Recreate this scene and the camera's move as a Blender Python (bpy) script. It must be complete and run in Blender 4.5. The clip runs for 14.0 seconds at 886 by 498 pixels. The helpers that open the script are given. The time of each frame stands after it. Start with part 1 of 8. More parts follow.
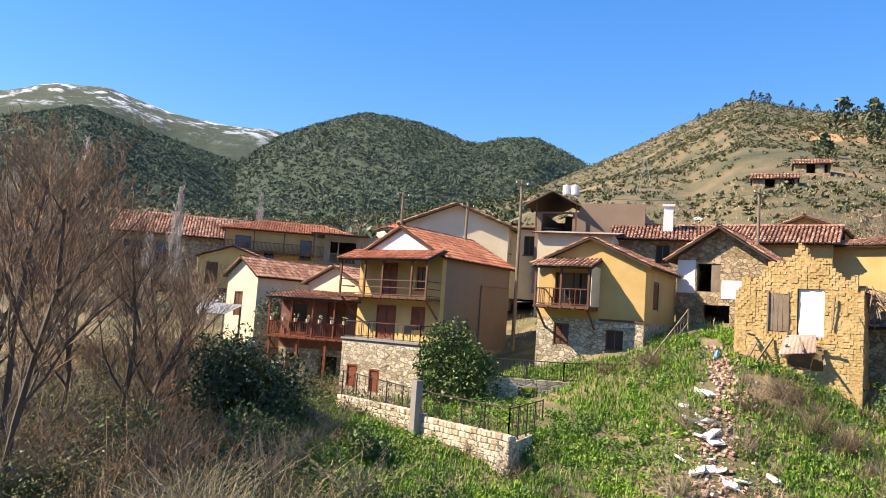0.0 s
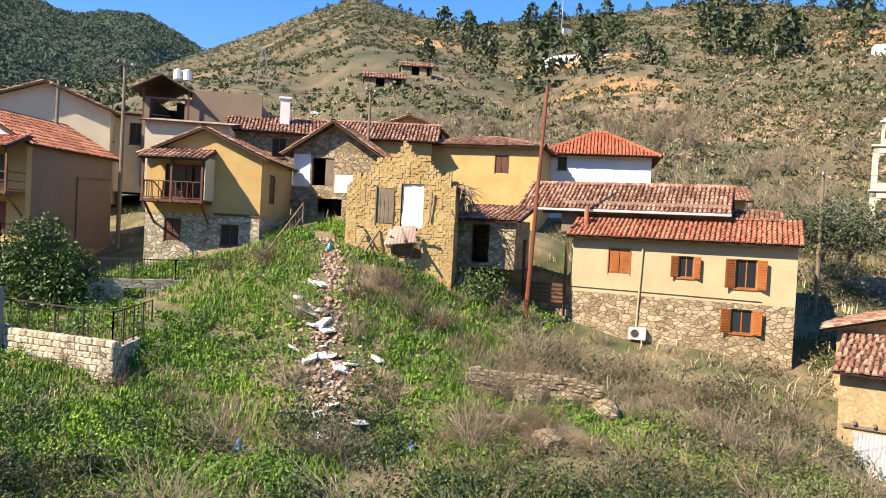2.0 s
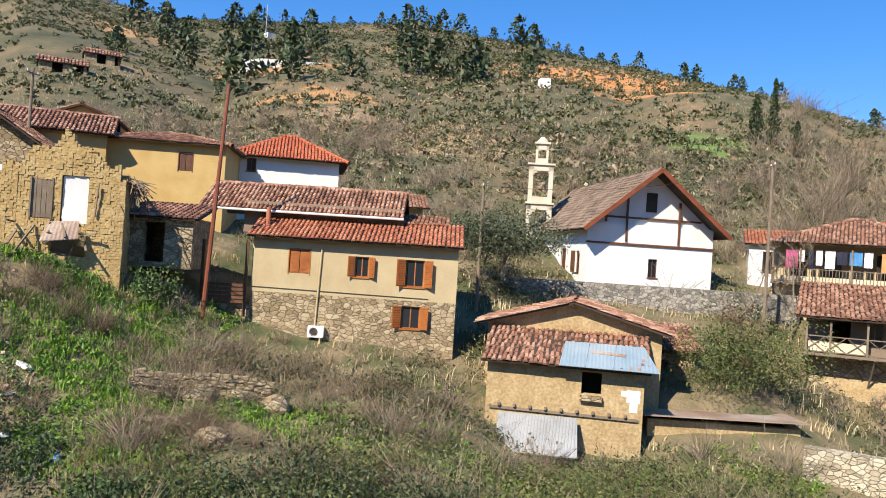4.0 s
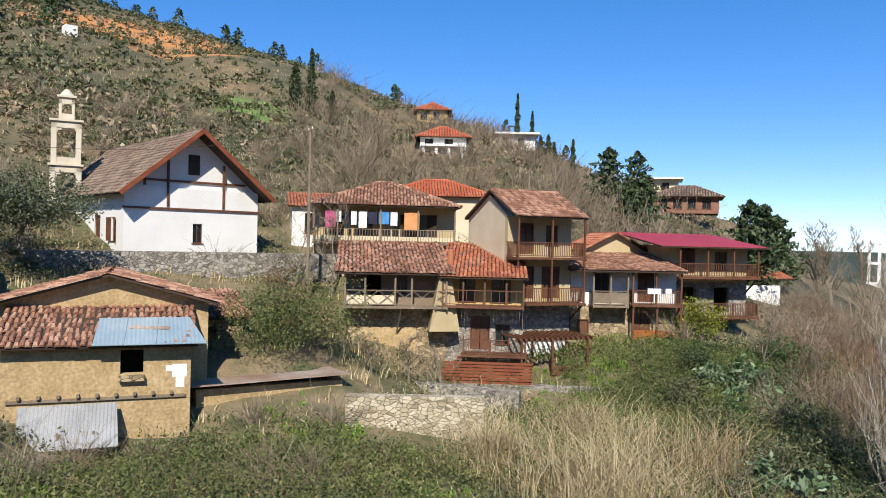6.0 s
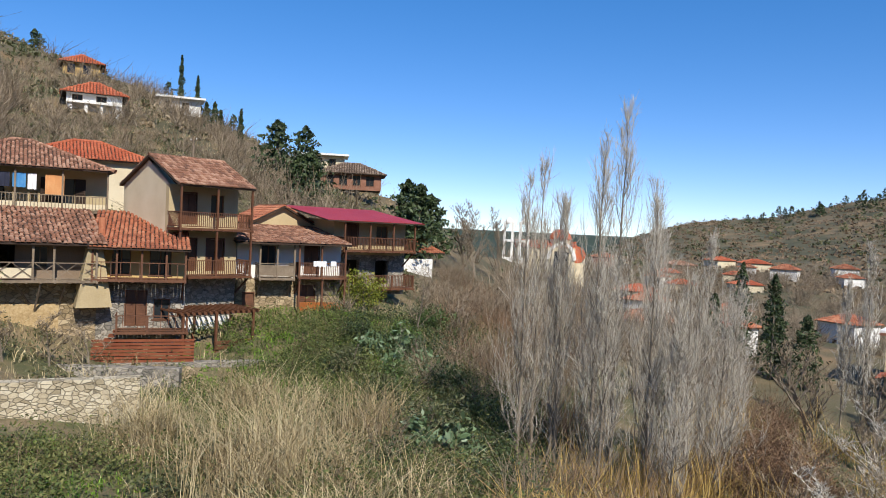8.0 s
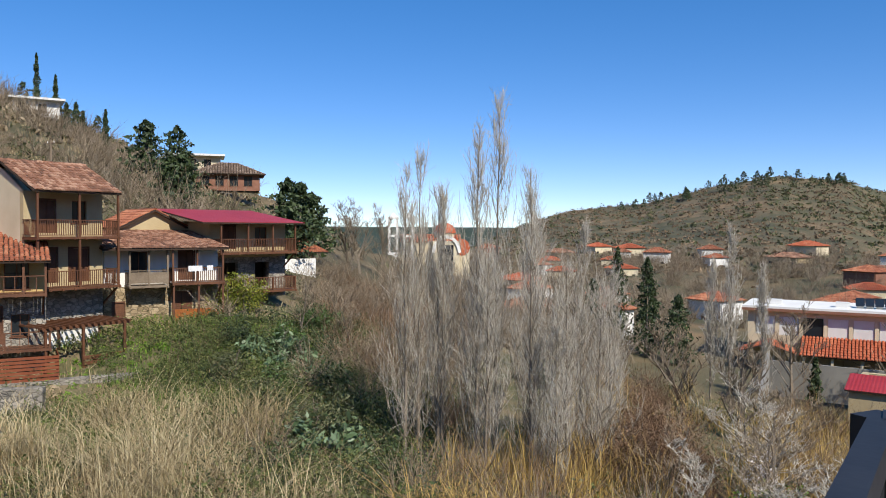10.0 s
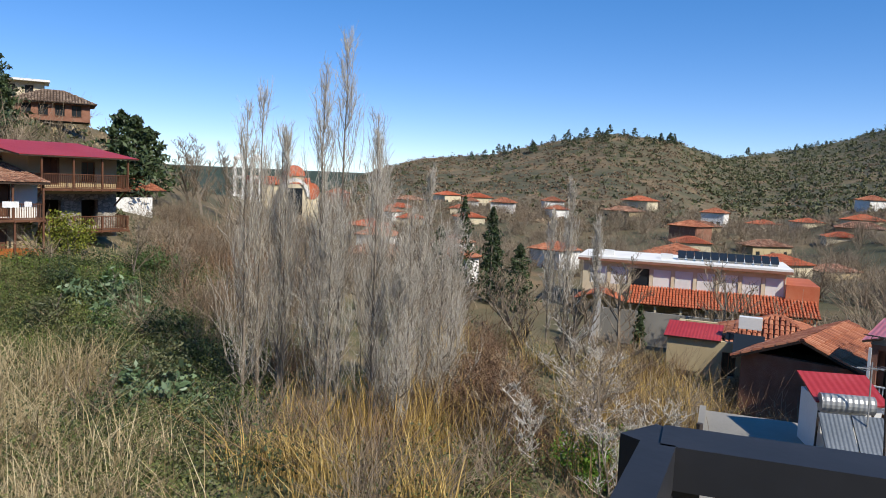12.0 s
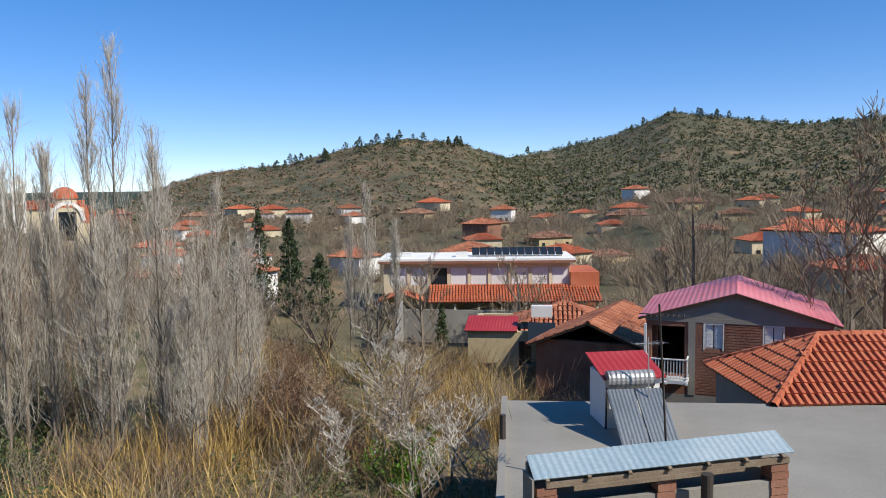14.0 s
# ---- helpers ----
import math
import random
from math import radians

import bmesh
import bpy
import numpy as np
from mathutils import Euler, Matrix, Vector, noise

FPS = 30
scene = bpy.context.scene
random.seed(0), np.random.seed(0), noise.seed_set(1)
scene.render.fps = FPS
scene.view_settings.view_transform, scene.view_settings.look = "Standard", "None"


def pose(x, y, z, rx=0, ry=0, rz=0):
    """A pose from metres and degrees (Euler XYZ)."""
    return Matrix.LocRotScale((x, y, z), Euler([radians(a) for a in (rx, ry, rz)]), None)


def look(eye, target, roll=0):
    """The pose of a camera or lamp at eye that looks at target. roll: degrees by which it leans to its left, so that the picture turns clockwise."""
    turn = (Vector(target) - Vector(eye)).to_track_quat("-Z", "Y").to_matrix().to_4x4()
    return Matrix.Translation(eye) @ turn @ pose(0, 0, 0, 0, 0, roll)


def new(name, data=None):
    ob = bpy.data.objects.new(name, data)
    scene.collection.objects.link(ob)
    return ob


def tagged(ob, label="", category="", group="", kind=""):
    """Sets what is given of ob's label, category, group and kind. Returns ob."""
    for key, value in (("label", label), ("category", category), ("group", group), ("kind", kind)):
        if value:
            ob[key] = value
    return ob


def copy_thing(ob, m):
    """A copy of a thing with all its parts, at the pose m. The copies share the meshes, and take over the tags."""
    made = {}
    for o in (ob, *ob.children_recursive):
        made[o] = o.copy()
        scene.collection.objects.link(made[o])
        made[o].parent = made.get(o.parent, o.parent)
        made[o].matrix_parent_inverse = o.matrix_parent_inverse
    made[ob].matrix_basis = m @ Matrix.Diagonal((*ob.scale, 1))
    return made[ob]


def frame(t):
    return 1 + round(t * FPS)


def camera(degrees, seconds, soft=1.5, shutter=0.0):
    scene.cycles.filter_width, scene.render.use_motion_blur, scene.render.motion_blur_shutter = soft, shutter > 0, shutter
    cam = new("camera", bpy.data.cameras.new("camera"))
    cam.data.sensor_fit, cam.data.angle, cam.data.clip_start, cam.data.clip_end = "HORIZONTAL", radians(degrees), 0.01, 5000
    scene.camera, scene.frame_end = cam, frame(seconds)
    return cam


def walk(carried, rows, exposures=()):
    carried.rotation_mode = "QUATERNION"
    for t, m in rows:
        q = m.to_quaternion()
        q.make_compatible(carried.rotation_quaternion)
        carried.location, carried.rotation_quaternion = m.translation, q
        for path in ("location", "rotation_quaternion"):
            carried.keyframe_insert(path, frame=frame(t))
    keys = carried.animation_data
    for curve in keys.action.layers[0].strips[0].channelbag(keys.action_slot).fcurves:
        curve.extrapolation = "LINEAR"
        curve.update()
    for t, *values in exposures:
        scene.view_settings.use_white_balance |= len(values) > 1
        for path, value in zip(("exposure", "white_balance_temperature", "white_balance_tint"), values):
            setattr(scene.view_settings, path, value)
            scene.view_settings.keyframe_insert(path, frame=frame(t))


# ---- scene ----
cam = camera(60.0, 14.0, soft=0.95)
# seconds, eye x, y, z, heading, climb, lean
ROWS = [
    (0.0, 0.00, 0.00, 20.00, 0.00, 5.16, 3.94),
    (0.5, 0.05, -0.13, 19.97, -3.08, 3.90, 3.11),
    (1.0, 0.16, -0.07, 20.01, -9.67, 2.21, 3.22),
    (1.5, 0.26, 0.33, 20.03, -18.12, 0.91, 2.74),
    (2.0, 0.31, 0.73, 20.12, -28.33, -1.16, 2.96),
    (2.2, 0.21, 0.88, 20.13, -31.70, -1.80, 4.02),
    (4.3, 1.30, -0.66, 19.81, -54.86, 0.47, 2.83),
    (4.5, 1.51, -0.62, 19.86, -58.91, 0.01, 2.45),
    (5.0, 1.85, -0.44, 19.86, -67.89, -0.09, 2.08),
    (5.5, 2.03, -0.36, 19.84, -74.90, -0.28, 1.72),
    (6.0, 2.44, -0.31, 19.82, -82.64, -0.50, 1.34),
    (6.5, 2.78, -0.26, 19.80, -89.59, -0.92, 1.12),
    (7.0, 2.76, -0.32, 19.83, -97.14, -0.59, 0.95),
    (7.5, 2.78, -0.43, 19.79, -103.04, -0.65, 3.12),
    (7.7, 2.63, -0.29, 19.71, -104.96, -1.12, 3.32),
    (9.8, 2.87, -0.76, 19.76, -114.70, -1.79, -1.01),
    (10.0, 2.77, -0.70, 19.69, -115.63, -1.62, 0.40),
    (10.5, 2.82, -0.77, 19.69, -119.17, -1.61, 0.59),
    (11.0, 2.72, -0.60, 19.78, -124.22, -1.37, 0.37),
    (11.5, 2.95, -1.00, 19.69, -125.99, -2.72, 0.87),
    (12.0, 3.01, -1.10, 19.68, -126.86, -5.37, 2.58),
    (12.5, 3.11, -1.13, 19.73, -129.54, -4.97, 2.73),
    (13.0, 3.26, -1.33, 19.70, -134.73, -5.64, 3.01),
    (13.5, 3.22, -1.41, 19.71, -134.77, -3.52, 3.05),
    (14.0, 3.24, -1.60, 19.66, -141.71, -4.56, -0.71),
]


def aim(x, y, z, heading, climb, lean):
    h, c = radians(heading), radians(climb)
    return look((x, y, z), (x - math.sin(h) * math.cos(c), y + math.cos(h) * math.cos(c), z + math.sin(c)), lean)


walk(cam, [(t, aim(*row)) for t, *row in ROWS], exposures=[(0.0, 1.15, 7600, 17), (1.0, 1.12, 7500, 16), (2.0, 1.02, 7300, 15), (4.3, 0.6, 6700, 11), (5.0, 0.52, 6600, 10), (6.5, 0.28, 6500, 10), (8.5, 0.14, 6500, 10), (11.0, 0.1, 6500, 10), (14.0, 0.12, 6500, 10)])

# ---- sky and sun ----
SUN_HEADING, SUN_HEIGHT = 95.0, 43.0
world = bpy.data.worlds.new("sky")
scene.world = world
world.use_nodes = True
wn, wl = world.node_tree.nodes, world.node_tree.links
sky = wn.new("ShaderNodeTexSky")
sky.sky_type, sky.sun_disc = "NISHITA", False
sky.sun_elevation, sky.sun_rotation = radians(SUN_HEIGHT), radians(-SUN_HEADING)
sky.altitude, sky.air_density, sky.dust_density, sky.ozone_density = 2500, 0.7, 0.0, 3.5
wn["Background"].inputs["Strength"].default_value = 0.257
deep = wn.new("ShaderNodeHueSaturation")
deep.inputs["Saturation"].default_value = 1.31
deep.inputs["Hue"].default_value = 0.514
wl.new(sky.outputs["Color"], deep.inputs["Color"])
even = wn.new("ShaderNodeGamma")
even.inputs["Gamma"].default_value = 0.7
wl.new(deep.outputs["Color"], even.inputs["Color"])
wl.new(even.outputs["Color"], wn["Background"].inputs["Color"])
sun = new("sun", bpy.data.lights.new("sun", "SUN"))
sun.data.energy, sun.data.angle, sun.data.color = 5.0, radians(0.53), (1.0, 0.93, 0.81)
sh, se = radians(SUN_HEADING), radians(SUN_HEIGHT)
sun.matrix_world = look((-math.sin(sh) * math.cos(se) * 200, math.cos(sh) * math.cos(se) * 200, 20 + math.sin(se) * 200), (0, 0, 20))

# ---- materials ----
def surface(name, tones, scale=2.0, rough=0.85, bump=0.25, fine=14.0, metal=0.0, stain=0.35, spread=0.0, cells=0.0, ribs=0.0, island=0.0, joint=0.45):
    """A surface of three tones: broad stains, fine grain and relief; cells: stones of that many per metre; ribs: sheet ribs per metre; island: piece by piece."""
    m = bpy.data.materials.new(name)
    m.use_nodes = True
    n, l = m.node_tree.nodes, m.node_tree.links
    b = n["Principled BSDF"]
    b.inputs["Roughness"].default_value, b.inputs["Metallic"].default_value = rough, metal
    co = n.new("ShaderNodeTexCoord")
    big, small = n.new("ShaderNodeTexNoise"), n.new("ShaderNodeTexNoise")
    big.inputs["Scale"].default_value, big.inputs["Detail"].default_value, big.inputs["Roughness"].default_value = scale * 0.45, 6, 0.62
    small.inputs["Scale"].default_value, small.inputs["Detail"].default_value = fine, 4
    for t in (big, small):
        l.new(co.outputs["Object"], t.inputs["Vector"])
    ramp = n.new("ShaderNodeValToRGB")
    e = ramp.color_ramp.elements
    e[0].position, e[1].position = 0.32, 0.68
    e[0].color, e[1].color = (*tones[0], 1), (*tones[2], 1)
    mid = e.new(0.5)
    mid.color = (*tones[1], 1)
    value = n.new("ShaderNodeMath")
    value.operation = "MULTIPLY_ADD"
    value.inputs[1].default_value, value.inputs[2].default_value = 1 - stain, 0.0
    l.new(big.outputs["Fac"], value.inputs[0])
    add = n.new("ShaderNodeMath")
    add.operation = "MULTIPLY_ADD"
    add.inputs[1].default_value = stain
    l.new(small.outputs["Fac"], add.inputs[0])
    l.new(value.outputs[0], add.inputs[2])
    last = add.outputs[0]
    if island:
        geo = n.new("ShaderNodeNewGeometry")
        mix = n.new("ShaderNodeMapRange")
        mix.inputs["To Min"].default_value, mix.inputs["To Max"].default_value = -island, island
        l.new(geo.outputs["Random Per Island"], mix.inputs["Value"])
        plus = n.new("ShaderNodeMath")
        l.new(last, plus.inputs[0])
        l.new(mix.outputs[0], plus.inputs[1])
        last = plus.outputs[0]
    height = small.outputs["Fac"]
    colour = ramp.outputs["Color"]
    if cells:
        warp = n.new("ShaderNodeMapping")
        warp.inputs["Scale"].default_value = (1.0, 1.0, 1.55)
        l.new(co.outputs["Object"], warp.inputs["Vector"])
        edge, stone = n.new("ShaderNodeTexVoronoi"), n.new("ShaderNodeTexVoronoi")
        edge.feature = "DISTANCE_TO_EDGE"
        for t in (edge, stone):
            t.inputs["Scale"].default_value = cells
            l.new(warp.outputs[0], t.inputs["Vector"])
        sep = n.new("ShaderNodeSeparateColor")
        l.new(stone.outputs["Color"], sep.inputs[0])
        tint = n.new("ShaderNodeMapRange")
        tint.inputs["To Min"].default_value, tint.inputs["To Max"].default_value = -0.2, 0.2
        l.new(sep.outputs[0], tint.inputs["Value"])
        plus = n.new("ShaderNodeMath")
        l.new(last, plus.inputs[0])
        l.new(tint.outputs[0], plus.inputs[1])
        last = plus.outputs[0]
        gap = n.new("ShaderNodeMapRange")
        gap.inputs["From Max"].default_value, gap.inputs["To Min"].default_value = 0.09, joint
        l.new(edge.outputs["Distance"], gap.inputs["Value"])
        dark = n.new("ShaderNodeMix")
        dark.data_type, dark.blend_type = "RGBA", "MULTIPLY"
        dark.inputs["Factor"].default_value = 1.0
        l.new(ramp.outputs["Color"], dark.inputs[6])
        l.new(gap.outputs[0], dark.inputs[7])
        colour = dark.outputs[2]
        high = n.new("ShaderNodeMath")
        high.operation = "MULTIPLY_ADD"
        high.inputs[1].default_value = 0.25
        l.new(small.outputs["Fac"], high.inputs[0])
        l.new(gap.outputs[0], high.inputs[2])
        height = high.outputs[0]
    if ribs:
        wave = n.new("ShaderNodeTexWave")
        wave.inputs["Scale"].default_value = ribs / 3.2
        l.new(co.outputs["Object"], wave.inputs["Vector"])
        height = wave.outputs["Fac"]
    l.new(last, ramp.inputs["Fac"])
    l.new(colour, b.inputs["Base Color"])
    if bump:
        bp = n.new("ShaderNodeBump")
        bp.inputs["Strength"].default_value, bp.inputs["Distance"].default_value = bump, 0.06 if cells else 0.03
        l.new(height, bp.inputs["Height"])
        l.new(bp.outputs["Normal"], b.inputs["Normal"])
    return m


def leafy(name, tones, rough=0.6):
    """Leaves, blades and twigs: a tone for each piece."""
    return surface(name, tones, scale=0.35, rough=rough, bump=0.0, fine=3.0, stain=0.3, island=0.2)


OCHRE = surface("ochre_plaster", ((0.42, 0.27, 0.09), (0.52, 0.35, 0.13), (0.58, 0.42, 0.18)), 1.2, 0.9, 0.2)
BUFF = surface("buff_plaster", ((0.40, 0.31, 0.17), (0.48, 0.38, 0.22), (0.54, 0.45, 0.27)), 0.9, 0.9, 0.2)
CREAM = surface("cream_plaster", ((0.55, 0.46, 0.30), (0.66, 0.57, 0.40), (0.72, 0.64, 0.48)), 0.8, 0.9, 0.15)
GREYBROWN = surface("grey_brown_render", ((0.17, 0.125, 0.085), (0.23, 0.17, 0.12), (0.27, 0.21, 0.15)), 0.7, 0.9, 0.2)
WHITE = surface("white_limewash", ((0.70, 0.68, 0.64), (0.78, 0.77, 0.74), (0.84, 0.83, 0.80)), 0.7, 0.9, 0.12, stain=0.25)
ADOBE = surface("adobe_mud_brick", ((0.25, 0.17, 0.08), (0.42, 0.30, 0.15), (0.57, 0.44, 0.26)), 2.2, 0.95, 1.0, fine=7, stain=0.5)
MUDBRICK = surface("ochre_mud_brick", ((0.30, 0.19, 0.07), (0.47, 0.325, 0.135), (0.62, 0.48, 0.25)), 2.2, 0.95, 1.0, fine=7, stain=0.5)
STONE = surface("pale_rubble_stone", ((0.30, 0.25, 0.16), (0.46, 0.39, 0.27), (0.60, 0.53, 0.39)), 1.6, 0.9, 0.9, cells=3.6)
GREYSTONE = surface("grey_rubble_stone", ((0.18, 0.165, 0.14), (0.30, 0.27, 0.225), (0.42, 0.38, 0.32)), 1.6, 0.9, 0.9, cells=3.4)
BROWNSTONE = surface("brown_rubble_stone", ((0.24, 0.18, 0.10), (0.36, 0.27, 0.16), (0.48, 0.38, 0.24)), 1.8, 0.9, 0.9, cells=3.2)
ASHLAR = surface("pale_ashlar", ((0.50, 0.44, 0.33), (0.60, 0.53, 0.41), (0.68, 0.62, 0.50)), 1.5, 0.85, 0.3)
CONCRETE = surface("grey_concrete", ((0.20, 0.19, 0.165), (0.26, 0.245, 0.215), (0.31, 0.295, 0.26)), 0.5, 0.92, 0.2, stain=0.25)
BRICK = surface("red_brick", ((0.19, 0.085, 0.05), (0.27, 0.125, 0.08), (0.34, 0.18, 0.12)), 2.5, 0.9, 0.4, fine=20)
WOOD = surface("brown_stained_wood", ((0.075, 0.03, 0.014), (0.125, 0.05, 0.023), (0.18, 0.08, 0.038)), 3.0, 0.6, 0.2, fine=26)
REDWOOD = surface("red_brown_wood", ((0.14, 0.035, 0.012), (0.21, 0.055, 0.02), (0.27, 0.085, 0.033)), 3.0, 0.55, 0.2, fine=26)
ORANGEWOOD = surface("orange_shutter_wood", ((0.25, 0.075, 0.015), (0.36, 0.115, 0.025), (0.44, 0.16, 0.04)), 3.0, 0.5, 0.2, fine=26)
OLDWOOD = surface("weathered_grey_wood", ((0.13, 0.095, 0.065), (0.21, 0.16, 0.11), (0.30, 0.24, 0.175)), 3.0, 0.9, 0.4, fine=26)
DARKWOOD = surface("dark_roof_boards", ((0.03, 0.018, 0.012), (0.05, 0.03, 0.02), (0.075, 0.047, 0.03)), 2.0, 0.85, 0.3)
OLDTILE = surface("old_clay_tiles", ((0.15, 0.075, 0.047), (0.29, 0.135, 0.08), (0.46, 0.275, 0.185)), 1.1, 0.9, 0.3, fine=9, stain=0.3, island=0.17)
REDTILE = surface("red_clay_tiles", ((0.25, 0.085, 0.045), (0.39, 0.13, 0.062), (0.50, 0.22, 0.12)), 0.9, 0.85, 0.3, fine=9, stain=0.3, island=0.14)
NEWTILE = surface("bright_orange_tiles", ((0.36, 0.085, 0.035), (0.47, 0.12, 0.05), (0.54, 0.19, 0.09)), 0.8, 0.75, 0.2, stain=0.3, island=0.08)
BROWNTILE = surface("brown_flat_tiles", ((0.12, 0.08, 0.055), (0.20, 0.14, 0.10), (0.30, 0.225, 0.165)), 1.1, 0.9, 0.3, fine=9, stain=0.3, island=0.17)
CRIMSON = surface("crimson_sheet_roof", ((0.30, 0.02, 0.02), (0.38, 0.03, 0.03), (0.43, 0.06, 0.055)), 0.8, 0.5, 0.4, ribs=5)
PINK = surface("faded_pink_sheet_roof", ((0.55, 0.13, 0.15), (0.64, 0.19, 0.205), (0.70, 0.27, 0.28)), 0.8, 0.5, 0.5, ribs=4)
TIN = surface("galvanised_sheet", ((0.24, 0.24, 0.235), (0.34, 0.345, 0.34), (0.44, 0.445, 0.44)), 1.0, 0.45, 0.5, metal=0.35, ribs=7)
BLUETIN = surface("blue_grey_sheet", ((0.22, 0.31, 0.36), (0.31, 0.40, 0.45), (0.44, 0.50, 0.52)), 0.9, 0.5, 0.4, metal=0.2, ribs=6)
RUSTTIN = surface("rusted_sheet", ((0.22, 0.12, 0.075), (0.34, 0.25, 0.19), (0.52, 0.46, 0.40)), 0.9, 0.7, 0.4, metal=0.1, ribs=6)
COLLECTOR = surface("collector_panel", ((0.10, 0.12, 0.14), (0.15, 0.17, 0.19), (0.21, 0.23, 0.25)), 1.0, 0.35, 0.5, metal=0.2, ribs=9)
PLASTIC = surface("white_painted_metal", ((0.66, 0.66, 0.64), (0.74, 0.74, 0.72), (0.80, 0.80, 0.78)), 1.0, 0.45, 0.05)
BLACK = surface("black_painted_steel", ((0.012, 0.013, 0.016), (0.018, 0.019, 0.023), (0.03, 0.03, 0.035)), 4.0, 0.6, 0.05)
IRON = surface("dark_iron", ((0.035, 0.028, 0.024), (0.055, 0.042, 0.034), (0.09, 0.06, 0.042)), 4.0, 0.65, 0.2)
# near-black tones: the lack of light indoors is put into the colour
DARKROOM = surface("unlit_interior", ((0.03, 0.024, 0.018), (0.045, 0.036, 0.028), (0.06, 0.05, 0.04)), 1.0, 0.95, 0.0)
BARK = surface("grey_bark", ((0.12, 0.095, 0.07), (0.20, 0.165, 0.125), (0.30, 0.26, 0.21)), 2.0, 0.95, 0.4, stain=0.5)
DARKBARK = surface("dark_bark", ((0.05, 0.036, 0.026), (0.085, 0.062, 0.045), (0.13, 0.10, 0.075)), 2.0, 0.95, 0.4, stain=0.5)
PALEBARK = surface("pale_twigs", ((0.36, 0.32, 0.26), (0.49, 0.45, 0.38), (0.60, 0.56, 0.49)), 0.5, 0.9, 0.0, island=0.16)
GREYTWIG = surface("grey_twigs", ((0.15, 0.112, 0.073), (0.245, 0.19, 0.13), (0.36, 0.29, 0.205)), 0.4, 0.95, 0.0, island=0.2)
REDTWIG = surface("reddish_twigs", ((0.11, 0.066, 0.038), (0.20, 0.122, 0.07), (0.30, 0.195, 0.115)), 0.4, 0.95, 0.0, island=0.2)
STRAW = leafy("straw_reeds", ((0.24, 0.175, 0.08), (0.40, 0.31, 0.165), (0.56, 0.47, 0.28)), 0.8)
GOLDREED = leafy("golden_reeds", ((0.30, 0.19, 0.05), (0.42, 0.28, 0.08), (0.54, 0.39, 0.14)), 0.8)
GRASS = leafy("spring_grass", ((0.06, 0.14, 0.008), (0.115, 0.235, 0.012), (0.20, 0.33, 0.025)))
LEAFGREEN = leafy("mid_green_leaves", ((0.035, 0.07, 0.014), (0.06, 0.11, 0.022), (0.10, 0.155, 0.035)))
OLIVE = leafy("olive_leaves", ((0.05, 0.065, 0.028), (0.085, 0.10, 0.048), (0.135, 0.15, 0.08)))
DARKGREEN = leafy("dark_evergreen_leaves", ((0.02, 0.036, 0.011), (0.038, 0.062, 0.019), (0.064, 0.095, 0.03)))
YELLOWGREEN = leafy("yellow_green_leaves", ((0.10, 0.13, 0.012), (0.17, 0.19, 0.02), (0.28, 0.28, 0.03)))
CACTUS = leafy("grey_green_pads", ((0.07, 0.12, 0.05), (0.12, 0.18, 0.085), (0.19, 0.26, 0.14)), 0.5)
BLOSSOM = leafy("white_blossom", ((0.45, 0.40, 0.38), (0.60, 0.55, 0.53), (0.72, 0.68, 0.66)))
WITHERED = leafy("withered_leaves", ((0.14, 0.075, 0.04), (0.21, 0.125, 0.07), (0.29, 0.185, 0.11)), 0.9)
BRAMBLE = leafy("olive_bramble", ((0.050, 0.072, 0.016), (0.092, 0.115, 0.028), (0.165, 0.165, 0.052)), 0.8)
BROWNSTEM = leafy("brown_dead_stems", ((0.11, 0.072, 0.042), (0.19, 0.132, 0.08), (0.29, 0.21, 0.135)), 0.9)
LUSH = leafy("deep_green_nettles", ((0.028, 0.085, 0.008), (0.055, 0.14, 0.012), (0.10, 0.20, 0.02)))
PINEWOOD = leafy("pine_forest", ((0.052, 0.080, 0.052), (0.072, 0.108, 0.068), (0.096, 0.138, 0.084)), 0.9)
MAQUIS = leafy("maquis_scrub", ((0.05, 0.062, 0.022), (0.088, 0.10, 0.036), (0.14, 0.135, 0.058)))
DRYBRUSH = leafy("dry_brush", ((0.17, 0.125, 0.075), (0.28, 0.215, 0.13), (0.40, 0.32, 0.21)), 0.9)
CLOTH_WHITE = surface("white_cloth", ((0.70, 0.70, 0.70), (0.76, 0.76, 0.77), (0.82, 0.82, 0.83)), 2, 0.9, 0.1)
CLOTH_PINK = surface("pink_cloth", ((0.42, 0.06, 0.17), (0.55, 0.10, 0.24), (0.62, 0.16, 0.3)), 2, 0.9, 0.1)
CLOTH_BLUE = surface("blue_cloth", ((0.03, 0.16, 0.42), (0.06, 0.24, 0.52), (0.12, 0.33, 0.6)), 2, 0.9, 0.1)
CLOTH_DARK = surface("dark_cloth", ((0.012, 0.014, 0.03), (0.02, 0.024, 0.05), (0.04, 0.045, 0.075)), 2, 0.9, 0.1)
CLOTH_ORANGE = surface("orange_cloth", ((0.5, 0.22, 0.08), (0.6, 0.28, 0.11), (0.66, 0.36, 0.16)), 2, 0.9, 0.1)

GLASS = bpy.data.materials.new("window_glass")
GLASS.use_nodes = True
gb = GLASS.node_tree.nodes["Principled BSDF"]
gb.inputs["Base Color"].default_value, gb.inputs["Roughness"].default_value = (0.02, 0.025, 0.03, 1), 0.06

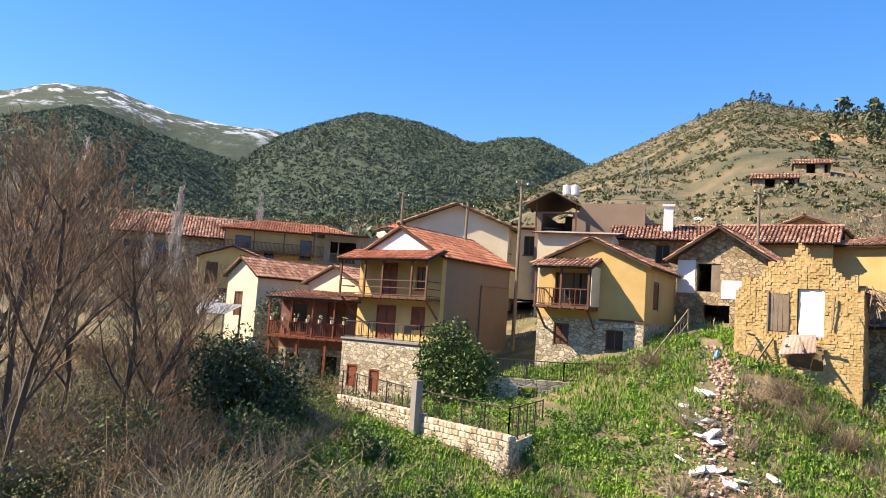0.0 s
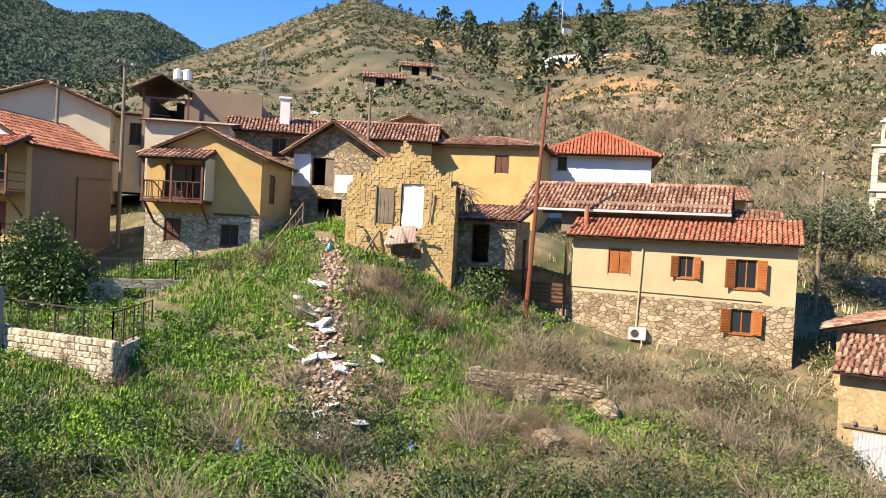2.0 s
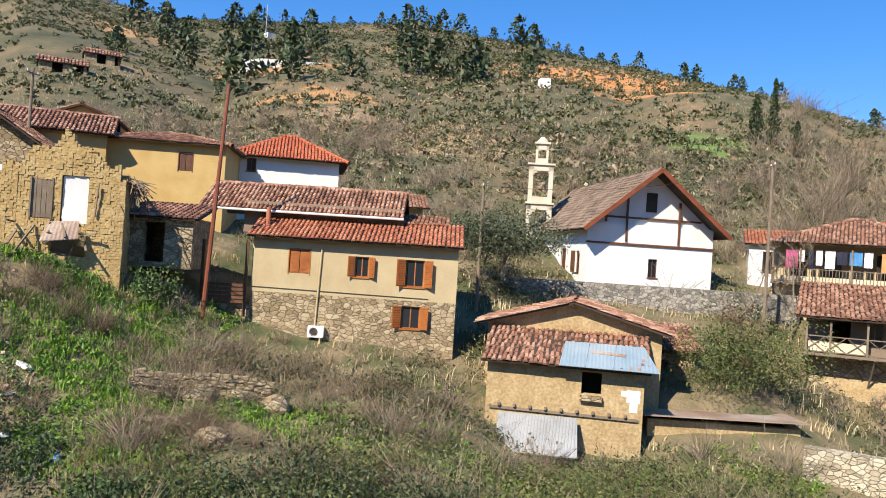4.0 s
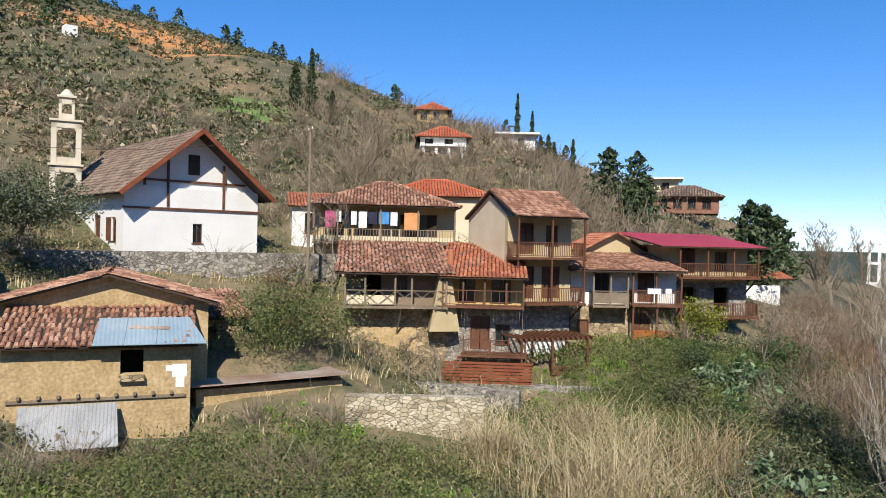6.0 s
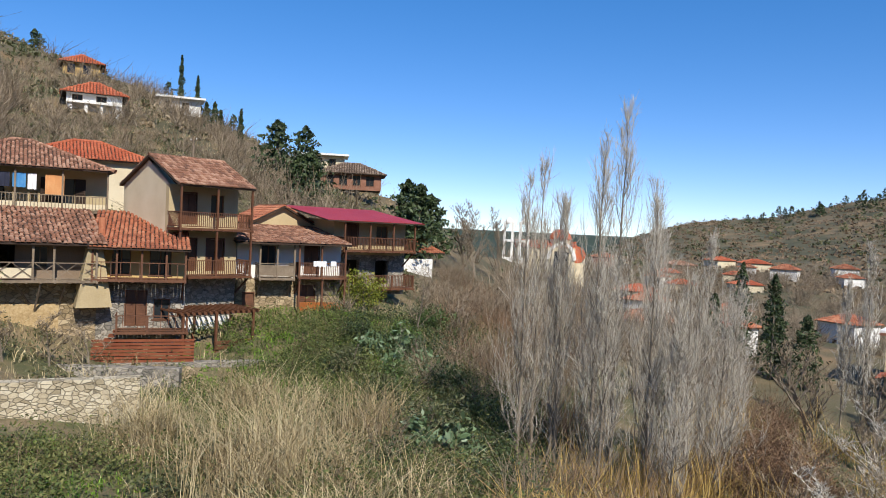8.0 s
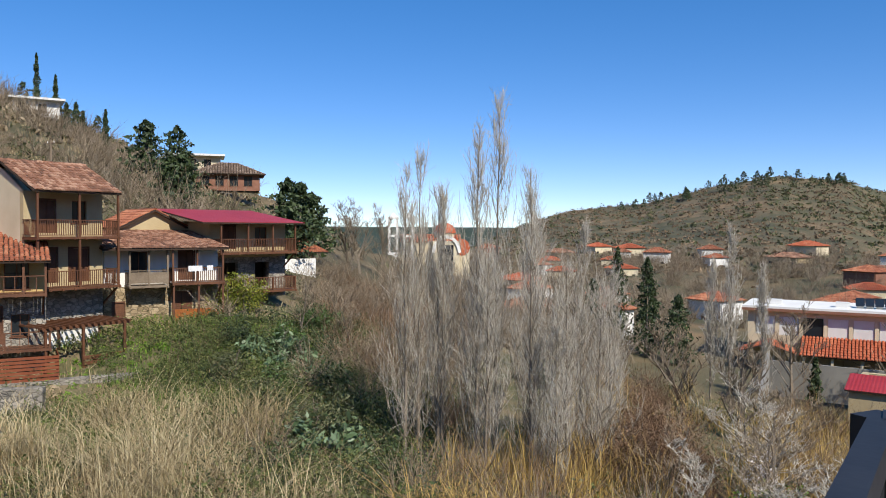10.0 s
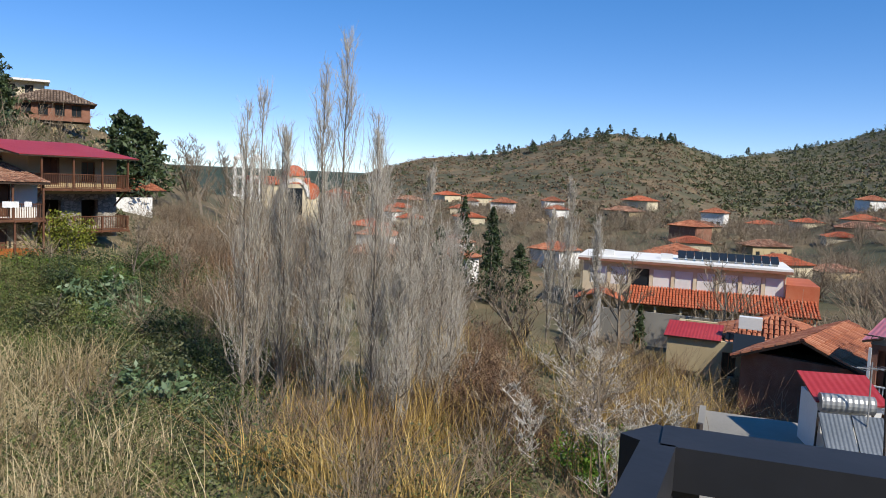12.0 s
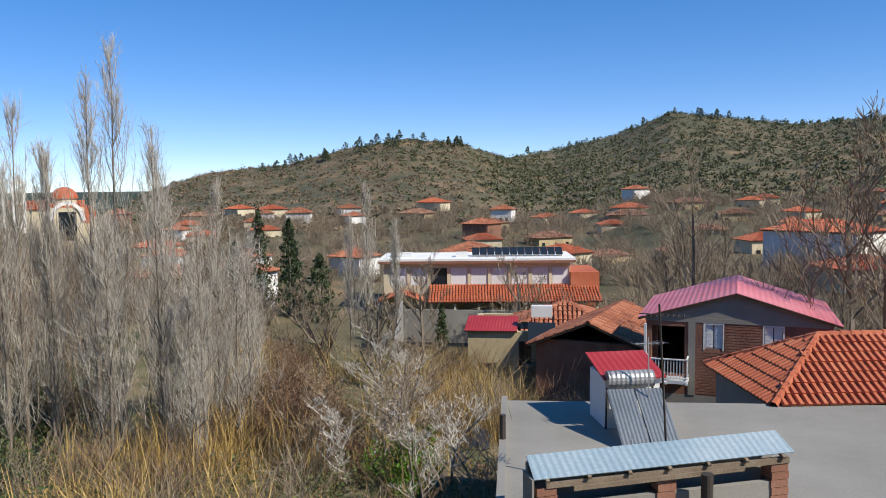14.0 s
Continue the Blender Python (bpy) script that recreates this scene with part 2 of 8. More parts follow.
# ---- mesh helpers ----
class Geo:
    """Vertices and faces of one mesh."""

    def __init__(self):
        self.v, self.f = [], []

    def face(self, *pts):
        k = len(self.v)
        self.v.extend(tuple(p) for p in pts)
        self.f.append(tuple(range(k, k + len(pts))))

    def hexa(self, p):
        k = len(self.v)
        self.v.extend(tuple(q) for q in p)
        for f in ((0, 3, 2, 1), (4, 5, 6, 7), (0, 1, 5, 4), (1, 2, 6, 5), (2, 3, 7, 6), (3, 0, 4, 7)):
            self.f.append(tuple(k + i for i in f))
        return self

    def box(self, x0, y0, z0, x1, y1, z1):
        return self.hexa(((x0, y0, z0), (x1, y0, z0), (x1, y1, z0), (x0, y1, z0), (x0, y0, z1), (x1, y0, z1), (x1, y1, z1), (x0, y1, z1)))

    def beam(self, p, q, w, h=None):
        h = h or w
        p, q = Vector(p), Vector(q)
        d = (q - p).normalized()
        side = d.cross(Vector((0, 0, 1)))
        side = Vector((1, 0, 0)) if side.length < 1e-4 else side.normalized()
        up = side.cross(d)
        a, b = side * (w / 2), up * (h / 2)
        return self.hexa((p - a - b, p + a - b, p + a + b, p - a + b, q - a - b, q + a - b, q + a + b, q - a + b))

    def tube(self, p, q, r0, r1, n=8, cap=True):
        p, q = Vector(p), Vector(q)
        d = (q - p).normalized()
        side = d.cross(Vector((0, 0, 1)))
        side = Vector((1, 0, 0)) if side.length < 1e-4 else side.normalized()
        up = side.cross(d)
        k = len(self.v)
        for c, r in ((p, r0), (q, r1)):
            for i in range(n):
                a = 2 * math.pi * i / n
                self.v.append(tuple(c + side * (math.cos(a) * r) + up * (math.sin(a) * r)))
        for i in range(n):
            j = (i + 1) % n
            self.f.append((k + i, k + j, k + n + j, k + n + i))
        if cap:
            self.f.append(tuple(k + n + i for i in range(n)))
            self.f.append(tuple(k + n - 1 - i for i in range(n)))
        return self

    def wall(self, width, z0, z1, thick, holes=(), u0=0.0):
        """A wall in the plane y = 0 (its back at y = thick) with holes (u0, u1, z0, z1)."""
        holes = [(max(a, u0), min(b, width), max(c, z0), min(d, z1)) for a, b, c, d in holes]
        holes = [h for h in holes if h[1] - h[0] > 0.02 and h[3] - h[2] > 0.02]
        us = sorted({u0, width, *[x for h in holes for x in h[:2]]})
        zs = sorted({z0, z1, *[x for h in holes for x in h[2:]]})
        for a, b in zip(us, us[1:]):
            for c, d in zip(zs, zs[1:]):
                if any(h[0] <= (a + b) / 2 <= h[1] and h[2] <= (c + d) / 2 <= h[3] for h in holes):
                    continue
                self.face((a, 0, c), (b, 0, c), (b, 0, d), (a, 0, d))
                self.face((b, thick, c), (a, thick, c), (a, thick, d), (b, thick, d))
        for a, b, c, d in holes:
            self.face((a, 0, c), (a, 0, d), (a, thick, d), (a, thick, c))
            self.face((b, 0, d), (b, 0, c), (b, thick, c), (b, thick, d))
            self.face((a, 0, c), (a, thick, c), (b, thick, c), (b, 0, c))
            self.face((a, 0, d), (b, 0, d), (b, thick, d), (a, thick, d))
        self.face((u0, 0, z0), (u0, 0, z1), (u0, thick, z1), (u0, thick, z0))
        self.face((width, 0, z1), (width, 0, z0), (width, thick, z0), (width, thick, z1))
        self.face((u0, 0, z1), (width, 0, z1), (width, thick, z1), (u0, thick, z1))
        return self


def mesh_of(name, g, material, smooth=False):
    me = bpy.data.meshes.new(name)
    me.from_pydata(g.v, [], g.f)
    me.materials.append(material)
    if smooth:
        me.polygons.foreach_set("use_smooth", [True] * len(me.polygons))
    me.update()
    return me


def part(name, g, material, parent, label="", at=None, smooth=False):
    ob = new(name, mesh_of(name, g, material, smooth))
    ob.parent = parent
    if at is not None:
        ob.matrix_local = at
    return tagged(ob, label) if label else ob


def stuff_part(name, g, material, parent, label="", at=None):
    return tagged(part(name, g, material, parent, label, at), kind="stuff")


def thing(name, m, label, category, group="", kind=""):
    ob = new(name)
    ob.matrix_world = m
    ob.empty_display_size = 0.3
    return tagged(ob, label, category, group, kind)


def solid(name, g, material, m, label, category, group="", kind="", smooth=False):
    ob = new(name, mesh_of(name, g, material, smooth))
    ob.matrix_world = m
    return tagged(ob, label, category, group, kind)


rng = random.Random(7)
FOOT = []  # ground taken by buildings: matrix, width, depth


# ---- the ground ----
NEAR = [(2.9, 29.9, 13.5), (-0.6, 34.0, 14.2), (-4.9, 40.7, 15.1), (-2.0, 43.0, 15.3), (7.5, 36.2, 16.1), (6.3, 25.2, 12.6), (12.3, 22.9, 12.9),
        (15.1, 32.7, 17.0), (14.3, 38.4, 19.9), (-5.4, 29.5, 12.9), (-10.0, 30.4, 13.6), (-10.6, 22.6, 13.0), (-12.8, 48.3, 14.6), (-16.0, 55.7, 17.0),
        (22.4, 35.3, 17.1), (24.2, 31.6, 14.6), (29.8, 23.1, 13.6), (16.5, 18.5, 12.2), (11.1, 23.3, 11.8), (4.7, 27.4, 11.9), (15.5, 28.5, 14.2),
        (25.2, 22.9, 13.3), (18.9, 16.5, 12.3), (30.1, 16.5, 10.3), (38.2, 10.6, 12.6), (36.0, 7.2, 11.6), (26.8, 7.0, 11.4), (0.0, 0.0, 9.5)]
BEYOND = [(41.5, 13.3, 14.0), (48.5, 26.0, 17.6), (45.6, 4.1, 10.9), (46.7, -2.6, 11.0), (27.8, -0.5, 11.0), (52.2, -7.9, 13.2), (43.7, -9.7, 11.2),
          (29.8, -7.5, 10.7), (59.6, -19.5, 12.6), (27.6, -11.0, 10.5), (26.7, -15.0, 9.6), (19.7, -14.6, 10.2), (35.4, -31.5, 8.6), (53.4, -55.9, 5.0),
          (17.4, -26.8, 8.6), (15.5, -17.4, 9.6), (36.7, -38.8, 7.6), (49.4, -39.9, 8.0), (66.9, -41.2, 8.1), (64.0, 40.0, 24.0), (40.0, 58.0, 24.0),
          (12.0, 58.0, 21.5), (-8.0, 66.0, 18.5), (-30.0, 62.0, 17.5), (-25.0, 35.0, 13.8), (-20.0, 5.0, 12.0), (-10.0, -25.0, 9.5), (70.0, 5.0, 19.0),
          (14.0, 50.0, 20.5), (30.0, 45.0, 20.5)]
# heading, height 75 m out, how far off the skyline is, its angle above the eye
EAST = [(180, 20, 260, 6), (70, 20, 300, 6), (31, 19, 620, 6.5), (10, 20, 620, 6.5), (-5, 22, 640, 9.3), (-9, 23, 620, 11.2), (-13.6, 24, 560, 13.3),
        (-17, 24.5, 500, 14.9), (-21, 25, 440, 16.6), (-26, 25.5, 400, 15.5), (-30, 26, 370, 15.2), (-38, 26, 330, 16.0), (-47, 26, 300, 16.9),
        (-56, 26, 265, 15.6), (-64, 25, 250, 14.2), (-72, 23.5, 235, 12.4), (-80, 22, 215, 9.9), (-88, 20.5, 195, 7.5)]
WEST = [(-95, 18.5, 175, 4.7), (-100, 16.5, 160, 3.1), (-106, 14, 150, 0.6), (-110, 12, 150, -2.0), (-116, 8, 250, -2.2), (-120, 6, 500, -0.5),
        (-122, 5, 520, 0.4), (-125, 4, 520, 1.3), (-130, 3, 520, 1.8), (-135, 2.5, 500, 3.0), (-138.5, 2.5, 480, 3.6), (-143, 2.5, 480, 3.2),
        (-146.2, 3, 560, 2.1), (-150, 4, 640, 2.7), (-154, 6, 640, 3.6), (-158, 6, 620, 5.1), (-166, 7, 620, 4.0), (-172, 8, 600, 4.2), (-180, 20, 260, 6)]
MID_RIDGE = [(75, 9), (31, 10.6), (26, 12.2), (20, 10.9), (15.6, 9.9), (12.5, 12.2), (10, 13.2), (6.4, 14.3), (2.5, 13.9), (-1, 12.8), (-2.3, 12.7),
             (-4.4, 13.3), (-6.5, 13.4), (-8.7, 12.5), (-10.4, 11.6), (-14, 9), (-22, 0)]
FAR_RIDGE = [(75, 10), (45, 11), (31, 12.4), (27.8, 13.5), (24.7, 13.9), (20.5, 12.9), (16.6, 12.5), (12.5, 12.4), (6, 11), (-4, 8), (-20, 0)]
CTRL = np.array(NEAR + BEYOND)


def _kernel(r2):
    return 0.5 * r2 * np.log(r2 + 1e-9)


_n = len(CTRL)
_a = np.zeros((_n + 3, _n + 3))
_a[:_n, :_n] = _kernel(((CTRL[:, None, :2] - CTRL[None, :, :2]) ** 2).sum(-1)) + np.eye(_n) * 6.0
_a[:_n, _n], _a[:_n, _n + 1:], _a[_n, :_n], _a[_n + 1:, :_n] = 1, CTRL[:, :2], 1, CTRL[:, :2].T
_w = np.linalg.solve(_a, np.concatenate([CTRL[:, 2], np.zeros(3)]))
_hill = np.array(sorted(EAST + WEST))
_mid, _far = np.array(sorted(MID_RIDGE)), np.array(sorted(FAR_RIDGE))


def _step(a, b, x):
    t = np.clip((x - a) / (b - a), 0, 1)
    return t * t * (3 - 2 * t)


def ground_z(x, y):
    """The ground's height, for arrays."""
    x, y = np.atleast_1d(np.asarray(x, float)), np.atleast_1d(np.asarray(y, float))
    r, az = np.hypot(x, y), np.degrees(np.arctan2(-x, y))
    near = _w[_n] + _w[_n + 1] * x + _w[_n + 2] * y
    for i in range(_n):
        near = near + _w[i] * _kernel((x - CTRL[i, 0]) ** 2 + (y - CTRL[i, 1]) ** 2)
    base, R, el = (np.interp(az, _hill[:, 0], _hill[:, i]) for i in (1, 2, 3))
    crest = 20 + R * np.tan(np.radians(el))
    power = np.interp(az, [-122, -114, 0, 30], [2.0, 1.05, 1.05, 1.3])
    s = np.clip((r - 75) / (R - 75), 0, 1)
    slope = base + (crest - base) * s ** power
    slope = np.where(r > R, crest - 0.16 * (r - R), slope)
    rough = np.sin(x * 0.043 + 1.3) * np.sin(y * 0.037) * 2.2 + np.sin(x * 0.11 + y * 0.07) * 0.9 + np.sin(x * 0.019 - y * 0.027) * 3.0
    gul = np.abs(np.sin(az * 0.21 + 0.7 * np.sin(r * 0.011))) * 7.0 - 4.0
    slope = slope + (rough + gul * (1 - s)) * _step(85, 160, r) * np.where(r < R, (1 - s ** 3), 0) * np.interp(az, [-120, -108, -104], [0.3, 0.0, 1.0])
    for ridge, dist, wide in ((_mid, 1500, 620), (_far, 2900, 900)):
        top = 20 + dist * np.tan(np.radians(np.interp(az, ridge[:, 0], ridge[:, 1])))
        body = (top + 30) * np.exp(-((r - dist) / wide) ** 2)
        folds = sum(np.abs(np.sin((x * math.cos(k * 2.4) + y * math.sin(k * 2.4)) / w + k)) * w * 0.11 for k, w in enumerate((210.0, 130.0, 82.0, 51.0, 33.0, 21.0)))
        slope = np.maximum(slope, body - 30 + (18 - folds) * _step(0, 260, np.abs(r - dist)) * np.clip(body / 120, 0, 1))
    slope = np.maximum(slope, -0.035 * r + 10)
    f = _step(62, 95, r)
    out = near * (1 - f) + slope * f
    small = (np.sin(x * 0.9 + y * 0.4) * np.sin(y * 0.8 - x * 0.3) * 0.16 + np.sin(x * 2.3) * np.sin(y * 2.1) * 0.05) * (1 - f)
    court = 3.3 * np.exp(-(((x - 54) ** 2 + (y + 73) ** 2) / 24.0 ** 2) ** 1.5)
    return out + small - court


def gz(x, y):
    return float(ground_z(x, y)[0])


def ground_material():
    m = bpy.data.materials.new("hillside_soil")
    m.use_nodes = True
    n, l = m.node_tree.nodes, m.node_tree.links
    b = n["Principled BSDF"]
    b.inputs["Roughness"].default_value = 0.95
    co = n.new("ShaderNodeTexCoord")

    def noise_at(scale, detail=5.0, rough=0.6):
        t = n.new("ShaderNodeTexNoise")
        t.inputs["Scale"].default_value, t.inputs["Detail"].default_value, t.inputs["Roughness"].default_value = scale, detail, rough
        l.new(co.outputs["Object"], t.inputs["Vector"])
        return t.outputs["Fac"]

    def ramp(fac, *stops):
        r = n.new("ShaderNodeValToRGB")
        e = r.color_ramp.elements
        e[0].position, e[0].color = stops[0][0], (*stops[0][1], 1)
        e[1].position, e[1].color = stops[-1][0], (*stops[-1][1], 1)
        for p, c in stops[1:-1]:
            e.new(p).color = (*c, 1)
        l.new(fac, r.inputs["Fac"])
        return r.outputs["Color"]

    def mixed(fac, a, c):
        x = n.new("ShaderNodeMix")
        x.data_type = "RGBA"
        l.new(fac, x.inputs["Factor"])
        l.new(a, x.inputs[6])
        l.new(c, x.inputs[7])
        return x.outputs[2]

    near = ramp(noise_at(0.35, 8), (0.30, (0.05, 0.075, 0.02)), (0.45, (0.11, 0.105, 0.045)), (0.56, (0.20, 0.155, 0.085)), (0.7, (0.28, 0.21, 0.12)))
    far = ramp(noise_at(0.045, 12, 0.72), (0.33, (0.045, 0.05, 0.022)), (0.45, (0.085, 0.08, 0.04)), (0.55, (0.14, 0.11, 0.058)), (0.63, (0.22, 0.15, 0.078)), (0.74, (0.34, 0.22, 0.105)))
    forest = ramp(noise_at(0.03, 15, 0.9), (0.42, (0.018, 0.034, 0.02)), (0.5, (0.032, 0.052, 0.03)), (0.57, (0.048, 0.064, 0.036)), (0.66, (0.09, 0.085, 0.052)))
    geo = n.new("ShaderNodeNewGeometry")
    length = n.new("ShaderNodeVectorMath")
    length.operation = "LENGTH"
    l.new(geo.outputs["Position"], length.inputs[0])

    def span(a, c):
        r = n.new("ShaderNodeMapRange")
        r.interpolation_type = "SMOOTHSTEP"
        r.inputs["From Min"].default_value, r.inputs["From Max"].default_value = a, c
        return r

    r1, r2 = span(55, 95), span(500, 900)
    l.new(length.outputs["Value"], r1.inputs["Value"])
    l.new(length.outputs["Value"], r2.inputs["Value"])
    colour = mixed(r2.outputs[0], mixed(r1.outputs[0], near, far), forest)
    # bare cuts, tan screes and a green meadow on the slopes
    edge = noise_at(0.09, 8, 0.7)
    for (px, py, wide), tone in (((119.0, 157.0, 20.0), (0.40, 0.21, 0.085)), ((176.0, 96.0, 34.0), (0.47, 0.21, 0.07)), ((152.0, 70.0, 17.0), (0.46, 0.215, 0.08)), ((90.0, 106.0, 14.0), (0.42, 0.22, 0.09)), ((80.0, 82.0, 17.0), (0.34, 0.235, 0.13)),
                                 ((78.0, 66.0, 13.0), (0.33, 0.23, 0.125)), ((112.0, 43.0, 9.0), (0.12, 0.19, 0.045)), ((109.0, 214.0, 15.0), (0.38, 0.22, 0.10))):
        off = n.new("ShaderNodeVectorMath")
        off.operation = "SUBTRACT"
        off.inputs[1].default_value = (px, py, 0)
        flat = n.new("ShaderNodeVectorMath")
        flat.operation = "MULTIPLY"
        flat.inputs[1].default_value = (1 / wide, 1 / wide, 0)
        far_off = n.new("ShaderNodeVectorMath")
        far_off.operation = "LENGTH"
        l.new(geo.outputs["Position"], off.inputs[0])
        l.new(off.outputs[0], flat.inputs[0])
        l.new(flat.outputs[0], far_off.inputs[0])
        wob = n.new("ShaderNodeMath")
        wob.operation = "MULTIPLY_ADD"
        wob.inputs[1].default_value = 2.6
        l.new(edge, wob.inputs[0])
        l.new(far_off.outputs["Value"], wob.inputs[2])
        mask = span(2.15, 1.75)
        l.new(wob.outputs[0], mask.inputs["Value"])
        rgb = n.new("ShaderNodeRGB")
        rgb.outputs[0].default_value = (*tone, 1)
        colour = mixed(mask.outputs[0], colour, rgb.outputs[0])
    # snow on the high summits
    sep = n.new("ShaderNodeSeparateXYZ")
    l.new(geo.outputs["Position"], sep.inputs[0])
    hi, patch = span(490, 680), span(0.50, 0.60)
    l.new(sep.outputs["Z"], hi.inputs["Value"])
    l.new(noise_at(0.012, 9, 0.75), patch.inputs["Value"])
    both = n.new("ShaderNodeMath")
    both.operation = "MULTIPLY"
    l.new(hi.outputs[0], both.inputs[0])
    l.new(patch.outputs[0], both.inputs[1])
    white = n.new("ShaderNodeRGB")
    white.outputs[0].default_value = (0.62, 0.66, 0.72, 1)
    colour = mixed(both.outputs[0], colour, white.outputs[0])
    l.new(colour, b.inputs["Base Color"])
    bp = n.new("ShaderNodeBump")
    bp.inputs["Strength"].default_value, bp.inputs["Distance"].default_value = 0.8, 0.25
    l.new(noise_at(1.4, 8, 0.7), bp.inputs["Height"])
    l.new(bp.outputs["Normal"], b.inputs["Normal"])
    return m


SOIL = ground_material()


def build_ground():
    radii = [1.5 * 1.022 ** i for i in range(372)]
    radii = [0.0] + [r for r in radii if r < 4600]
    na = 900
    ang = np.linspace(0, 2 * np.pi, na, endpoint=False)
    rr, aa = np.meshgrid(np.array(radii[1:]), ang, indexing="ij")
    x, y = -rr * np.sin(aa), rr * np.cos(aa)
    z = ground_z(x.ravel(), y.ravel())
    v = np.column_stack([x.ravel(), y.ravel(), z])
    v = np.vstack([v, [[0, 0, gz(0, 0)]]])
    nr = len(radii) - 1
    i, j = np.meshgrid(np.arange(nr - 1), np.arange(na), indexing="ij")
    k = (j + 1) % na
    f = np.stack([i * na + j, i * na + k, (i + 1) * na + k, (i + 1) * na + j], -1).reshape(-1, 4)
    f = f[:, ::-1]
    g = Geo()
    g.v = v.tolist()
    g.f = f.tolist() + [(nr * na, (q + 1) % na, q) for q in range(na)]
    tagged(solid("ground", g, SOIL, Matrix(), "hillside and river valley of scrub, grass and bare earth", "ground", kind="structure", smooth=True))


build_ground()


# ---- house parts ----
def tiles(g, a, e, up, length, rise_len, trim0=0.0, trim1=0.0, pitch=0.24, course=0.42, wild=0.02, sag=0.0):
    """Half-round tiles on a slope: a the eave corner, e along the eave, up the slope; trims: how far the slope narrows at the top."""
    nrm = e.cross(up).normalized()
    cols, rows = max(2, int(length / pitch)), max(2, int(rise_len / course))
    pw, ch = length / cols, rise_len / rows
    for j in range(rows):
        f = (j + 0.5) / rows
        lo, hi = trim0 * f, length - trim1 * f
        for i in range(cols):
            c = (i + 0.5) * pw
            if c < lo or c > hi:
                continue
            dip = -sag * math.sin(math.pi * f) * math.sin(math.pi * c / length)
            b0 = a + e * (c + rng.uniform(-wild, wild)) + up * (j * ch - 0.05 + rng.uniform(-wild, wild)) + nrm * (0.05 + dip + rng.uniform(0, wild))
            b1 = b0 + up * (ch + 0.09) - nrm * 0.035 + e * rng.uniform(-wild, wild)
            k = len(g.v)
            r0, r1 = pw * 0.46, pw * 0.36
            for b, r in ((b0, r0), (b1, r1)):
                g.v.extend((tuple(b - e * r), tuple(b - e * r * 0.55 + nrm * r * 0.7), tuple(b + e * r * 0.55 + nrm * r * 0.7), tuple(b + e * r)))
            g.f.extend(((k, k + 1, k + 5, k + 4), (k + 1, k + 2, k + 6, k + 5), (k + 2, k + 3, k + 7, k + 6), (k, k + 3, k + 2, k + 1)))


def caps(g, p, q, r=0.15, step=0.4):
    """A row of ridge tiles."""
    p, q = Vector(p), Vector(q)
    n = max(1, int((q - p).length / step))
    d = (q - p) / n
    for i in range(n):
        s = p + d * i
        g.tube(s + Vector((0, 0, rng.uniform(-0.01, 0.02))), s + d * 1.12, r, r * 0.85, 7, False)


def slope_slab(g, a, e, up, length, rise_len, trim0, trim1, thick):
    nrm = e.cross(up).normalized()
    p = [a, a + e * length, a + e * (length - trim1) + up * rise_len, a + e * trim0 + up * rise_len]
    g.hexa([q - nrm * thick for q in p] + p)


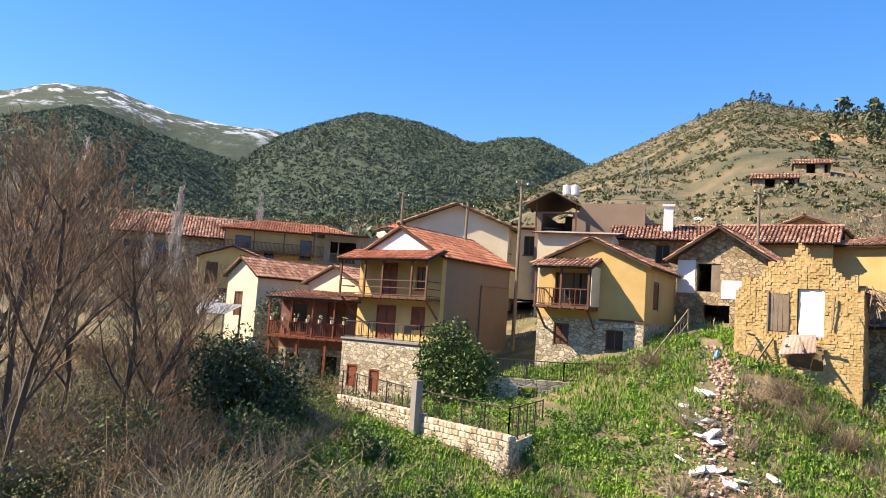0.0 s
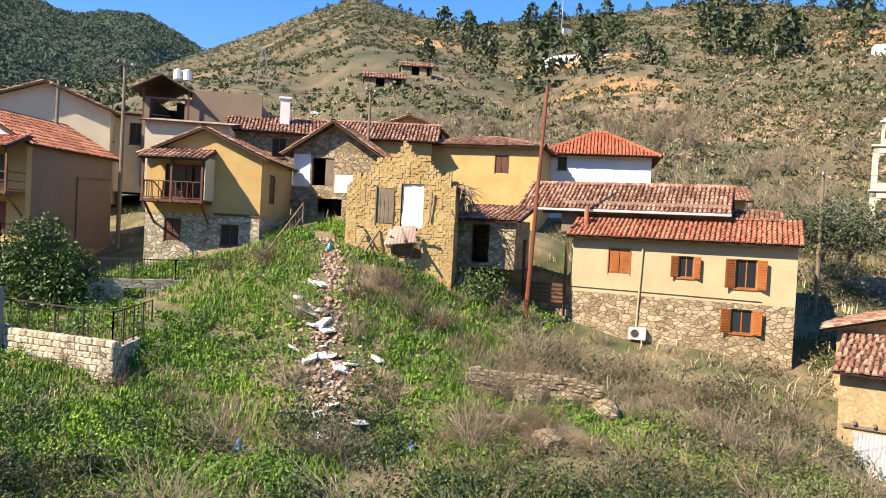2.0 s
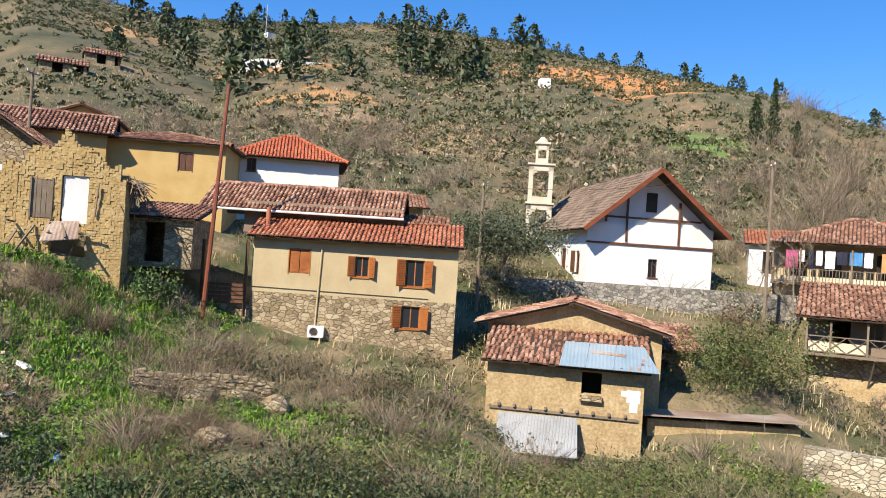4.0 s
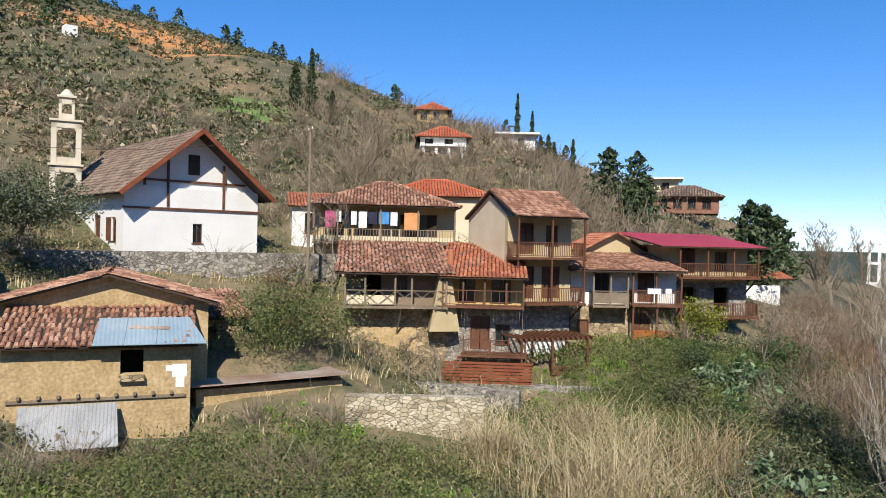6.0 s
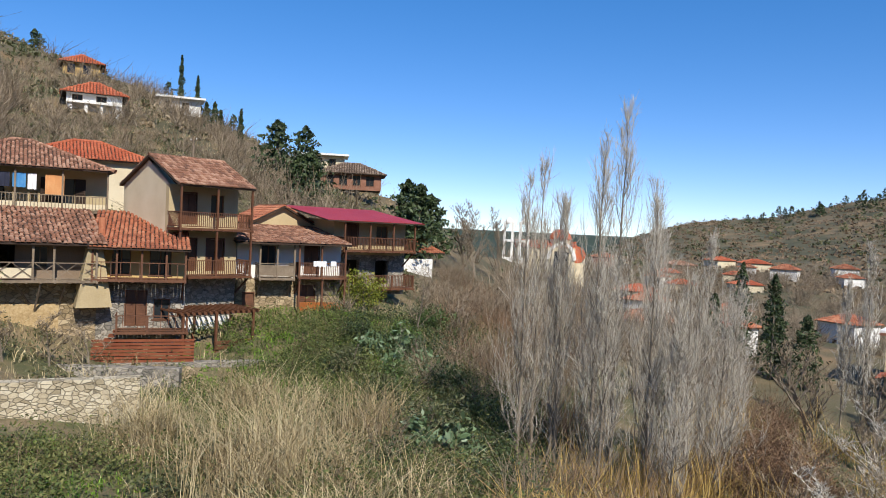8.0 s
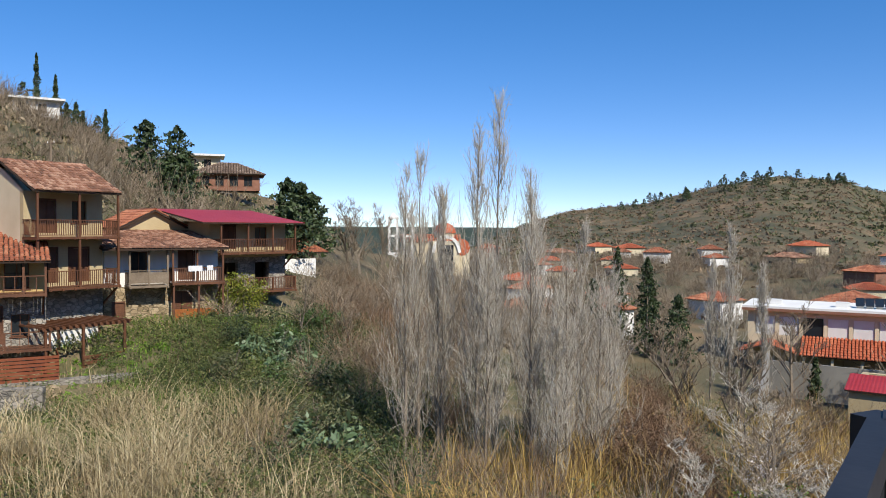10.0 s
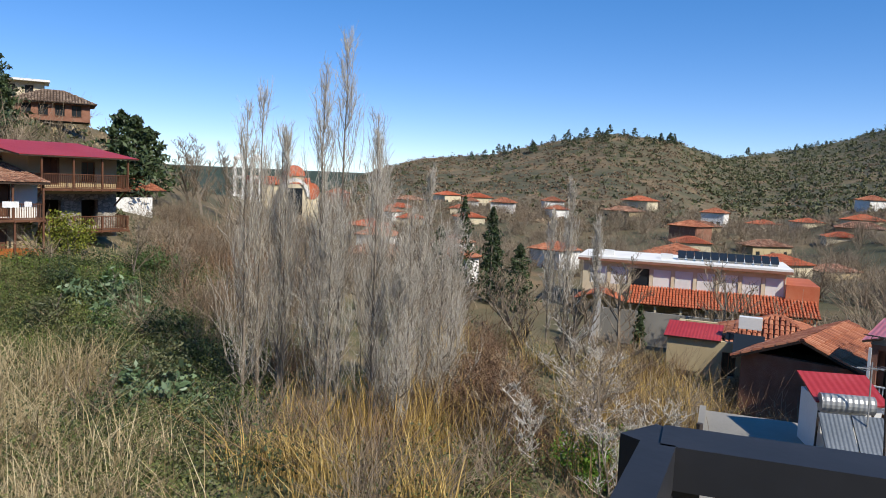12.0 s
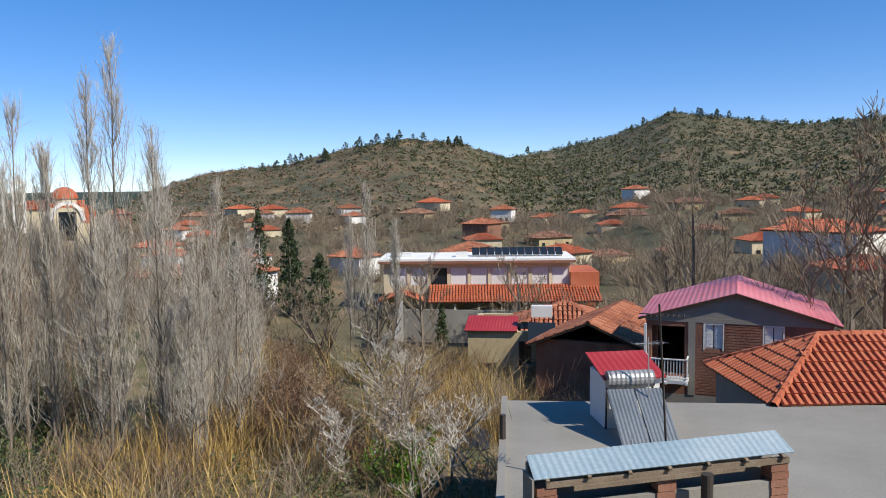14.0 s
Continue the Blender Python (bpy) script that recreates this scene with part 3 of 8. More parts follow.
def roof(parent, x0, y0, x1, y1, z, kind, rise, over, mat=None, sheet=False, pitch=0.24, wild=0.02, label="", fo=None, cut=0.0, sag=0.0):
    """A roof over the rectangle; over: the eaves' overhang; fo: overhang at front and back. Kinds: gable_y (gable to the front), gable_x, hip, shed (falls to the front), back (falls to the back)."""
    mat = mat or OLDTILE
    fo = over if fo is None else fo
    X0, X1, Y0, Y1 = x0 - over, x1 + over, y0 - fo, y1 + fo
    V = Vector
    slopes = []
    ridge = []
    if kind == "gable_y":
        h = (X1 - X0) / 2
        drop = rise * over / ((x1 - x0) / 2)
        s = math.hypot(h, rise + drop)
        up0, up1 = V((h, 0, rise + drop)) / s, V((-h, 0, rise + drop)) / s
        slopes = [(V((X0, Y1, z - drop)), V((0, -1, 0)), up0, Y1 - Y0, s, 0, 0), (V((X1, Y0, z - drop)), V((0, 1, 0)), up1, Y1 - Y0, s, 0, 0)]
        ridge = [((x0 + x1) / 2, Y0, z + rise), ((x0 + x1) / 2, Y1, z + rise)]
    elif kind == "gable_x":
        h = (Y1 - Y0) / 2
        drop = rise * fo / ((y1 - y0) / 2)
        s = math.hypot(h, rise + drop)
        slopes = [(V((X0, Y0, z - drop)), V((1, 0, 0)), V((0, h, rise + drop)) / s, X1 - X0, s, 0, 0), (V((X1, Y1, z - drop)), V((-1, 0, 0)), V((0, -h, rise + drop)) / s, X1 - X0, s, 0, 0)]
        ridge = [(X0, (y0 + y1) / 2, z + rise), (X1, (y0 + y1) / 2, z + rise)]
    elif kind == "hip":
        h = (Y1 - Y0) / 2
        drop = rise * over / ((y1 - y0) / 2)
        t = min(h, (X1 - X0) / 2 - 0.05)
        s, st = math.hypot(h, rise + drop), math.hypot(t, rise + drop)
        zz = z - drop
        slopes = [(V((X0, Y0, zz)), V((1, 0, 0)), V((0, h, rise + drop)) / s, X1 - X0, s, t, t), (V((X1, Y1, zz)), V((-1, 0, 0)), V((0, -h, rise + drop)) / s, X1 - X0, s, t, t),
                  (V((X1, Y0, zz)), V((0, 1, 0)), V((-t, 0, rise + drop)) / st, Y1 - Y0, st, h, h), (V((X0, Y1, zz)), V((0, -1, 0)), V((t, 0, rise + drop)) / st, Y1 - Y0, st, h, h)]
        m = (Y0 + Y1) / 2
        ridge = [(X0 + t, m, z + rise), (X1 - t, m, z + rise)]
    elif kind in ("shed", "back"):
        d = y1 - y0
        k = rise / d
        s = math.hypot(Y1 - Y0, k * (Y1 - Y0))
        if kind == "shed":
            slopes = [(V((X0, Y0, z - k * fo)), V((1, 0, 0)), V((0, Y1 - Y0, k * (Y1 - Y0))) / s, X1 - X0, s, 0, 0)]
        else:
            slopes = [(V((X1, Y1, z - k * fo)), V((-1, 0, 0)), V((0, Y0 - Y1, k * (Y1 - Y0))) / s, X1 - X0, s, 0, 0)]
    slab, top = Geo(), Geo()
    for a, e, up, L, s, t0, t1 in slopes:
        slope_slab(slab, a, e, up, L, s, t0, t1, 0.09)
        n = e.cross(up).normalized()
        if sheet:
            slope_slab(top, a + n * 0.025, e, up, L, s, t0, t1, 0.02)
        else:
            tiles(top, a + n * 0.01, e, up, L, s, t0, t1, pitch, pitch * 1.7, wild, sag)
    if not sheet:
        if ridge:
            caps(top, *ridge)
        if kind == "hip":
            for c, q in (((X0, Y0), 0), ((X0, Y1), 0), ((X1, Y0), 1), ((X1, Y1), 1)):
                caps(top, (*c, slopes[0][0].z + 0.03), ridge[q])
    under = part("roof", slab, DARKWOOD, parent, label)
    stuff_part("roof_covering", top, mat, under)
    return under


SIDES = {"front": lambda w, d: Matrix(), "right": lambda w, d: pose(w, 0, 0, 0, 0, 90), "left": lambda w, d: pose(0, d, 0, 0, 0, -90), "back": lambda w, d: pose(w, d, 0, 0, 0, 180)}


def fill(parent, at, u0, u1, z0, z1, kind, wood):
    """What sits in an opening."""
    w, h = u1 - u0, z1 - z0
    if kind == "void":
        return
    if kind in ("door", "shut"):
        n = 2 if w > 0.7 else 1
        for i in range(n):
            a, b = u0 + w * i / n + 0.02, u0 + w * (i + 1) / n - 0.02
            leaf = part("door" if kind == "door" else "shutter", Geo().box(a, 0.05, z0 + 0.02, b, 0.09, z1 - 0.02), wood, parent, "", at)
            g = Geo()
            for k in range(int(h / 0.14)):
                if z0 + 0.17 + k * 0.14 < z1 - 0.04:
                    g.box(a + 0.06, 0.035, z0 + 0.08 + k * 0.14, b - 0.06, 0.05, z0 + 0.17 + k * 0.14)
            stuff_part("louvre_relief", g, wood, leaf)
        f = Geo()
        f.box(u0 - 0.06, -0.02, z1, u1 + 0.06, 0.06, z1 + 0.09)
        f.box(u0 - 0.06, -0.02, z0 - (0.07 if kind == "shut" else 0.0), u0, 0.06, z1)
        f.box(u1, -0.02, z0 - (0.07 if kind == "shut" else 0.0), u1 + 0.06, 0.06, z1)
        part("opening_frame", f, wood, parent, "", at)
        return
    f = Geo()
    for a, b, c, d in ((u0, u0 + 0.06, z0, z1), (u1 - 0.06, u1, z0, z1), (u0 + 0.06, u1 - 0.06, z1 - 0.06, z1), (u0 + 0.06, u1 - 0.06, z0, z0 + 0.06), (u0 + w / 2 - 0.03, u0 + w / 2 + 0.03, z0 + 0.06, z1 - 0.06)):
        f.box(a, 0.12, c, b, 0.18, d)
    frame_ob = part("window_frame", f, wood, parent, "", at)
    p = Geo()
    for k in range(2):
        p.box(u0 + 0.06 + k * (w / 2 - 0.03), 0.145, z0 + 0.06, u0 + w / 2 - 0.03 + k * (w / 2 - 0.03), 0.155, z1 - 0.06)
    part("pane", p, GLASS, frame_ob)
    s = Geo()
    s.box(u0 - 0.08, -0.06, z0 - 0.07, u1 + 0.08, 0.12, z0)
    part("window_sill", s, wood, parent, "", at)
    if kind == "open":
        for sgn, hinge in ((-1, u0), (1, u1)):
            s = Geo()
            ang = radians(28)
            q = Vector((hinge + sgn * 0.02, -0.03, 0))
            d = Vector((sgn * math.cos(ang), -math.sin(ang), 0)) * (w / 2)
            for c, e, t in ((z0, z1, 0.035),):
                s.beam(q + Vector((0, 0, (c + e) / 2)), q + d + Vector((0, 0, (c + e) / 2)), t, e - c)
            for k in range(int(h / 0.13)):
                zc = z0 + 0.1 + k * 0.13
                s.beam(q + d * 0.12 + Vector((0, -0.03, zc)), q + d * 0.88 + Vector((0, -0.03, zc)), 0.03, 0.05)
            part("open_shutter", s, wood, parent, "", at)


def house(label, x, y, z, rot, w, d, h, name="house", lower=0.0, low_mat=None, wall_mat=None, openings=(), wood=None, thick=0.4, gable="", rise=0.0, gable_mat=None, group="village houses", category="house", side_mat=None):
    """A walled box. openings: (side, u0, u1, z0, z1, kind). gable: 'y' closes the front and back gables, 'x' the side ones."""
    m = pose(x, y, z, 0, 0, rot)
    t = thing(name, m, label, category, group)
    FOOT.append((m.inverted(), w, d))
    wood = wood or WOOD
    wall_mat = wall_mat or OCHRE
    for side in SIDES:
        at = SIDES[side](w, d)
        L = w if side in ("front", "back") else d
        inset = 0.0 if side in ("front", "back") else thick
        holes = [o[1:5] for o in openings if o[0] == side]
        sm = (side_mat or wall_mat) if side != "front" else wall_mat
        if lower:
            g = Geo().wall(L - inset, 0, lower, thick, holes, inset)
            part("wall", g, low_mat or STONE, t, "", at)
        g = Geo().wall(L - inset, lower, h, thick, holes, inset)
        if (gable == "y" and side in ("front", "back")) or (gable == "x" and side in ("left", "right")):
            a, b = 0.0, L
            g.face((a, 0, h), (b, 0, h), ((a + b) / 2, 0, h + rise))
            g.face((b, thick, h), (a, thick, h), ((a + b) / 2, thick, h + rise))
        part("wall", g, sm, t, "", at)
        for o in openings:
            if o[0] == side:
                fill(t, at, o[1], o[2], o[3], o[4], o[5], wood)
    # solid block inside the walls, coloured near-black to darken the openings
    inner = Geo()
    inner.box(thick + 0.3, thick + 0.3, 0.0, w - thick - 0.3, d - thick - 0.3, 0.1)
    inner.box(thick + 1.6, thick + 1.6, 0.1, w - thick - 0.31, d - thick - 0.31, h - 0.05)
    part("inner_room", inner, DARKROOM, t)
    return t


def balcony(parent, u0, u1, z, depth, wood, top=0.0, rail=0.95, posts=(), style="bars", braces=True, at=None, y=0.0, spacing=0.13, roof_mat=None, drop=0.35, floor_mat=None):
    """A timber balcony before the wall plane y: floor on joists, rail and posts; top: the posts' height when they carry a roof."""
    b = new("balcony")
    b.parent = parent
    if at is not None:
        b.matrix_local = at
    yo = y - depth
    f = Geo()
    n = max(2, int((u1 - u0) / 0.2))
    for i in range(n):
        f.box(u0 + (u1 - u0) * i / n, yo, z - 0.04, u0 + (u1 - u0) * (i + 0.94) / n, y, z)
    for i in range(max(2, int((u1 - u0) / 0.6))):
        q = u0 + 0.06 + (u1 - u0 - 0.12) * i / max(1, int((u1 - u0) / 0.6) - 1)
        f.box(q - 0.05, yo - 0.1, z - 0.16, q + 0.05, y, z - 0.04)
    f.box(u0, yo - 0.03, z - 0.13, u1, yo, z + 0.02)
    part("floor", f, floor_mat or wood, b)
    if braces:
        for q in (u0 + 0.15, u1 - 0.15):
            part("brace", Geo().beam((q, yo + 0.15, z - 0.16), (q, y, z - 1.2), 0.09), wood, b)
    for q in posts or (u0 + 0.06, u1 - 0.06):
        part("post", Geo().box(q - 0.055, yo, z, q + 0.055, yo + 0.11, max(z + rail, top)), wood, b)
    if rail:
        g = Geo()
        runs = [((u0, yo + 0.05), (u1, yo + 0.05)), ((u0 + 0.05, yo), (u0 + 0.05, y)), ((u1 - 0.05, yo), (u1 - 0.05, y))]
        for p, q in runs:
            g.beam((*p, z + rail), (*q, z + rail), 0.07, 0.05)
            g.beam((*p, z + 0.1), (*q, z + 0.1), 0.05, 0.05)
            L = math.hypot(q[0] - p[0], q[1] - p[1])
            if style == "bars":
                for i in range(1, int(L / spacing)):
                    k = i * spacing / L
                    g.box(p[0] + (q[0] - p[0]) * k - 0.018, p[1] + (q[1] - p[1]) * k - 0.018, z + 0.1, p[0] + (q[0] - p[0]) * k + 0.018, p[1] + (q[1] - p[1]) * k + 0.018, z + rail)
            elif style == "cross":
                c = max(1, round(L / 1.1))
                for i in range(c):
                    s, e = i / c, (i + 1) / c
                    P = lambda k: (p[0] + (q[0] - p[0]) * k, p[1] + (q[1] - p[1]) * k)
                    g.beam((*P(s), z + 0.1), (*P(e), z + rail), 0.035)
                    g.beam((*P(e), z + 0.1), (*P(s), z + rail), 0.035)
            elif style == "boards":
                g.beam((*p, z + 0.5), (*q, z + 0.5), 0.03, 0.7)
            else:
                g.beam((*p, z + 0.52), (*q, z + 0.52), 0.05, 0.05)
        part("railing", g, wood, b)
    if roof_mat:
        roof(b, u0, yo, u1, y, top, "shed", drop, 0.15, roof_mat, fo=0.2)
    return b


def fence(label, pts, h=1.0, spacing=0.14, mat=None, posts=2.0, name="railing", every=True):
    """A metal railing along points (x, y, z)."""
    t = thing(name, Matrix.Translation(pts[0]), label, "railing")
    o = Vector(pts[0])
    mat = mat or IRON
    for p, q in zip(pts, pts[1:]):
        p, q = Vector(p) - o, Vector(q) - o
        L = (q - p).length
        up = Vector((0, 0, 1))
        part("rail", Geo().beam(p + up * h, q + up * h, 0.05), mat, t)
        part("rail", Geo().beam(p + up * 0.08, q + up * 0.08, 0.04), mat, t)
        n = max(1, round(L / posts))
        for i in range(n + 1):
            s = p + (q - p) * i / n
            part("post", Geo().beam(s - up * 0.3, s + up * (h + 0.05), 0.06), mat, t)
        if every:
            g = Geo()
            for i in range(1, int(L / spacing)):
                s = p + (q - p) * (i * spacing / L)
                g.beam(s + up * 0.08, s + up * h, 0.022)
            stuff_part("bar_row", g, mat, t)
    return t


# ---- the east bank, house by house ----
def house_tall():
    t = house("tall ochre house with stone base, tiled roof and two balconies", -5.16, 48.73, 14.6, -35.5, 6.4, 7.8, 9.1, lower=3.6, low_mat=BROWNSTONE, wall_mat=OCHRE, side_mat=GREYBROWN,
              openings=[("front", 1.7, 3.1, 3.85, 5.9, "door"), ("front", 4.4, 5.3, 4.6, 5.9, "shut"), ("front", 2.0, 3.0, 6.65, 8.5, "door"), ("front", 4.5, 5.2, 7.0, 8.4, "dark")], gable="y", rise=1.75, wood=REDWOOD)
    roof(t, 0, 0, 6.4, 7.8, 9.1, "gable_y", 1.75, 0.35, REDTILE, fo=0.25, label="old red clay tiles on boards")
    balcony(t, -0.4, 6.4, 6.5, 1.4, WOOD, top=8.75, style="rails", posts=(-0.35, 1.6, 3.0, 5.2, 6.3), roof_mat=REDTILE, drop=0.55, at=Matrix())
    w = Geo()
    w.face((0.6, -0.012, 9.25), (5.8, -0.012, 9.25), (3.2, -0.012, 10.6))
    w.face((0.6, 0.0, 9.25), (3.2, 0.0, 10.6), (5.8, 0.0, 9.25))
    part("gable_panel", w, WHITE, t, "whitewashed gable triangle")
    p = Geo().tube((6.46, 4.3, 3.0), (6.46, 4.3, 7.6), 0.05, 0.05, 8)
    p.tube((6.46, 4.3, 7.6), (6.46, 7.6, 7.7), 0.04, 0.04, 8)
    part("drain_pipe", p, GREYBROWN, t)


def terrace_block():
    t = house("rubble stone terrace block with two shuttered windows", -5.5, 45.2, 14.6, -33.3, 5.5, 3.4, 3.85, name="stone_terrace", lower=3.7, low_mat=STONE, wall_mat=CONCRETE,
              openings=[("front", 0.55, 1.15, 1.15, 2.35, "shut"), ("front", 2.2, 2.8, 1.0, 2.2, "shut")], wood=REDWOOD, category="terrace")
    part("deck", Geo().box(-0.08, -0.08, 3.85, 5.58, 3.3, 3.95), CONCRETE, t)
    M = t.matrix_world
    pts = [M @ Vector(q) for q in ((0.05, 3.2, 3.95), (0.05, 0.05, 3.95), (5.45, 0.05, 3.95), (5.45, 2.0, 3.95))]
    fence("thin iron railing round the stone terrace", pts, 0.95, 0.35, IRON)
    c = thing("garden_chair", M @ pose(3.6, 1.4, 3.95, 0, 0, 30), "dark round-backed garden chair on the terrace", "chair")
    part("seat", Geo().box(-0.22, -0.22, 0.40, 0.22, 0.22, 0.45), IRON, c)
    part("backrest", Geo().box(-0.22, 0.18, 0.45, 0.22, 0.22, 0.9), IRON, c)
    for sx in (-0.19, 0.19):
        for sy in (-0.19, 0.19):
            part("leg", Geo().tube((sx, sy, 0), (sx, sy, 0.4), 0.02, 0.02, 6), IRON, c)


def air_unit(m, label="white air-conditioning outdoor unit"):
    t = thing("air_conditioner", m, label, "air conditioner", "outdoor units")
    part("casing", Geo().box(0, -0.32, 0, 0.86, 0, 0.6), PLASTIC, t)
    g = Geo()
    for r in (0.22, 0.16, 0.09):
        for i in range(16):
            a, b = 2 * math.pi * i / 16, 2 * math.pi * (i + 1) / 16
            g.beam((0.32 + r * math.cos(a), -0.335, 0.3 + r * math.sin(a)), (0.32 + r * math.cos(b), -0.335, 0.3 + r * math.sin(b)), 0.015)
    part("grille", g, IRON, t)
    part("fan", Geo().tube((0.32, -0.325, 0.3), (0.32, -0.321, 0.3), 0.2, 0.2, 16), IRON, t)
    for u in (0.12, 0.7):
        part("bracket", Geo().box(u, -0.34, -0.05, u + 0.05, 0.02, 0.0), IRON, t)


def house_ochre():
    t = house("ochre plastered house on rubble stone with a roofed balcony", 5.72, 44.64, 16.6, -29.9, 6.2, 7.0, 7.1, lower=3.9, low_mat=STONE, wall_mat=OCHRE,
              openings=[("front", 1.0, 3.1, 4.7, 6.5, "open_room"), ("front", 1.1, 1.9, 2.4, 3.5, "shut"), ("front", 4.1, 5.1, 2.3, 3.4, "dark"), ("right", 1.8, 2.8, 4.7, 6.2, "shut"), ("right", 1.5, 2.2, 0.9, 2.6, "dark"), ("right", 4.0, 4.6, 1.2, 2.4, "dark")],
              gable="y", rise=1.4, wood=WOOD)
    roof(t, 0, 0, 6.2, 7.0, 7.1, "gable_y", 1.4, 0.4, OLDTILE, fo=0.4, label="weathered brown clay tiles on boards")
    balcony(t, 0.35, 3.6, 4.55, 1.5, WOOD, top=6.75, style="bars", posts=(0.4, 1.9, 3.5), roof_mat=OLDTILE, drop=0.5, spacing=0.3)
    part("side_screen", Geo().box(3.62, -1.45, 4.6, 3.66, 0, 6.8), CREAM, t, "pale wind screen at the balcony's end")
    part("string_course", Geo().box(3.7, -0.05, 3.86, 6.25, 0.0, 3.98), WOOD, t)
    M = t.matrix_world
    for u, v in ((1.2, -0.6), (2.4, -0.8)):
        c = thing("balcony_chair", M @ pose(u, v, 4.55, 0, 0, 200 + 30 * u), "brown wooden chair on the roofed balcony", "chair", "chairs on the balcony")
        part("seat", Geo().box(-0.22, -0.22, 0.42, 0.22, 0.22, 0.46), REDWOOD, c)
        part("backrest", Geo().box(-0.22, 0.18, 0.46, 0.22, 0.22, 0.95), REDWOOD, c)
        for sx in (-0.19, 0.19):
            for sy in (-0.19, 0.19):
                part("leg", Geo().box(sx - 0.02, sy - 0.02, 0, sx + 0.02, sy + 0.02, 0.42), REDWOOD, c)


def house_stone_gable():
    t = house("stone house with half-whitewashed gable and dark openings", 14.6, 47.4, 19.4, -36.0, 5.2, 7.0, 5.5, wall_mat=BROWNSTONE,
              openings=[("front", 1.2, 2.6, 3.3, 5.0, "void"), ("front", 1.6, 3.2, 0.2, 2.5, "void")], gable="y", rise=1.7)
    roof(t, 0, 0, 5.2, 7.0, 5.5, "gable_y", 1.7, 0.6, OLDTILE, fo=0.7, label="old clay tiles over deep timber eaves")
    part("limewash_patch", Geo().box(0.0, -0.025, 3.2, 1.1, 0.0, 5.2), WHITE, t)
    part("limewash_patch", Geo().box(2.7, -0.025, 2.9, 4.4, 0.0, 4.0), WHITE, t)
    part("shutter", Geo().box(2.05, 0.06, 3.32, 2.6, 0.1, 4.98), OLDWOOD, t)


def ruin():
    """The broken mud-brick house: jagged walls, a bricked-up white panel, hanging boards."""
    m = pose(14.38, 37.33, 17.2, 0, 0, -34.0)
    t = thing("ruined_house", m, "ruined mud-brick house with broken walls and hanging boards", "ruin", "village houses")
    FOOT.append((m.inverted(), 5.6, 6))
    r = random.Random(3)

    def ragged(L, top, holes, thick=0.5, cell=0.13):
        g = Geo()
        nx = int(L / cell)
        cw = L / nx
        for i in range(nx):
            u = (i + 0.5) * cw
            zt = top(u) + r.uniform(-0.1, 0.1) + 0.22 * noise.noise(Vector((u * 1.6, top(0), 3.0)))
            z = 0.0
            while z < zt:
                zz = min(z + cell, zt)
                if not any(a <= u <= b and c <= (z + zz) / 2 <= d for a, b, c, d in holes):
                    y0 = r.uniform(-0.022, 0.022) + 0.06 * noise.noise(Vector((u * 0.9, z * 0.9, 1.0)))
                    g.box(i * cw - 0.01, y0, z - 0.01, (i + 1) * cw + 0.01, thick + r.uniform(-0.03, 0.03), zz + 0.01)
                z = zz
        return g

    front = ragged(5.5, lambda u: 5.4 + 1.75 * (1 - abs(u - 2.9) / 2.9) + 0.2 * math.sin(u * 5) if 0.3 < u < 5.2 else 5.2, [(1.5, 2.35, 3.3, 5.1), (2.8, 3.9, 3.1, 5.3), (2.3, 3.9, 1.6, 3.0)])
    part("wall", front, MUDBRICK, t, "crumbling front of ochre mud brick")
    part("wall", ragged(6, lambda u: 5.2 + 0.5 * math.sin(u * 1.3), [(2.5, 3.6, 2.4, 4.2)]), MUDBRICK, t, "", pose(5.5, 0, 0, 0, 0, 90))
    part("wall", ragged(6, lambda u: 5.0 + 0.4 * math.sin(u * 1.7), []), MUDBRICK, t, "", pose(0, 6, 0, 0, 0, -90))
    part("wall", ragged(5.5, lambda u: 5.4, []), MUDBRICK, t, "", pose(5.5, 6, 0, 0, 0, 180))
    part("blocked_window", Geo().box(2.82, 0.08, 3.1, 3.9, 0.3, 5.3), WHITE, t, "window bricked up and whitewashed")
    door = Geo()
    for i in range(4):
        door.box(1.52 + i * 0.21, 0.02, 3.3, 1.71 + i * 0.21, 0.07, 5.1)
    part("shutter", door, OLDWOOD, t, "grey plank shutter")
    for a in (1.45, 2.35):
        part("window_post", Geo().box(a, -0.06, 3.2, a + 0.07, 0.05, 5.15), OLDWOOD, t)
    part("leaning_board", Geo().beam((4.25, -0.1, 3.5), (4.35, -0.15, 5.0), 0.06), OLDWOOD, t)
    for i in range(11):
        a = Vector((r.uniform(0.8, 4.6), -0.1, r.uniform(2.2, 3.2)))
        b = a + Vector((r.uniform(-0.8, 0.8), r.uniform(-0.9, -0.2), r.uniform(-1.4, 0.4)))
        part("broken_timber", Geo().beam(a, b, 0.09, 0.07), OLDWOOD, t)
    part("sagging_panel", Geo().hexa([Vector(q) for q in ((2.2, -1.1, 2.2), (3.7, -0.7, 2.4), (3.6, 0.0, 3.2), (2.3, 0.0, 3.1), (2.2, -1.1, 2.24), (3.7, -0.7, 2.44), (3.6, 0.0, 3.24), (2.3, 0.0, 3.14))]), RUSTTIN, t, "sagging reed and plaster ceiling")
    g = Geo()
    tiles(g, Vector((5.9, 0.3, 5.0)), Vector((0, 1, 0)), Vector((-0.86, 0, 0.5)), 5.6, 3.2, wild=0.09, sag=0.5)
    stuff_part("roof_covering", g, OLDTILE, t, "slipped old clay tiles")
    g = Geo()
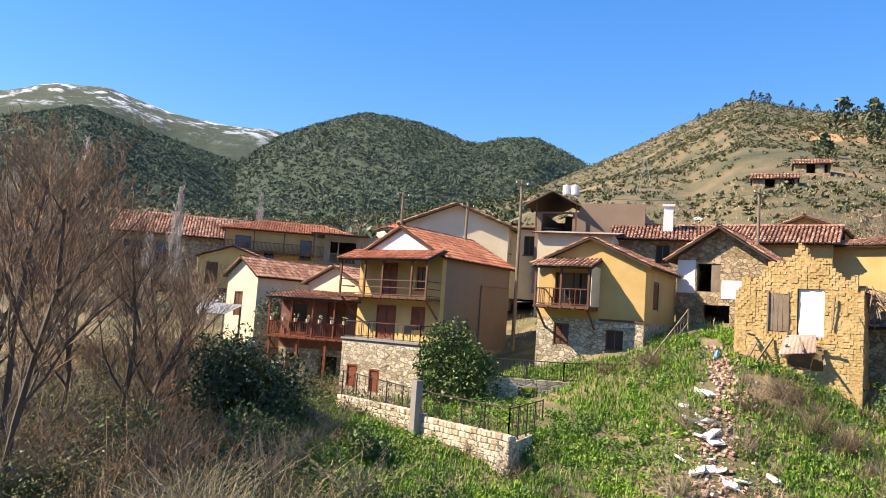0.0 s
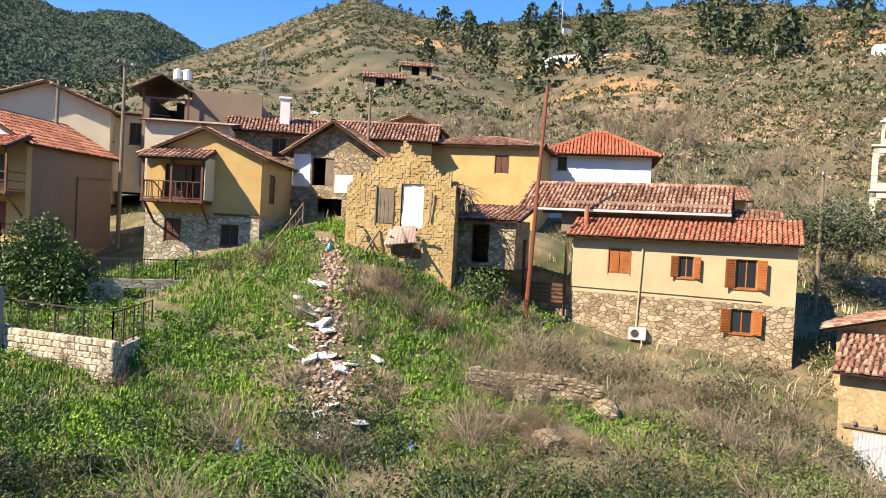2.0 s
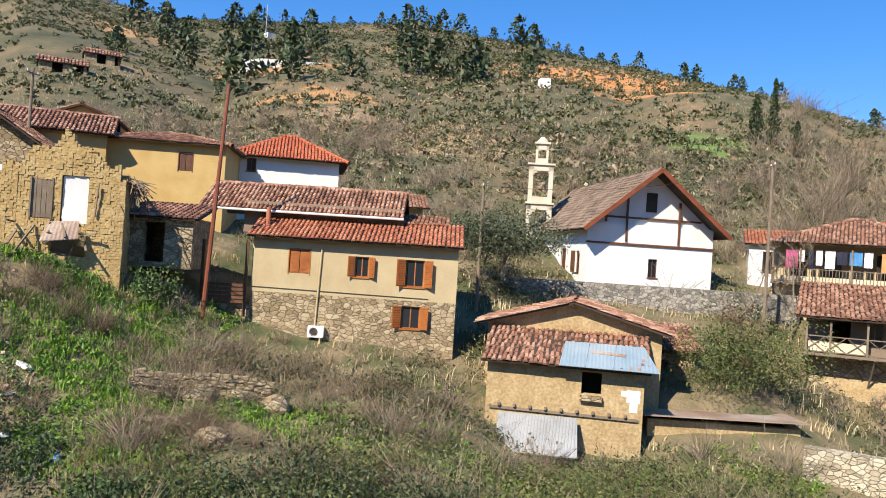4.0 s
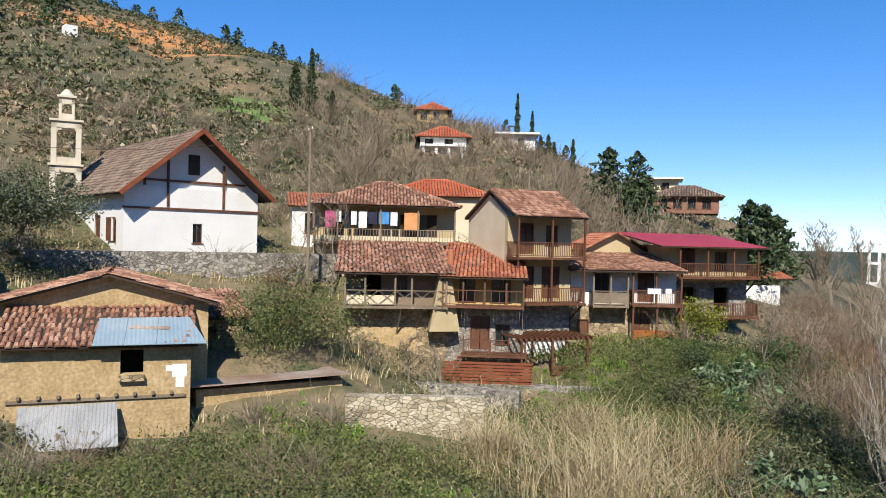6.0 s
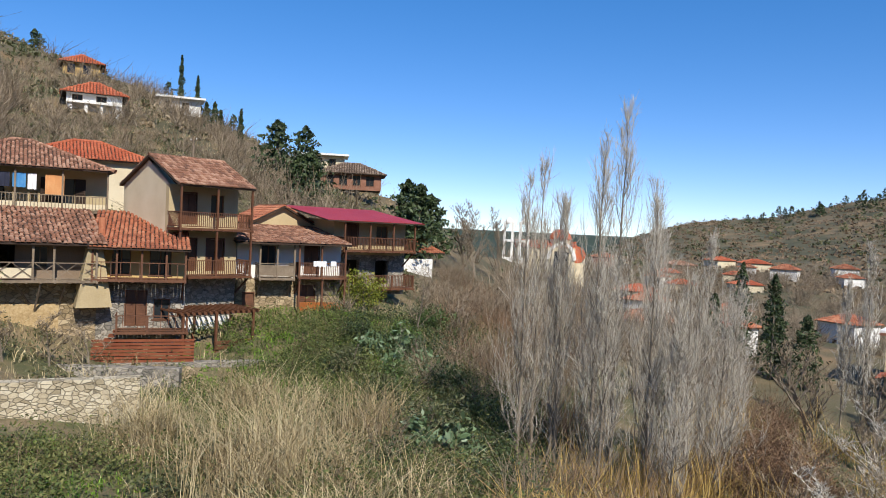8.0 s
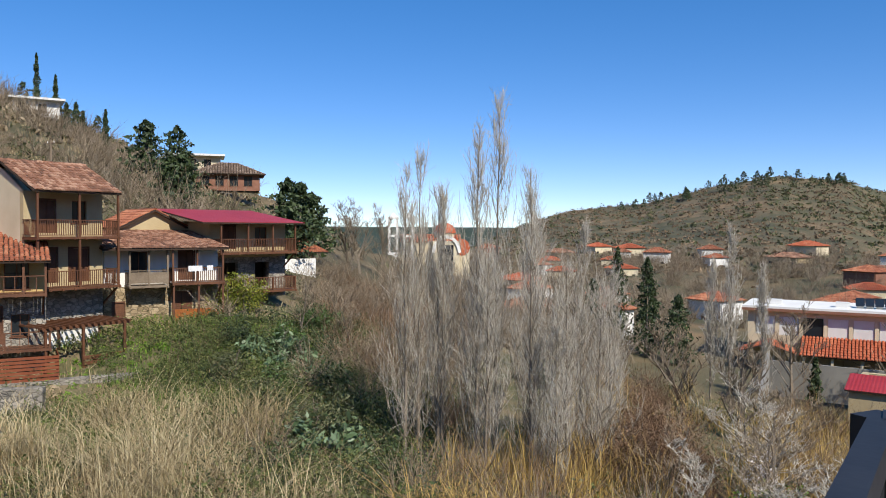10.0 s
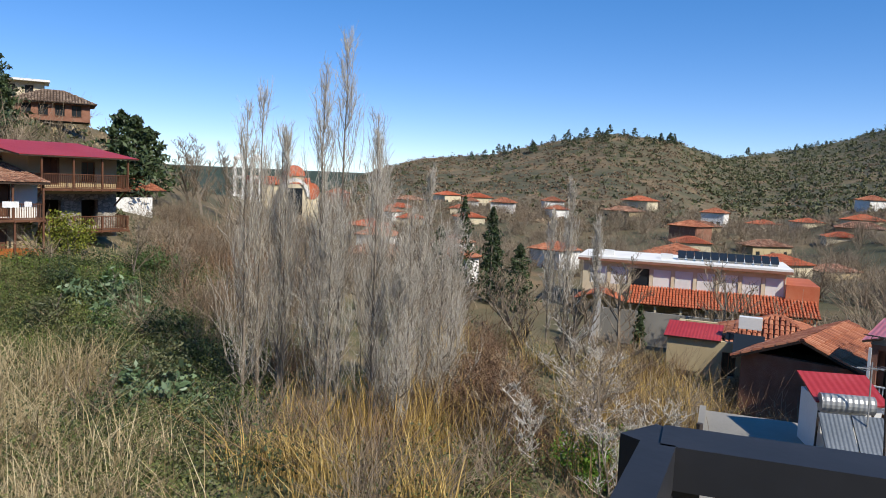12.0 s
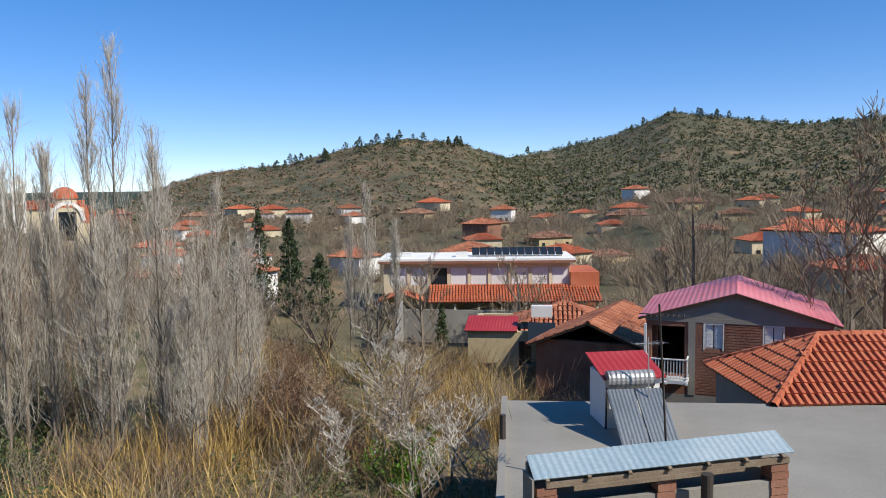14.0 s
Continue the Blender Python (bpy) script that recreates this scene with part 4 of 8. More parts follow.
    for i in range(60):
        a = Vector((5.5 + r.uniform(-0.4, 0.6), r.uniform(0, 3), 5.1 + r.uniform(-0.3, 0.5)))
        g.beam(a, a + Vector((r.uniform(-0.2, 0.9), r.uniform(-0.8, 0.8), r.uniform(-1.3, 0.1))), 0.035)
    stuff_part("roof_cane_mat", g, OLDWOOD, t, "hanging roof canes")


def house_long():
    t = house("long buff house with orange shutters on a stone base", 26.1, 33.9, 14.4, -50.6, 11.1, 6.0, 6.2, lower=3.0, low_mat=BROWNSTONE, wall_mat=BUFF,
              openings=[("front", 2.0, 3.1, 4.1, 5.35, "shut"), ("front", 5.55, 6.3, 4.1, 5.2, "open"), ("front", 8.3, 9.3, 3.75, 5.2, "open"), ("front", 8.2, 9.2, 1.5, 2.7, "open")], wood=ORANGEWOOD)
    roof(t, 0, 0, 11.1, 2.2, 6.2, "shed", 0.85, 0.25, REDTILE, fo=0.55, label="lower tiled pent roof")
    g = Geo().wall(9.0, 6.2, 8.0, 0.3)
    part("upper_wall", g, GREYBROWN, t, "", pose(-1.2, 2.25, 0))
    roof(t, -3.4, 2.2, 7.6, 7.0, 7.75, "gable_x", 1.35, 0.3, OLDTILE, fo=0.5, label="upper tiled roof of mixed old tiles")
    part("gutter", Geo().tube((-2.8, 1.62, 7.42), (7.9, 1.62, 7.42), 0.07, 0.07, 8), PLASTIC, t, "white gutter")
    roof(t, 7.6, 2.4, 10.4, 6.5, 7.2, "shed", 0.7, 0.1, OLDTILE)
    part("drain_pipe", Geo().tube((3.6, -0.06, 1.0), (3.75, -0.06, 5.6), 0.05, 0.05, 8), BUFF, t)
    part("cable", Geo().tube((0, -0.03, 3.25), (9.6, -0.03, 3.15), 0.02, 0.02, 6), IRON, t)
    part("vent_pipe", Geo().tube((0.5, 0.9, 6.4), (0.5, 0.9, 7.6), 0.13, 0.13, 10), REDTILE, t, "clay vent pipe")
    M = t.matrix_world
    air_unit(M @ pose(3.3, -0.1, 0.75), "white air-conditioning unit low on the stone wall")
    f = thing("balcony_railing", M @ pose(-2.6, -0.3, 2.2), "brown plank railing between the stone walls", "railing")
    for k in range(5):
        part("plank", Geo().box(0, 0, 0.1 + k * 0.22, 2.4, 0.05, 0.26 + k * 0.22), WOOD, f)
    part("post", Geo().box(-0.05, 0, -0.6, 0.1, 0.1, 3.4), WOOD, f)
    part("post", Geo().box(2.3, 0, -0.6, 2.45, 0.1, 3.4), WOOD, f)
    s = Geo().wall(3.2, -0.6, 2.2, 0.4)
    solid("stone_wall", s, BROWNSTONE, M @ pose(-3.2, 0.0, 0), "brown rubble retaining wall below the planks", "wall")


def shed_adobe():
    t = house("mud-brick barn with patched tile and sheet roof", 30.35, 20.9, 10.1, -61.5, 7.2, 7.0, 5.2, name="barn", wall_mat=ADOBE, category="barn",
              openings=[("front", 4.4, 5.3, 3.9, 4.9, "void")])
    roof(t, 0, 0, 7.2, 3.0, 5.35, "shed", 1.15, 0.25, OLDTILE, fo=0.55, wild=0.055, sag=0.12, label="lower pent roof of slipped clay tiles")
    g = Geo()
    slope_slab(g, Vector((3.35, -0.78, 5.22)), Vector((1, 0.0, 0)), Vector((0.06, 0.93, 0.355)), 4.45, 2.5, 0.0, 0.75, 0.025)
    part("patch_sheet", g, BLUETIN, t, "blue-grey metal sheet")
    for u in (4.5, 5.75):
        part("sheet_seam", Geo().beam((u, -0.76, 5.25), (u + 0.12, 1.5, 6.12), 0.05, 0.02), BLUETIN, t)
    part("patch_sheet", Geo().hexa([Vector(q) for q in ((4.7, 0.55, 5.74), (6.3, 0.4, 5.69), (6.35, 0.6, 5.77), (4.75, 0.78, 5.83), (4.7, 0.55, 5.77), (6.3, 0.4, 5.72), (6.35, 0.6, 5.80), (4.75, 0.78, 5.86))]), RUSTTIN, t, "rusted strip of sheet")
    # the taller back block, its low gable to the front
    back = Geo().wall(8.6, 0, 6.7, 0.4)
    back.face((0, 0, 6.7), (8.6, 0, 6.7), (4.3, 0, 7.9))
    part("back_wall", back, ADOBE, t, "", pose(-0.5, 2.9, 0))
    part("back_wall", Geo().wall(5.0, 0, 6.7, 0.4), ADOBE, t, "", pose(-0.5, 8.2, 0, 0, 0, -90))
    part("back_wall", Geo().wall(5.0, 0, 6.7, 0.4), ADOBE, t, "", pose(8.1, 3.2, 0, 0, 0, 90))
    roof(t, -0.5, 2.9, 8.1, 8.2, 6.75, "gable_y", 1.2, 0.5, OLDTILE, fo=0.55, wild=0.055, label="upper roof of slipped clay tiles")
    g = Geo()
    for k, (v0, v1) in enumerate(((2.25, 3.5), (3.4, 4.9), (4.8, 6.6))):
        lift = 0.1 + 0.012 * k
        g.hexa([Vector(q) for q in ((-1.15 - 0.12 * k, v0, 6.5 + lift), (3.5 - 0.4 * k, v0, 7.8 - 0.11 * k + lift), (3.5 - 0.4 * k, v1, 7.8 - 0.11 * k + lift), (-1.15 - 0.12 * k, v1, 6.5 + lift), (-1.15 - 0.12 * k, v0, 6.53 + lift), (3.5 - 0.4 * k, v0, 7.83 - 0.11 * k + lift), (3.5 - 0.4 * k, v1, 7.83 - 0.11 * k + lift), (-1.15 - 0.12 * k, v1, 6.53 + lift))])
    part("patch_sheet", g, RUSTTIN, t, "rusted metal sheets")
    g = Geo()
    slope_slab(g, Vector((0.75, -1.5, 1.25)), Vector((0.995, -0.1, 0.03)), Vector((-0.06, 0.72, 0.69)), 3.7, 2.1, 0.0, 0.0, 0.03)
    part("canopy_sheet", g, TIN, t, "corrugated metal canopy")
    for u in (0.9, 2.2, 3.5):
        part("prop", Geo().beam((u, -1.3, 0.2), (u, -1.3, 1.9), 0.08), OLDWOOD, t)
    for i in range(9):
        part("beam_end", Geo().box(0.6 + i * 0.72, -0.22, 3.02, 0.72 + i * 0.72, 0, 3.14), OLDWOOD, t)
    part("ledge", Geo().box(0.2, -0.1, 2.86, 7.0, 0, 2.98), OLDWOOD, t)
    part("nest", Geo().box(4.35, -0.25, 3.62, 5.35, 0.0, 3.86), BROWNSTONE, t)
    for q in ((6.45, 3.7, 7.05, 4.25), (6.6, 3.25, 6.95, 3.72), (6.2, 3.95, 6.46, 4.2)):
        part("limewash_patch", Geo().box(q[0], -0.012, q[1], q[2], 0, q[3]), WHITE, t)
    # low annex with its own roof
    a = house("low mud-brick annex under rusted sheets", 35.3, 15.0, 10.9, -54.3, 7.0, 3.0, 2.0, name="annex", wall_mat=ADOBE, category="barn")
    g = Geo()
    slope_slab(g, Vector((-0.3, -0.5, 2.25)), Vector((0.999, 0, 0.02)), Vector((0, 0.998, -0.05)), 7.5, 3.6, 0, 0, 0.05)
    part("roof", g, RUSTTIN, a, "rusted sheet roof")
    b = house("low outbuilding with old clay tiles", 38.5, 21.5, 12.6, -56.0, 7.0, 4.0, 3.0, name="outbuilding", wall_mat=BROWNSTONE, category="barn", openings=[("front", 4.2, 5.6, 0.5, 2.4, "void")])
    roof(b, 0, 0, 7.0, 4.0, 3.0, "shed", 1.0, 0.4, OLDTILE, wild=0.05)


def church():
    w, d, h = 9.6, 16.8, 4.5
    m = pose(49.57, 26.9, 18.6, 0, 0, -41.5)
    t = house("white barn-roofed church with timbered gable", 49.57, 26.9, 18.6, -41.5, w, d, h, name="church", wall_mat=WHITE, category="church", thick=0.7,
              openings=[("front", 4.7, 5.4, 0.75, 2.1, "dark"), ("left", 14.4, 15.2, 0.8, 2.4, "open"), ("left", 11.0, 12.0, 0.2, 2.5, "door")], wood=WOOD)
    roof(t, 0, 0, w, d, h, "gable_y", 4.0, 0.7, BROWNTILE, fo=1.3, label="steep roof of old flat clay tiles")
    g = Geo()
    g.face((0.0, 0.25, h), (w, 0.25, h), (w / 2, 0.25, h + 4.0))
    g.face((w, 0.6, h), (0, 0.6, h), (w / 2, 0.6, h + 4.0))
    part("gable_wall", g, WHITE, t)
    part("ledge", Geo().box(-0.1, -0.1, 3.0, w + 0.1, 0.0, 3.14), WOOD, t)
    for p, q in (((2.9, -0.02, 3.2), (2.9, -0.02, 6.9)), ((6.9, -0.02, 3.2), (6.9, -0.02, 6.3)), ((0.9, 0.2, 5.0), (8.7, 0.2, 5.0)), ((1.4, 0.2, 4.6), (1.4, 0.2, 5.6)), ((4.8, -1.0, 8.3), (4.8, 0.2, 8.3))):
        part("timber", Geo().beam(p, q, 0.14), WOOD, t)
    # no hole in the gable: a thin dark sheet carries the attic's shade
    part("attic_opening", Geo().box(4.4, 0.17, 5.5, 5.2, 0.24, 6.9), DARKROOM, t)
    for s in (-1, 1):
        part("barge_board", Geo().beam((4.8, -1.32, h + 3.95), (4.8 + s * 5.5, -1.32, h - 0.62), 0.06, 0.3), REDWOOD, t)
    # bell tower
    b = thing("bell_tower", pose(56.3, 36.9, 18.6, 0, 0, -56.0), "slender pale stone bell tower with arched openings", "tower")
    FOOT.append((b.matrix_world.inverted(), 2.3, 2.3))

    def stage(z0, z1, s, arch):
        o = (2.3 - s) / 2
        g = Geo()
        c = 0.42 * s / 2.3
        for x in (o, o + s - c):
            for y in (o, o + s - c):
                g.box(x, y, z0, x + c, y + c, z1)
        top = z1 - 0.5
        g.box(o, o, top, o + s, o + s, z1)
        if not arch:
            g.box(o + c, o + 0.06, z0, o + s - c, o + s - 0.06, top)
        else:
            g.box(o + c, o + 0.05, z0, o + s - c, o + s - 0.05, z0 + 0.5)
            for side in range(2):
                for k in range(6):
                    a = math.pi * k / 6
                    r = (s - 2 * c) / 2
                    xx = o + s / 2 - math.cos(a) * r
                    zt = top - r * 0.5 + math.sin(a) * r * 0.5
                    x2 = o + s / 2 - math.cos(math.pi * (k + 1) / 6) * r
                    y = o + 0.05 if side == 0 else o + s - 0.35
                    g.box(min(xx, x2), y, zt, max(xx, x2), y + 0.3, top)
        part("stage", g, ASHLAR, b)
        part("cornice", Geo().box(o - 0.14, o - 0.14, z1, o + s + 0.14, o + s + 0.14, z1 + 0.16), ASHLAR, b)

    stage(0, 3.4, 2.3, False)
    stage(3.56, 6.4, 2.2, True)
    stage(6.56, 9.8, 2.1, True)
    stage(9.96, 11.7, 1.1, True)
    part("dome_cap", Geo().tube((1.15, 1.15, 11.86), (1.15, 1.15, 12.4), 0.6, 0.15, 10), ASHLAR, b)
    # retaining wall under the churchyard
    solid("churchyard_wall", Geo().wall(20, -0.2, 3.4, 0.7), GREYSTONE, pose(44.8, 30.5, 15.4, 0, 0, -54.5), "grey rubble retaining wall of the churchyard", "wall")


def wash(M, items):
    """Washing on a line, each piece by itself."""
    for u, wd, ht, mat, what in items:
        g = Geo()
        n = 6
        for i in range(n + 1):
            a, s = u + wd * i / n, 0.04 * math.sin(i * 1.7)
            g.v.extend(((a, s, -ht - 0.03 * (i % 2)), (a, s + 0.012, -ht - 0.03 * (i % 2)), (a, s * 0.4 + 0.012, 0), (a, s * 0.4, 0)))
        for i in range(n):
            for k in range(4):
                g.f.append((4 * i + k, 4 * i + (k + 1) % 4, 4 * i + 4 + (k + 1) % 4, 4 * i + 4 + k))
        solid("laundry", g, mat, M, what + " hung out to dry on the balcony", "laundry", "washing on the line")


def house_pair():
    # the house with the open loggia
    t = house("old stone and mud-brick house with a sagging timber gallery", 48.3, 11.6, 11.6, -76.0, 6.3, 6.5, 6.6, lower=4.2, low_mat=BROWNSTONE, wall_mat=GREYBROWN, side_mat=BROWNSTONE,
              openings=[("front", 1.1, 2.2, 4.5, 6.1, "void"), ("front", 3.0, 3.8, 4.9, 6.1, "dark")], wood=OLDWOOD)
    roof(t, -0.3, -1.3, 6.3, 6.5, 6.35, "shed", 1.75, 0.3, OLDTILE, fo=0.25, wild=0.035, label="sagging roof of old clay tiles", sag=0.04)
    balcony(t, -0.1, 6.2, 4.3, 1.3, OLDWOOD, top=6.3, style="cross", posts=(0.0, 1.2, 3.0, 4.0, 6.1), floor_mat=OLDWOOD)
    part("gallery_parapet", Geo().box(0.1, -1.2, 4.4, 3.0, -1.12, 4.95), CREAM, t, "boarded pale parapet")
    for i, (p, q) in enumerate((((0.2, -1.1, 4.1), (0.9, 0.0, 2.9)), ((2.2, -1.1, 4.1), (2.9, 0.0, 3.0)), ((3.4, -1.2, 4.1), (3.2, -0.1, 2.6)), ((4.6, -1.1, 4.1), (4.4, 0.0, 2.9)))):
        part("strut", Geo().beam(p, q, 0.08), OLDWOOD, t)
    part("mud_plaster", Geo().box(1.0, -0.02, 0.6, 4.4, 0.0, 2.9), ADOBE, t, "patch of ochre mud plaster")
    part("post", Geo().beam((-0.05, -1.2, 0), (-0.05, -1.2, 4.3), 0.1), OLDWOOD, t)
    part("buttress", Geo().hexa([Vector(q) for q in ((5.1, -1.3, 2.8), (7.0, -1.0, 2.8), (7.0, 0, 2.8), (5.1, 0, 2.8), (5.7, -1.3, 6.3), (6.4, -1.0, 6.3), (6.4, 0, 6.3), (5.7, 0, 6.3))]), BUFF, t, "buff plastered buttress")
    # its neighbour with the bright tiles and the deck
    n = house("stone house with orange tiles, balcony and timber deck", 49.9, 5.75, 11.2, -86.0, 5.0, 6.5, 6.8, lower=4.6, low_mat=GREYSTONE, wall_mat=OCHRE,
              openings=[("front", 1.8, 2.9, 2.0, 4.0, "door"), ("front", 3.3, 4.2, 2.4, 3.6, "dark"), ("front", 1.0, 2.0, 5.0, 6.6, "dark"), ("front", 3.0, 4.2, 5.0, 6.6, "dark")], wood=WOOD)
    roof(n, 0, -1.4, 5.0, 6.5, 6.6, "shed", 1.9, 0.2, REDTILE, fo=0.25, label="newer orange clay tiles")
    balcony(n, 0.0, 5.0, 4.8, 1.4, WOOD, top=6.6, style="bars", posts=(0.06, 1.3, 2.6, 3.9, 4.94), spacing=0.5)
    part("chimney", Geo().tube((0.4, 0.6, 6.9), (0.4, 0.6, 8.2), 0.2, 0.2, 10), REDTILE, n, "clay chimney pipe")
    balcony(n, 1.3, 5.2, 1.9, 1.7, WOOD, style="bars", posts=(1.4, 3.0, 5.1), spacing=0.4, rail=0.9)
    d = thing("timber_deck", n.matrix_world @ pose(0.2, -2.6, 0.2), "red-brown slatted timber deck with steps", "deck")
    for k in range(7):
        part("slat", Geo().box(0, 0, 0.15 + k * 0.19, 5.3, 0.04, 0.29 + k * 0.19), REDWOOD, d)
        part("slat", Geo().box(5.26, 0.05, 0.15 + k * 0.19, 5.3, 2.4, 0.29 + k * 0.19), REDWOOD, d)
    for k in range(7):
        part("step", Geo().box(-0.3 + k * 0.22, 1.0, 0.2 + k * 0.24, 0.05 + k * 0.22, 2.0, 0.26 + k * 0.24), REDWOOD, d)
    part("deck_floor", Geo().box(0, 0.05, 0.05, 5.25, 2.5, 0.14), REDWOOD, d)
    # tall narrow house with balconies on every floor
    # front in buff, darker than the cream sides: balcony shade put into its colour
    h = house("tall cream house with timber balconies on each floor", 51.8, 1.9, 10.9, -61.0, 4.7, 6.3, 10.7, lower=5.0, low_mat=GREYSTONE, wall_mat=BUFF, side_mat=CREAM,
              openings=[("front", 0.8, 1.9, 5.4, 7.4, "door"), ("front", 2.6, 3.8, 5.4, 7.4, "door"), ("front", 0.8, 1.8, 8.3, 10.2, "door"), ("front", 2.8, 3.7, 8.9, 10.2, "dark"), ("front", 1.2, 2.2, 0.4, 2.4, "door")], gable="x", rise=1.7, wood=WOOD)
    roof(h, 0, -1.5, 4.7, 6.3, 10.75, "gable_x", 1.75, 0.25, OLDTILE, fo=0.2, label="weathered clay tiles")
    balcony(h, -0.1, 4.9, 8.1, 1.6, WOOD, top=10.6, posts=(0.0, 2.4, 4.8), style="bars", braces=False)
    balcony(h, -0.1, 4.9, 5.2, 1.6, WOOD, top=8.0, posts=(0.0, 2.4, 4.8), style="bars")
    g = thing("pergola", h.matrix_world @ pose(-0.6, -3.4, 0.2), "brown timber pergola over a white-walled yard", "pergola")
    for u in (0, 2.1, 4.6):
        for v in (0, 2.6):
            part("post", Geo().box(u, v, -0.4, u + 0.13, v + 0.13, 2.9), WOOD, g)
    for v in (0, 2.6):
        part("beam", Geo().box(-0.3, v, 2.9, 5.0, v + 0.12, 3.05), WOOD, g)
    for k in range(15):
        part("slat", Geo().box(-0.3 + k * 0.36, -0.3, 3.05, -0.2 + k * 0.36, 3.0, 3.15), WOOD, g)
    for k in range(4):
        part("plank", Geo().box(2.1, -0.05, 0.2 + k * 0.3, 4.7, 0.0, 0.42 + k * 0.3), WOOD, g)
    part("yard_wall", Geo().box(-0.2, 2.75, -0.4, 4.8, 2.95, 2.4), WHITE, g)
    solid("yard_base", Geo().wall(10.5, -1.6, 0.35, 0.6), GREYSTONE, n.matrix_world @ pose(0.0, -2.75, 0.0), "grey rubble base wall under the deck", "wall")
    # the laundry house behind
    f = house("buff house with hipped tile roof and long laundry balcony", 57.3, 16.4, 15.6, -78.0, 10.4, 8.0, 7.0, wall_mat=BUFF,
              openings=[("front", 3.2, 4.3, 4.3, 6.0, "dark"), ("front", 7.0, 8.4, 4.1, 6.2, "open"), ("front", 1.2, 2.2, 4.6, 6.0, "dark")], wood=DARKWOOD)
    roof(f, 0, -1.4, 10.4, 8.0, 6.9, "hip", 1.9, 0.3, OLDTILE, label="hipped roof of old pinkish tiles")
    balcony(f, 0, 10.4, 4.1, 1.4, OLDWOOD, top=6.8, style="bars", posts=(0.1, 1.8, 4.9, 7.6, 10.3), spacing=0.2)
    part("low_wall", Geo().box(0.1, -1.25, 4.12, 10.3, -1.2, 4.55), CREAM, f)
    M = f.matrix_world @ pose(0, -1.25, 6.35)
    wash(M, [(0.9, 0.75, 1.2, CLOTH_PINK, "pink towel"), (1.7, 0.35, 0.8, CLOTH_WHITE, "white shirt"), (2.3, 0.3, 1.3, CLOTH_DARK, "dark trousers"), (2.75, 0.4, 1.0, CLOTH_WHITE, "white sheet"), (3.3, 0.6, 1.2, CLOTH_WHITE, "white shirt"),
             (4.0, 0.6, 0.9, CLOTH_DARK, "navy sweater"), (4.75, 0.75, 0.9, CLOTH_BLUE, "blue towel"), (5.6, 0.5, 1.0, CLOTH_WHITE, "grey shirt"), (6.6, 1.1, 1.3, CLOTH_ORANGE, "orange blanket")])


def house_end():
    j = house("stone house with long tiled roof and two-storey timber gallery", 54.7, -2.3, 12.4, -79.6, 7.2, 6.5, 6.0, lower=3.4, low_mat=BROWNSTONE, wall_mat=WHITE,
              openings=[("front", 1.6, 2.6, 4.0, 5.6, "dark"), ("front", 4.6, 5.6, 3.7, 5.7, "door"), ("front", 4.2, 5.4, 0.9, 2.9, "door"), ("front", 0.5, 1.2, 0.8, 2.4, "door")], wood=WOOD)
    roof(j, -0.2, -1.3, 7.2, 6.5, 5.85, "shed", 1.0, 0.2, OLDTILE, fo=0.25, label="shallow roof of old clay tiles")
    balcony(j, 1.2, 3.6, 3.5, 1.2, OLDWOOD, top=5.7, style="boards", posts=(1.25, 2.4, 3.55))
    balcony(j, 3.8, 7.2, 3.6, 1.3, WOOD, top=5.8, style="bars", posts=(3.85, 5.4, 7.1))
    for u in (3.9, 5.5, 7.1):
        part("post", Geo().box(u - 0.06, -1.3, 0.6, u + 0.06, -1.18, 3.6), WOOD, j)
    part("base_wall", Geo().box(3.7, -1.5, -0.6, 7.3, -0.01, 0.9), GREYSTONE, j)
    part("lower_panel", Geo().box(4.0, -1.1, 0.9, 7.0, -1.05, 1.9), ORANGEWOOD, j, "orange-brown plank panel")
    wash(j.matrix_world @ pose(0, -1.35, 4.7), [(4.8, 0.9, 0.35, CLOTH_WHITE, "white cloth"), (6.0, 0.4, 0.3, CLOTH_WHITE, "white cloth")])
    k = house("house with crimson sheet roof and timber balcony", 59.0, -9.3, 14.4, -72.0, 6.2, 6.0, 5.6, lower=3.0, low_mat=GREYSTONE, wall_mat=BUFF,
              openings=[("front", 1.0, 2.0, 3.6, 5.3, "door"), ("front", 3.6, 4.6, 3.9, 5.2, "dark"), ("front", 1.0, 2.2, 0.8, 2.6, "void"), ("front", 3.6, 4.8, 0.8, 2.6, "void")], wood=WOOD)
    roof(k, -1.2, -1.6, 6.6, 6.0, 5.55, "shed", 0.95, 0.2, CRIMSON, sheet=True, label="crimson metal sheet roof")
    balcony(k, 0, 6.2, 3.4, 1.6, WOOD, top=5.45, style="bars", posts=(0.1, 2.2, 4.2, 6.1))
    balcony(k, 0, 6.2, 0.6, 1.6, WOOD, style="bars", posts=(0.1, 2.2, 4.2, 6.1), braces=False)
    g = house("buff gabled house with orange tiles", 61.6, -3.6, 15.0, -78.0, 4.6, 6.5, 4.6, wall_mat=BUFF, gable="y", rise=1.2)
    roof(g, 0, 0, 4.6, 6.5, 4.6, "gable_y", 1.2, 0.35, REDTILE, fo=0.4)
    l = house("low whitewashed outhouse with orange tiles", 78.4, -18.2, 13.9, -76.0, 5.0, 4.0, 2.5, name="outhouse", wall_mat=WHITE, category="house")
    roof(l, 0, 0, 6.0, 4.0, 3.2, "shed", 0.9, 0.3, REDTILE)


for build in (house_tall, terrace_block, house_ochre, house_stone_gable, ruin, house_long, shed_adobe, church, house_pair, house_end):
    build()
_m = pose(-5.16, 48.73, 14.6, 0, 0, -35.5)
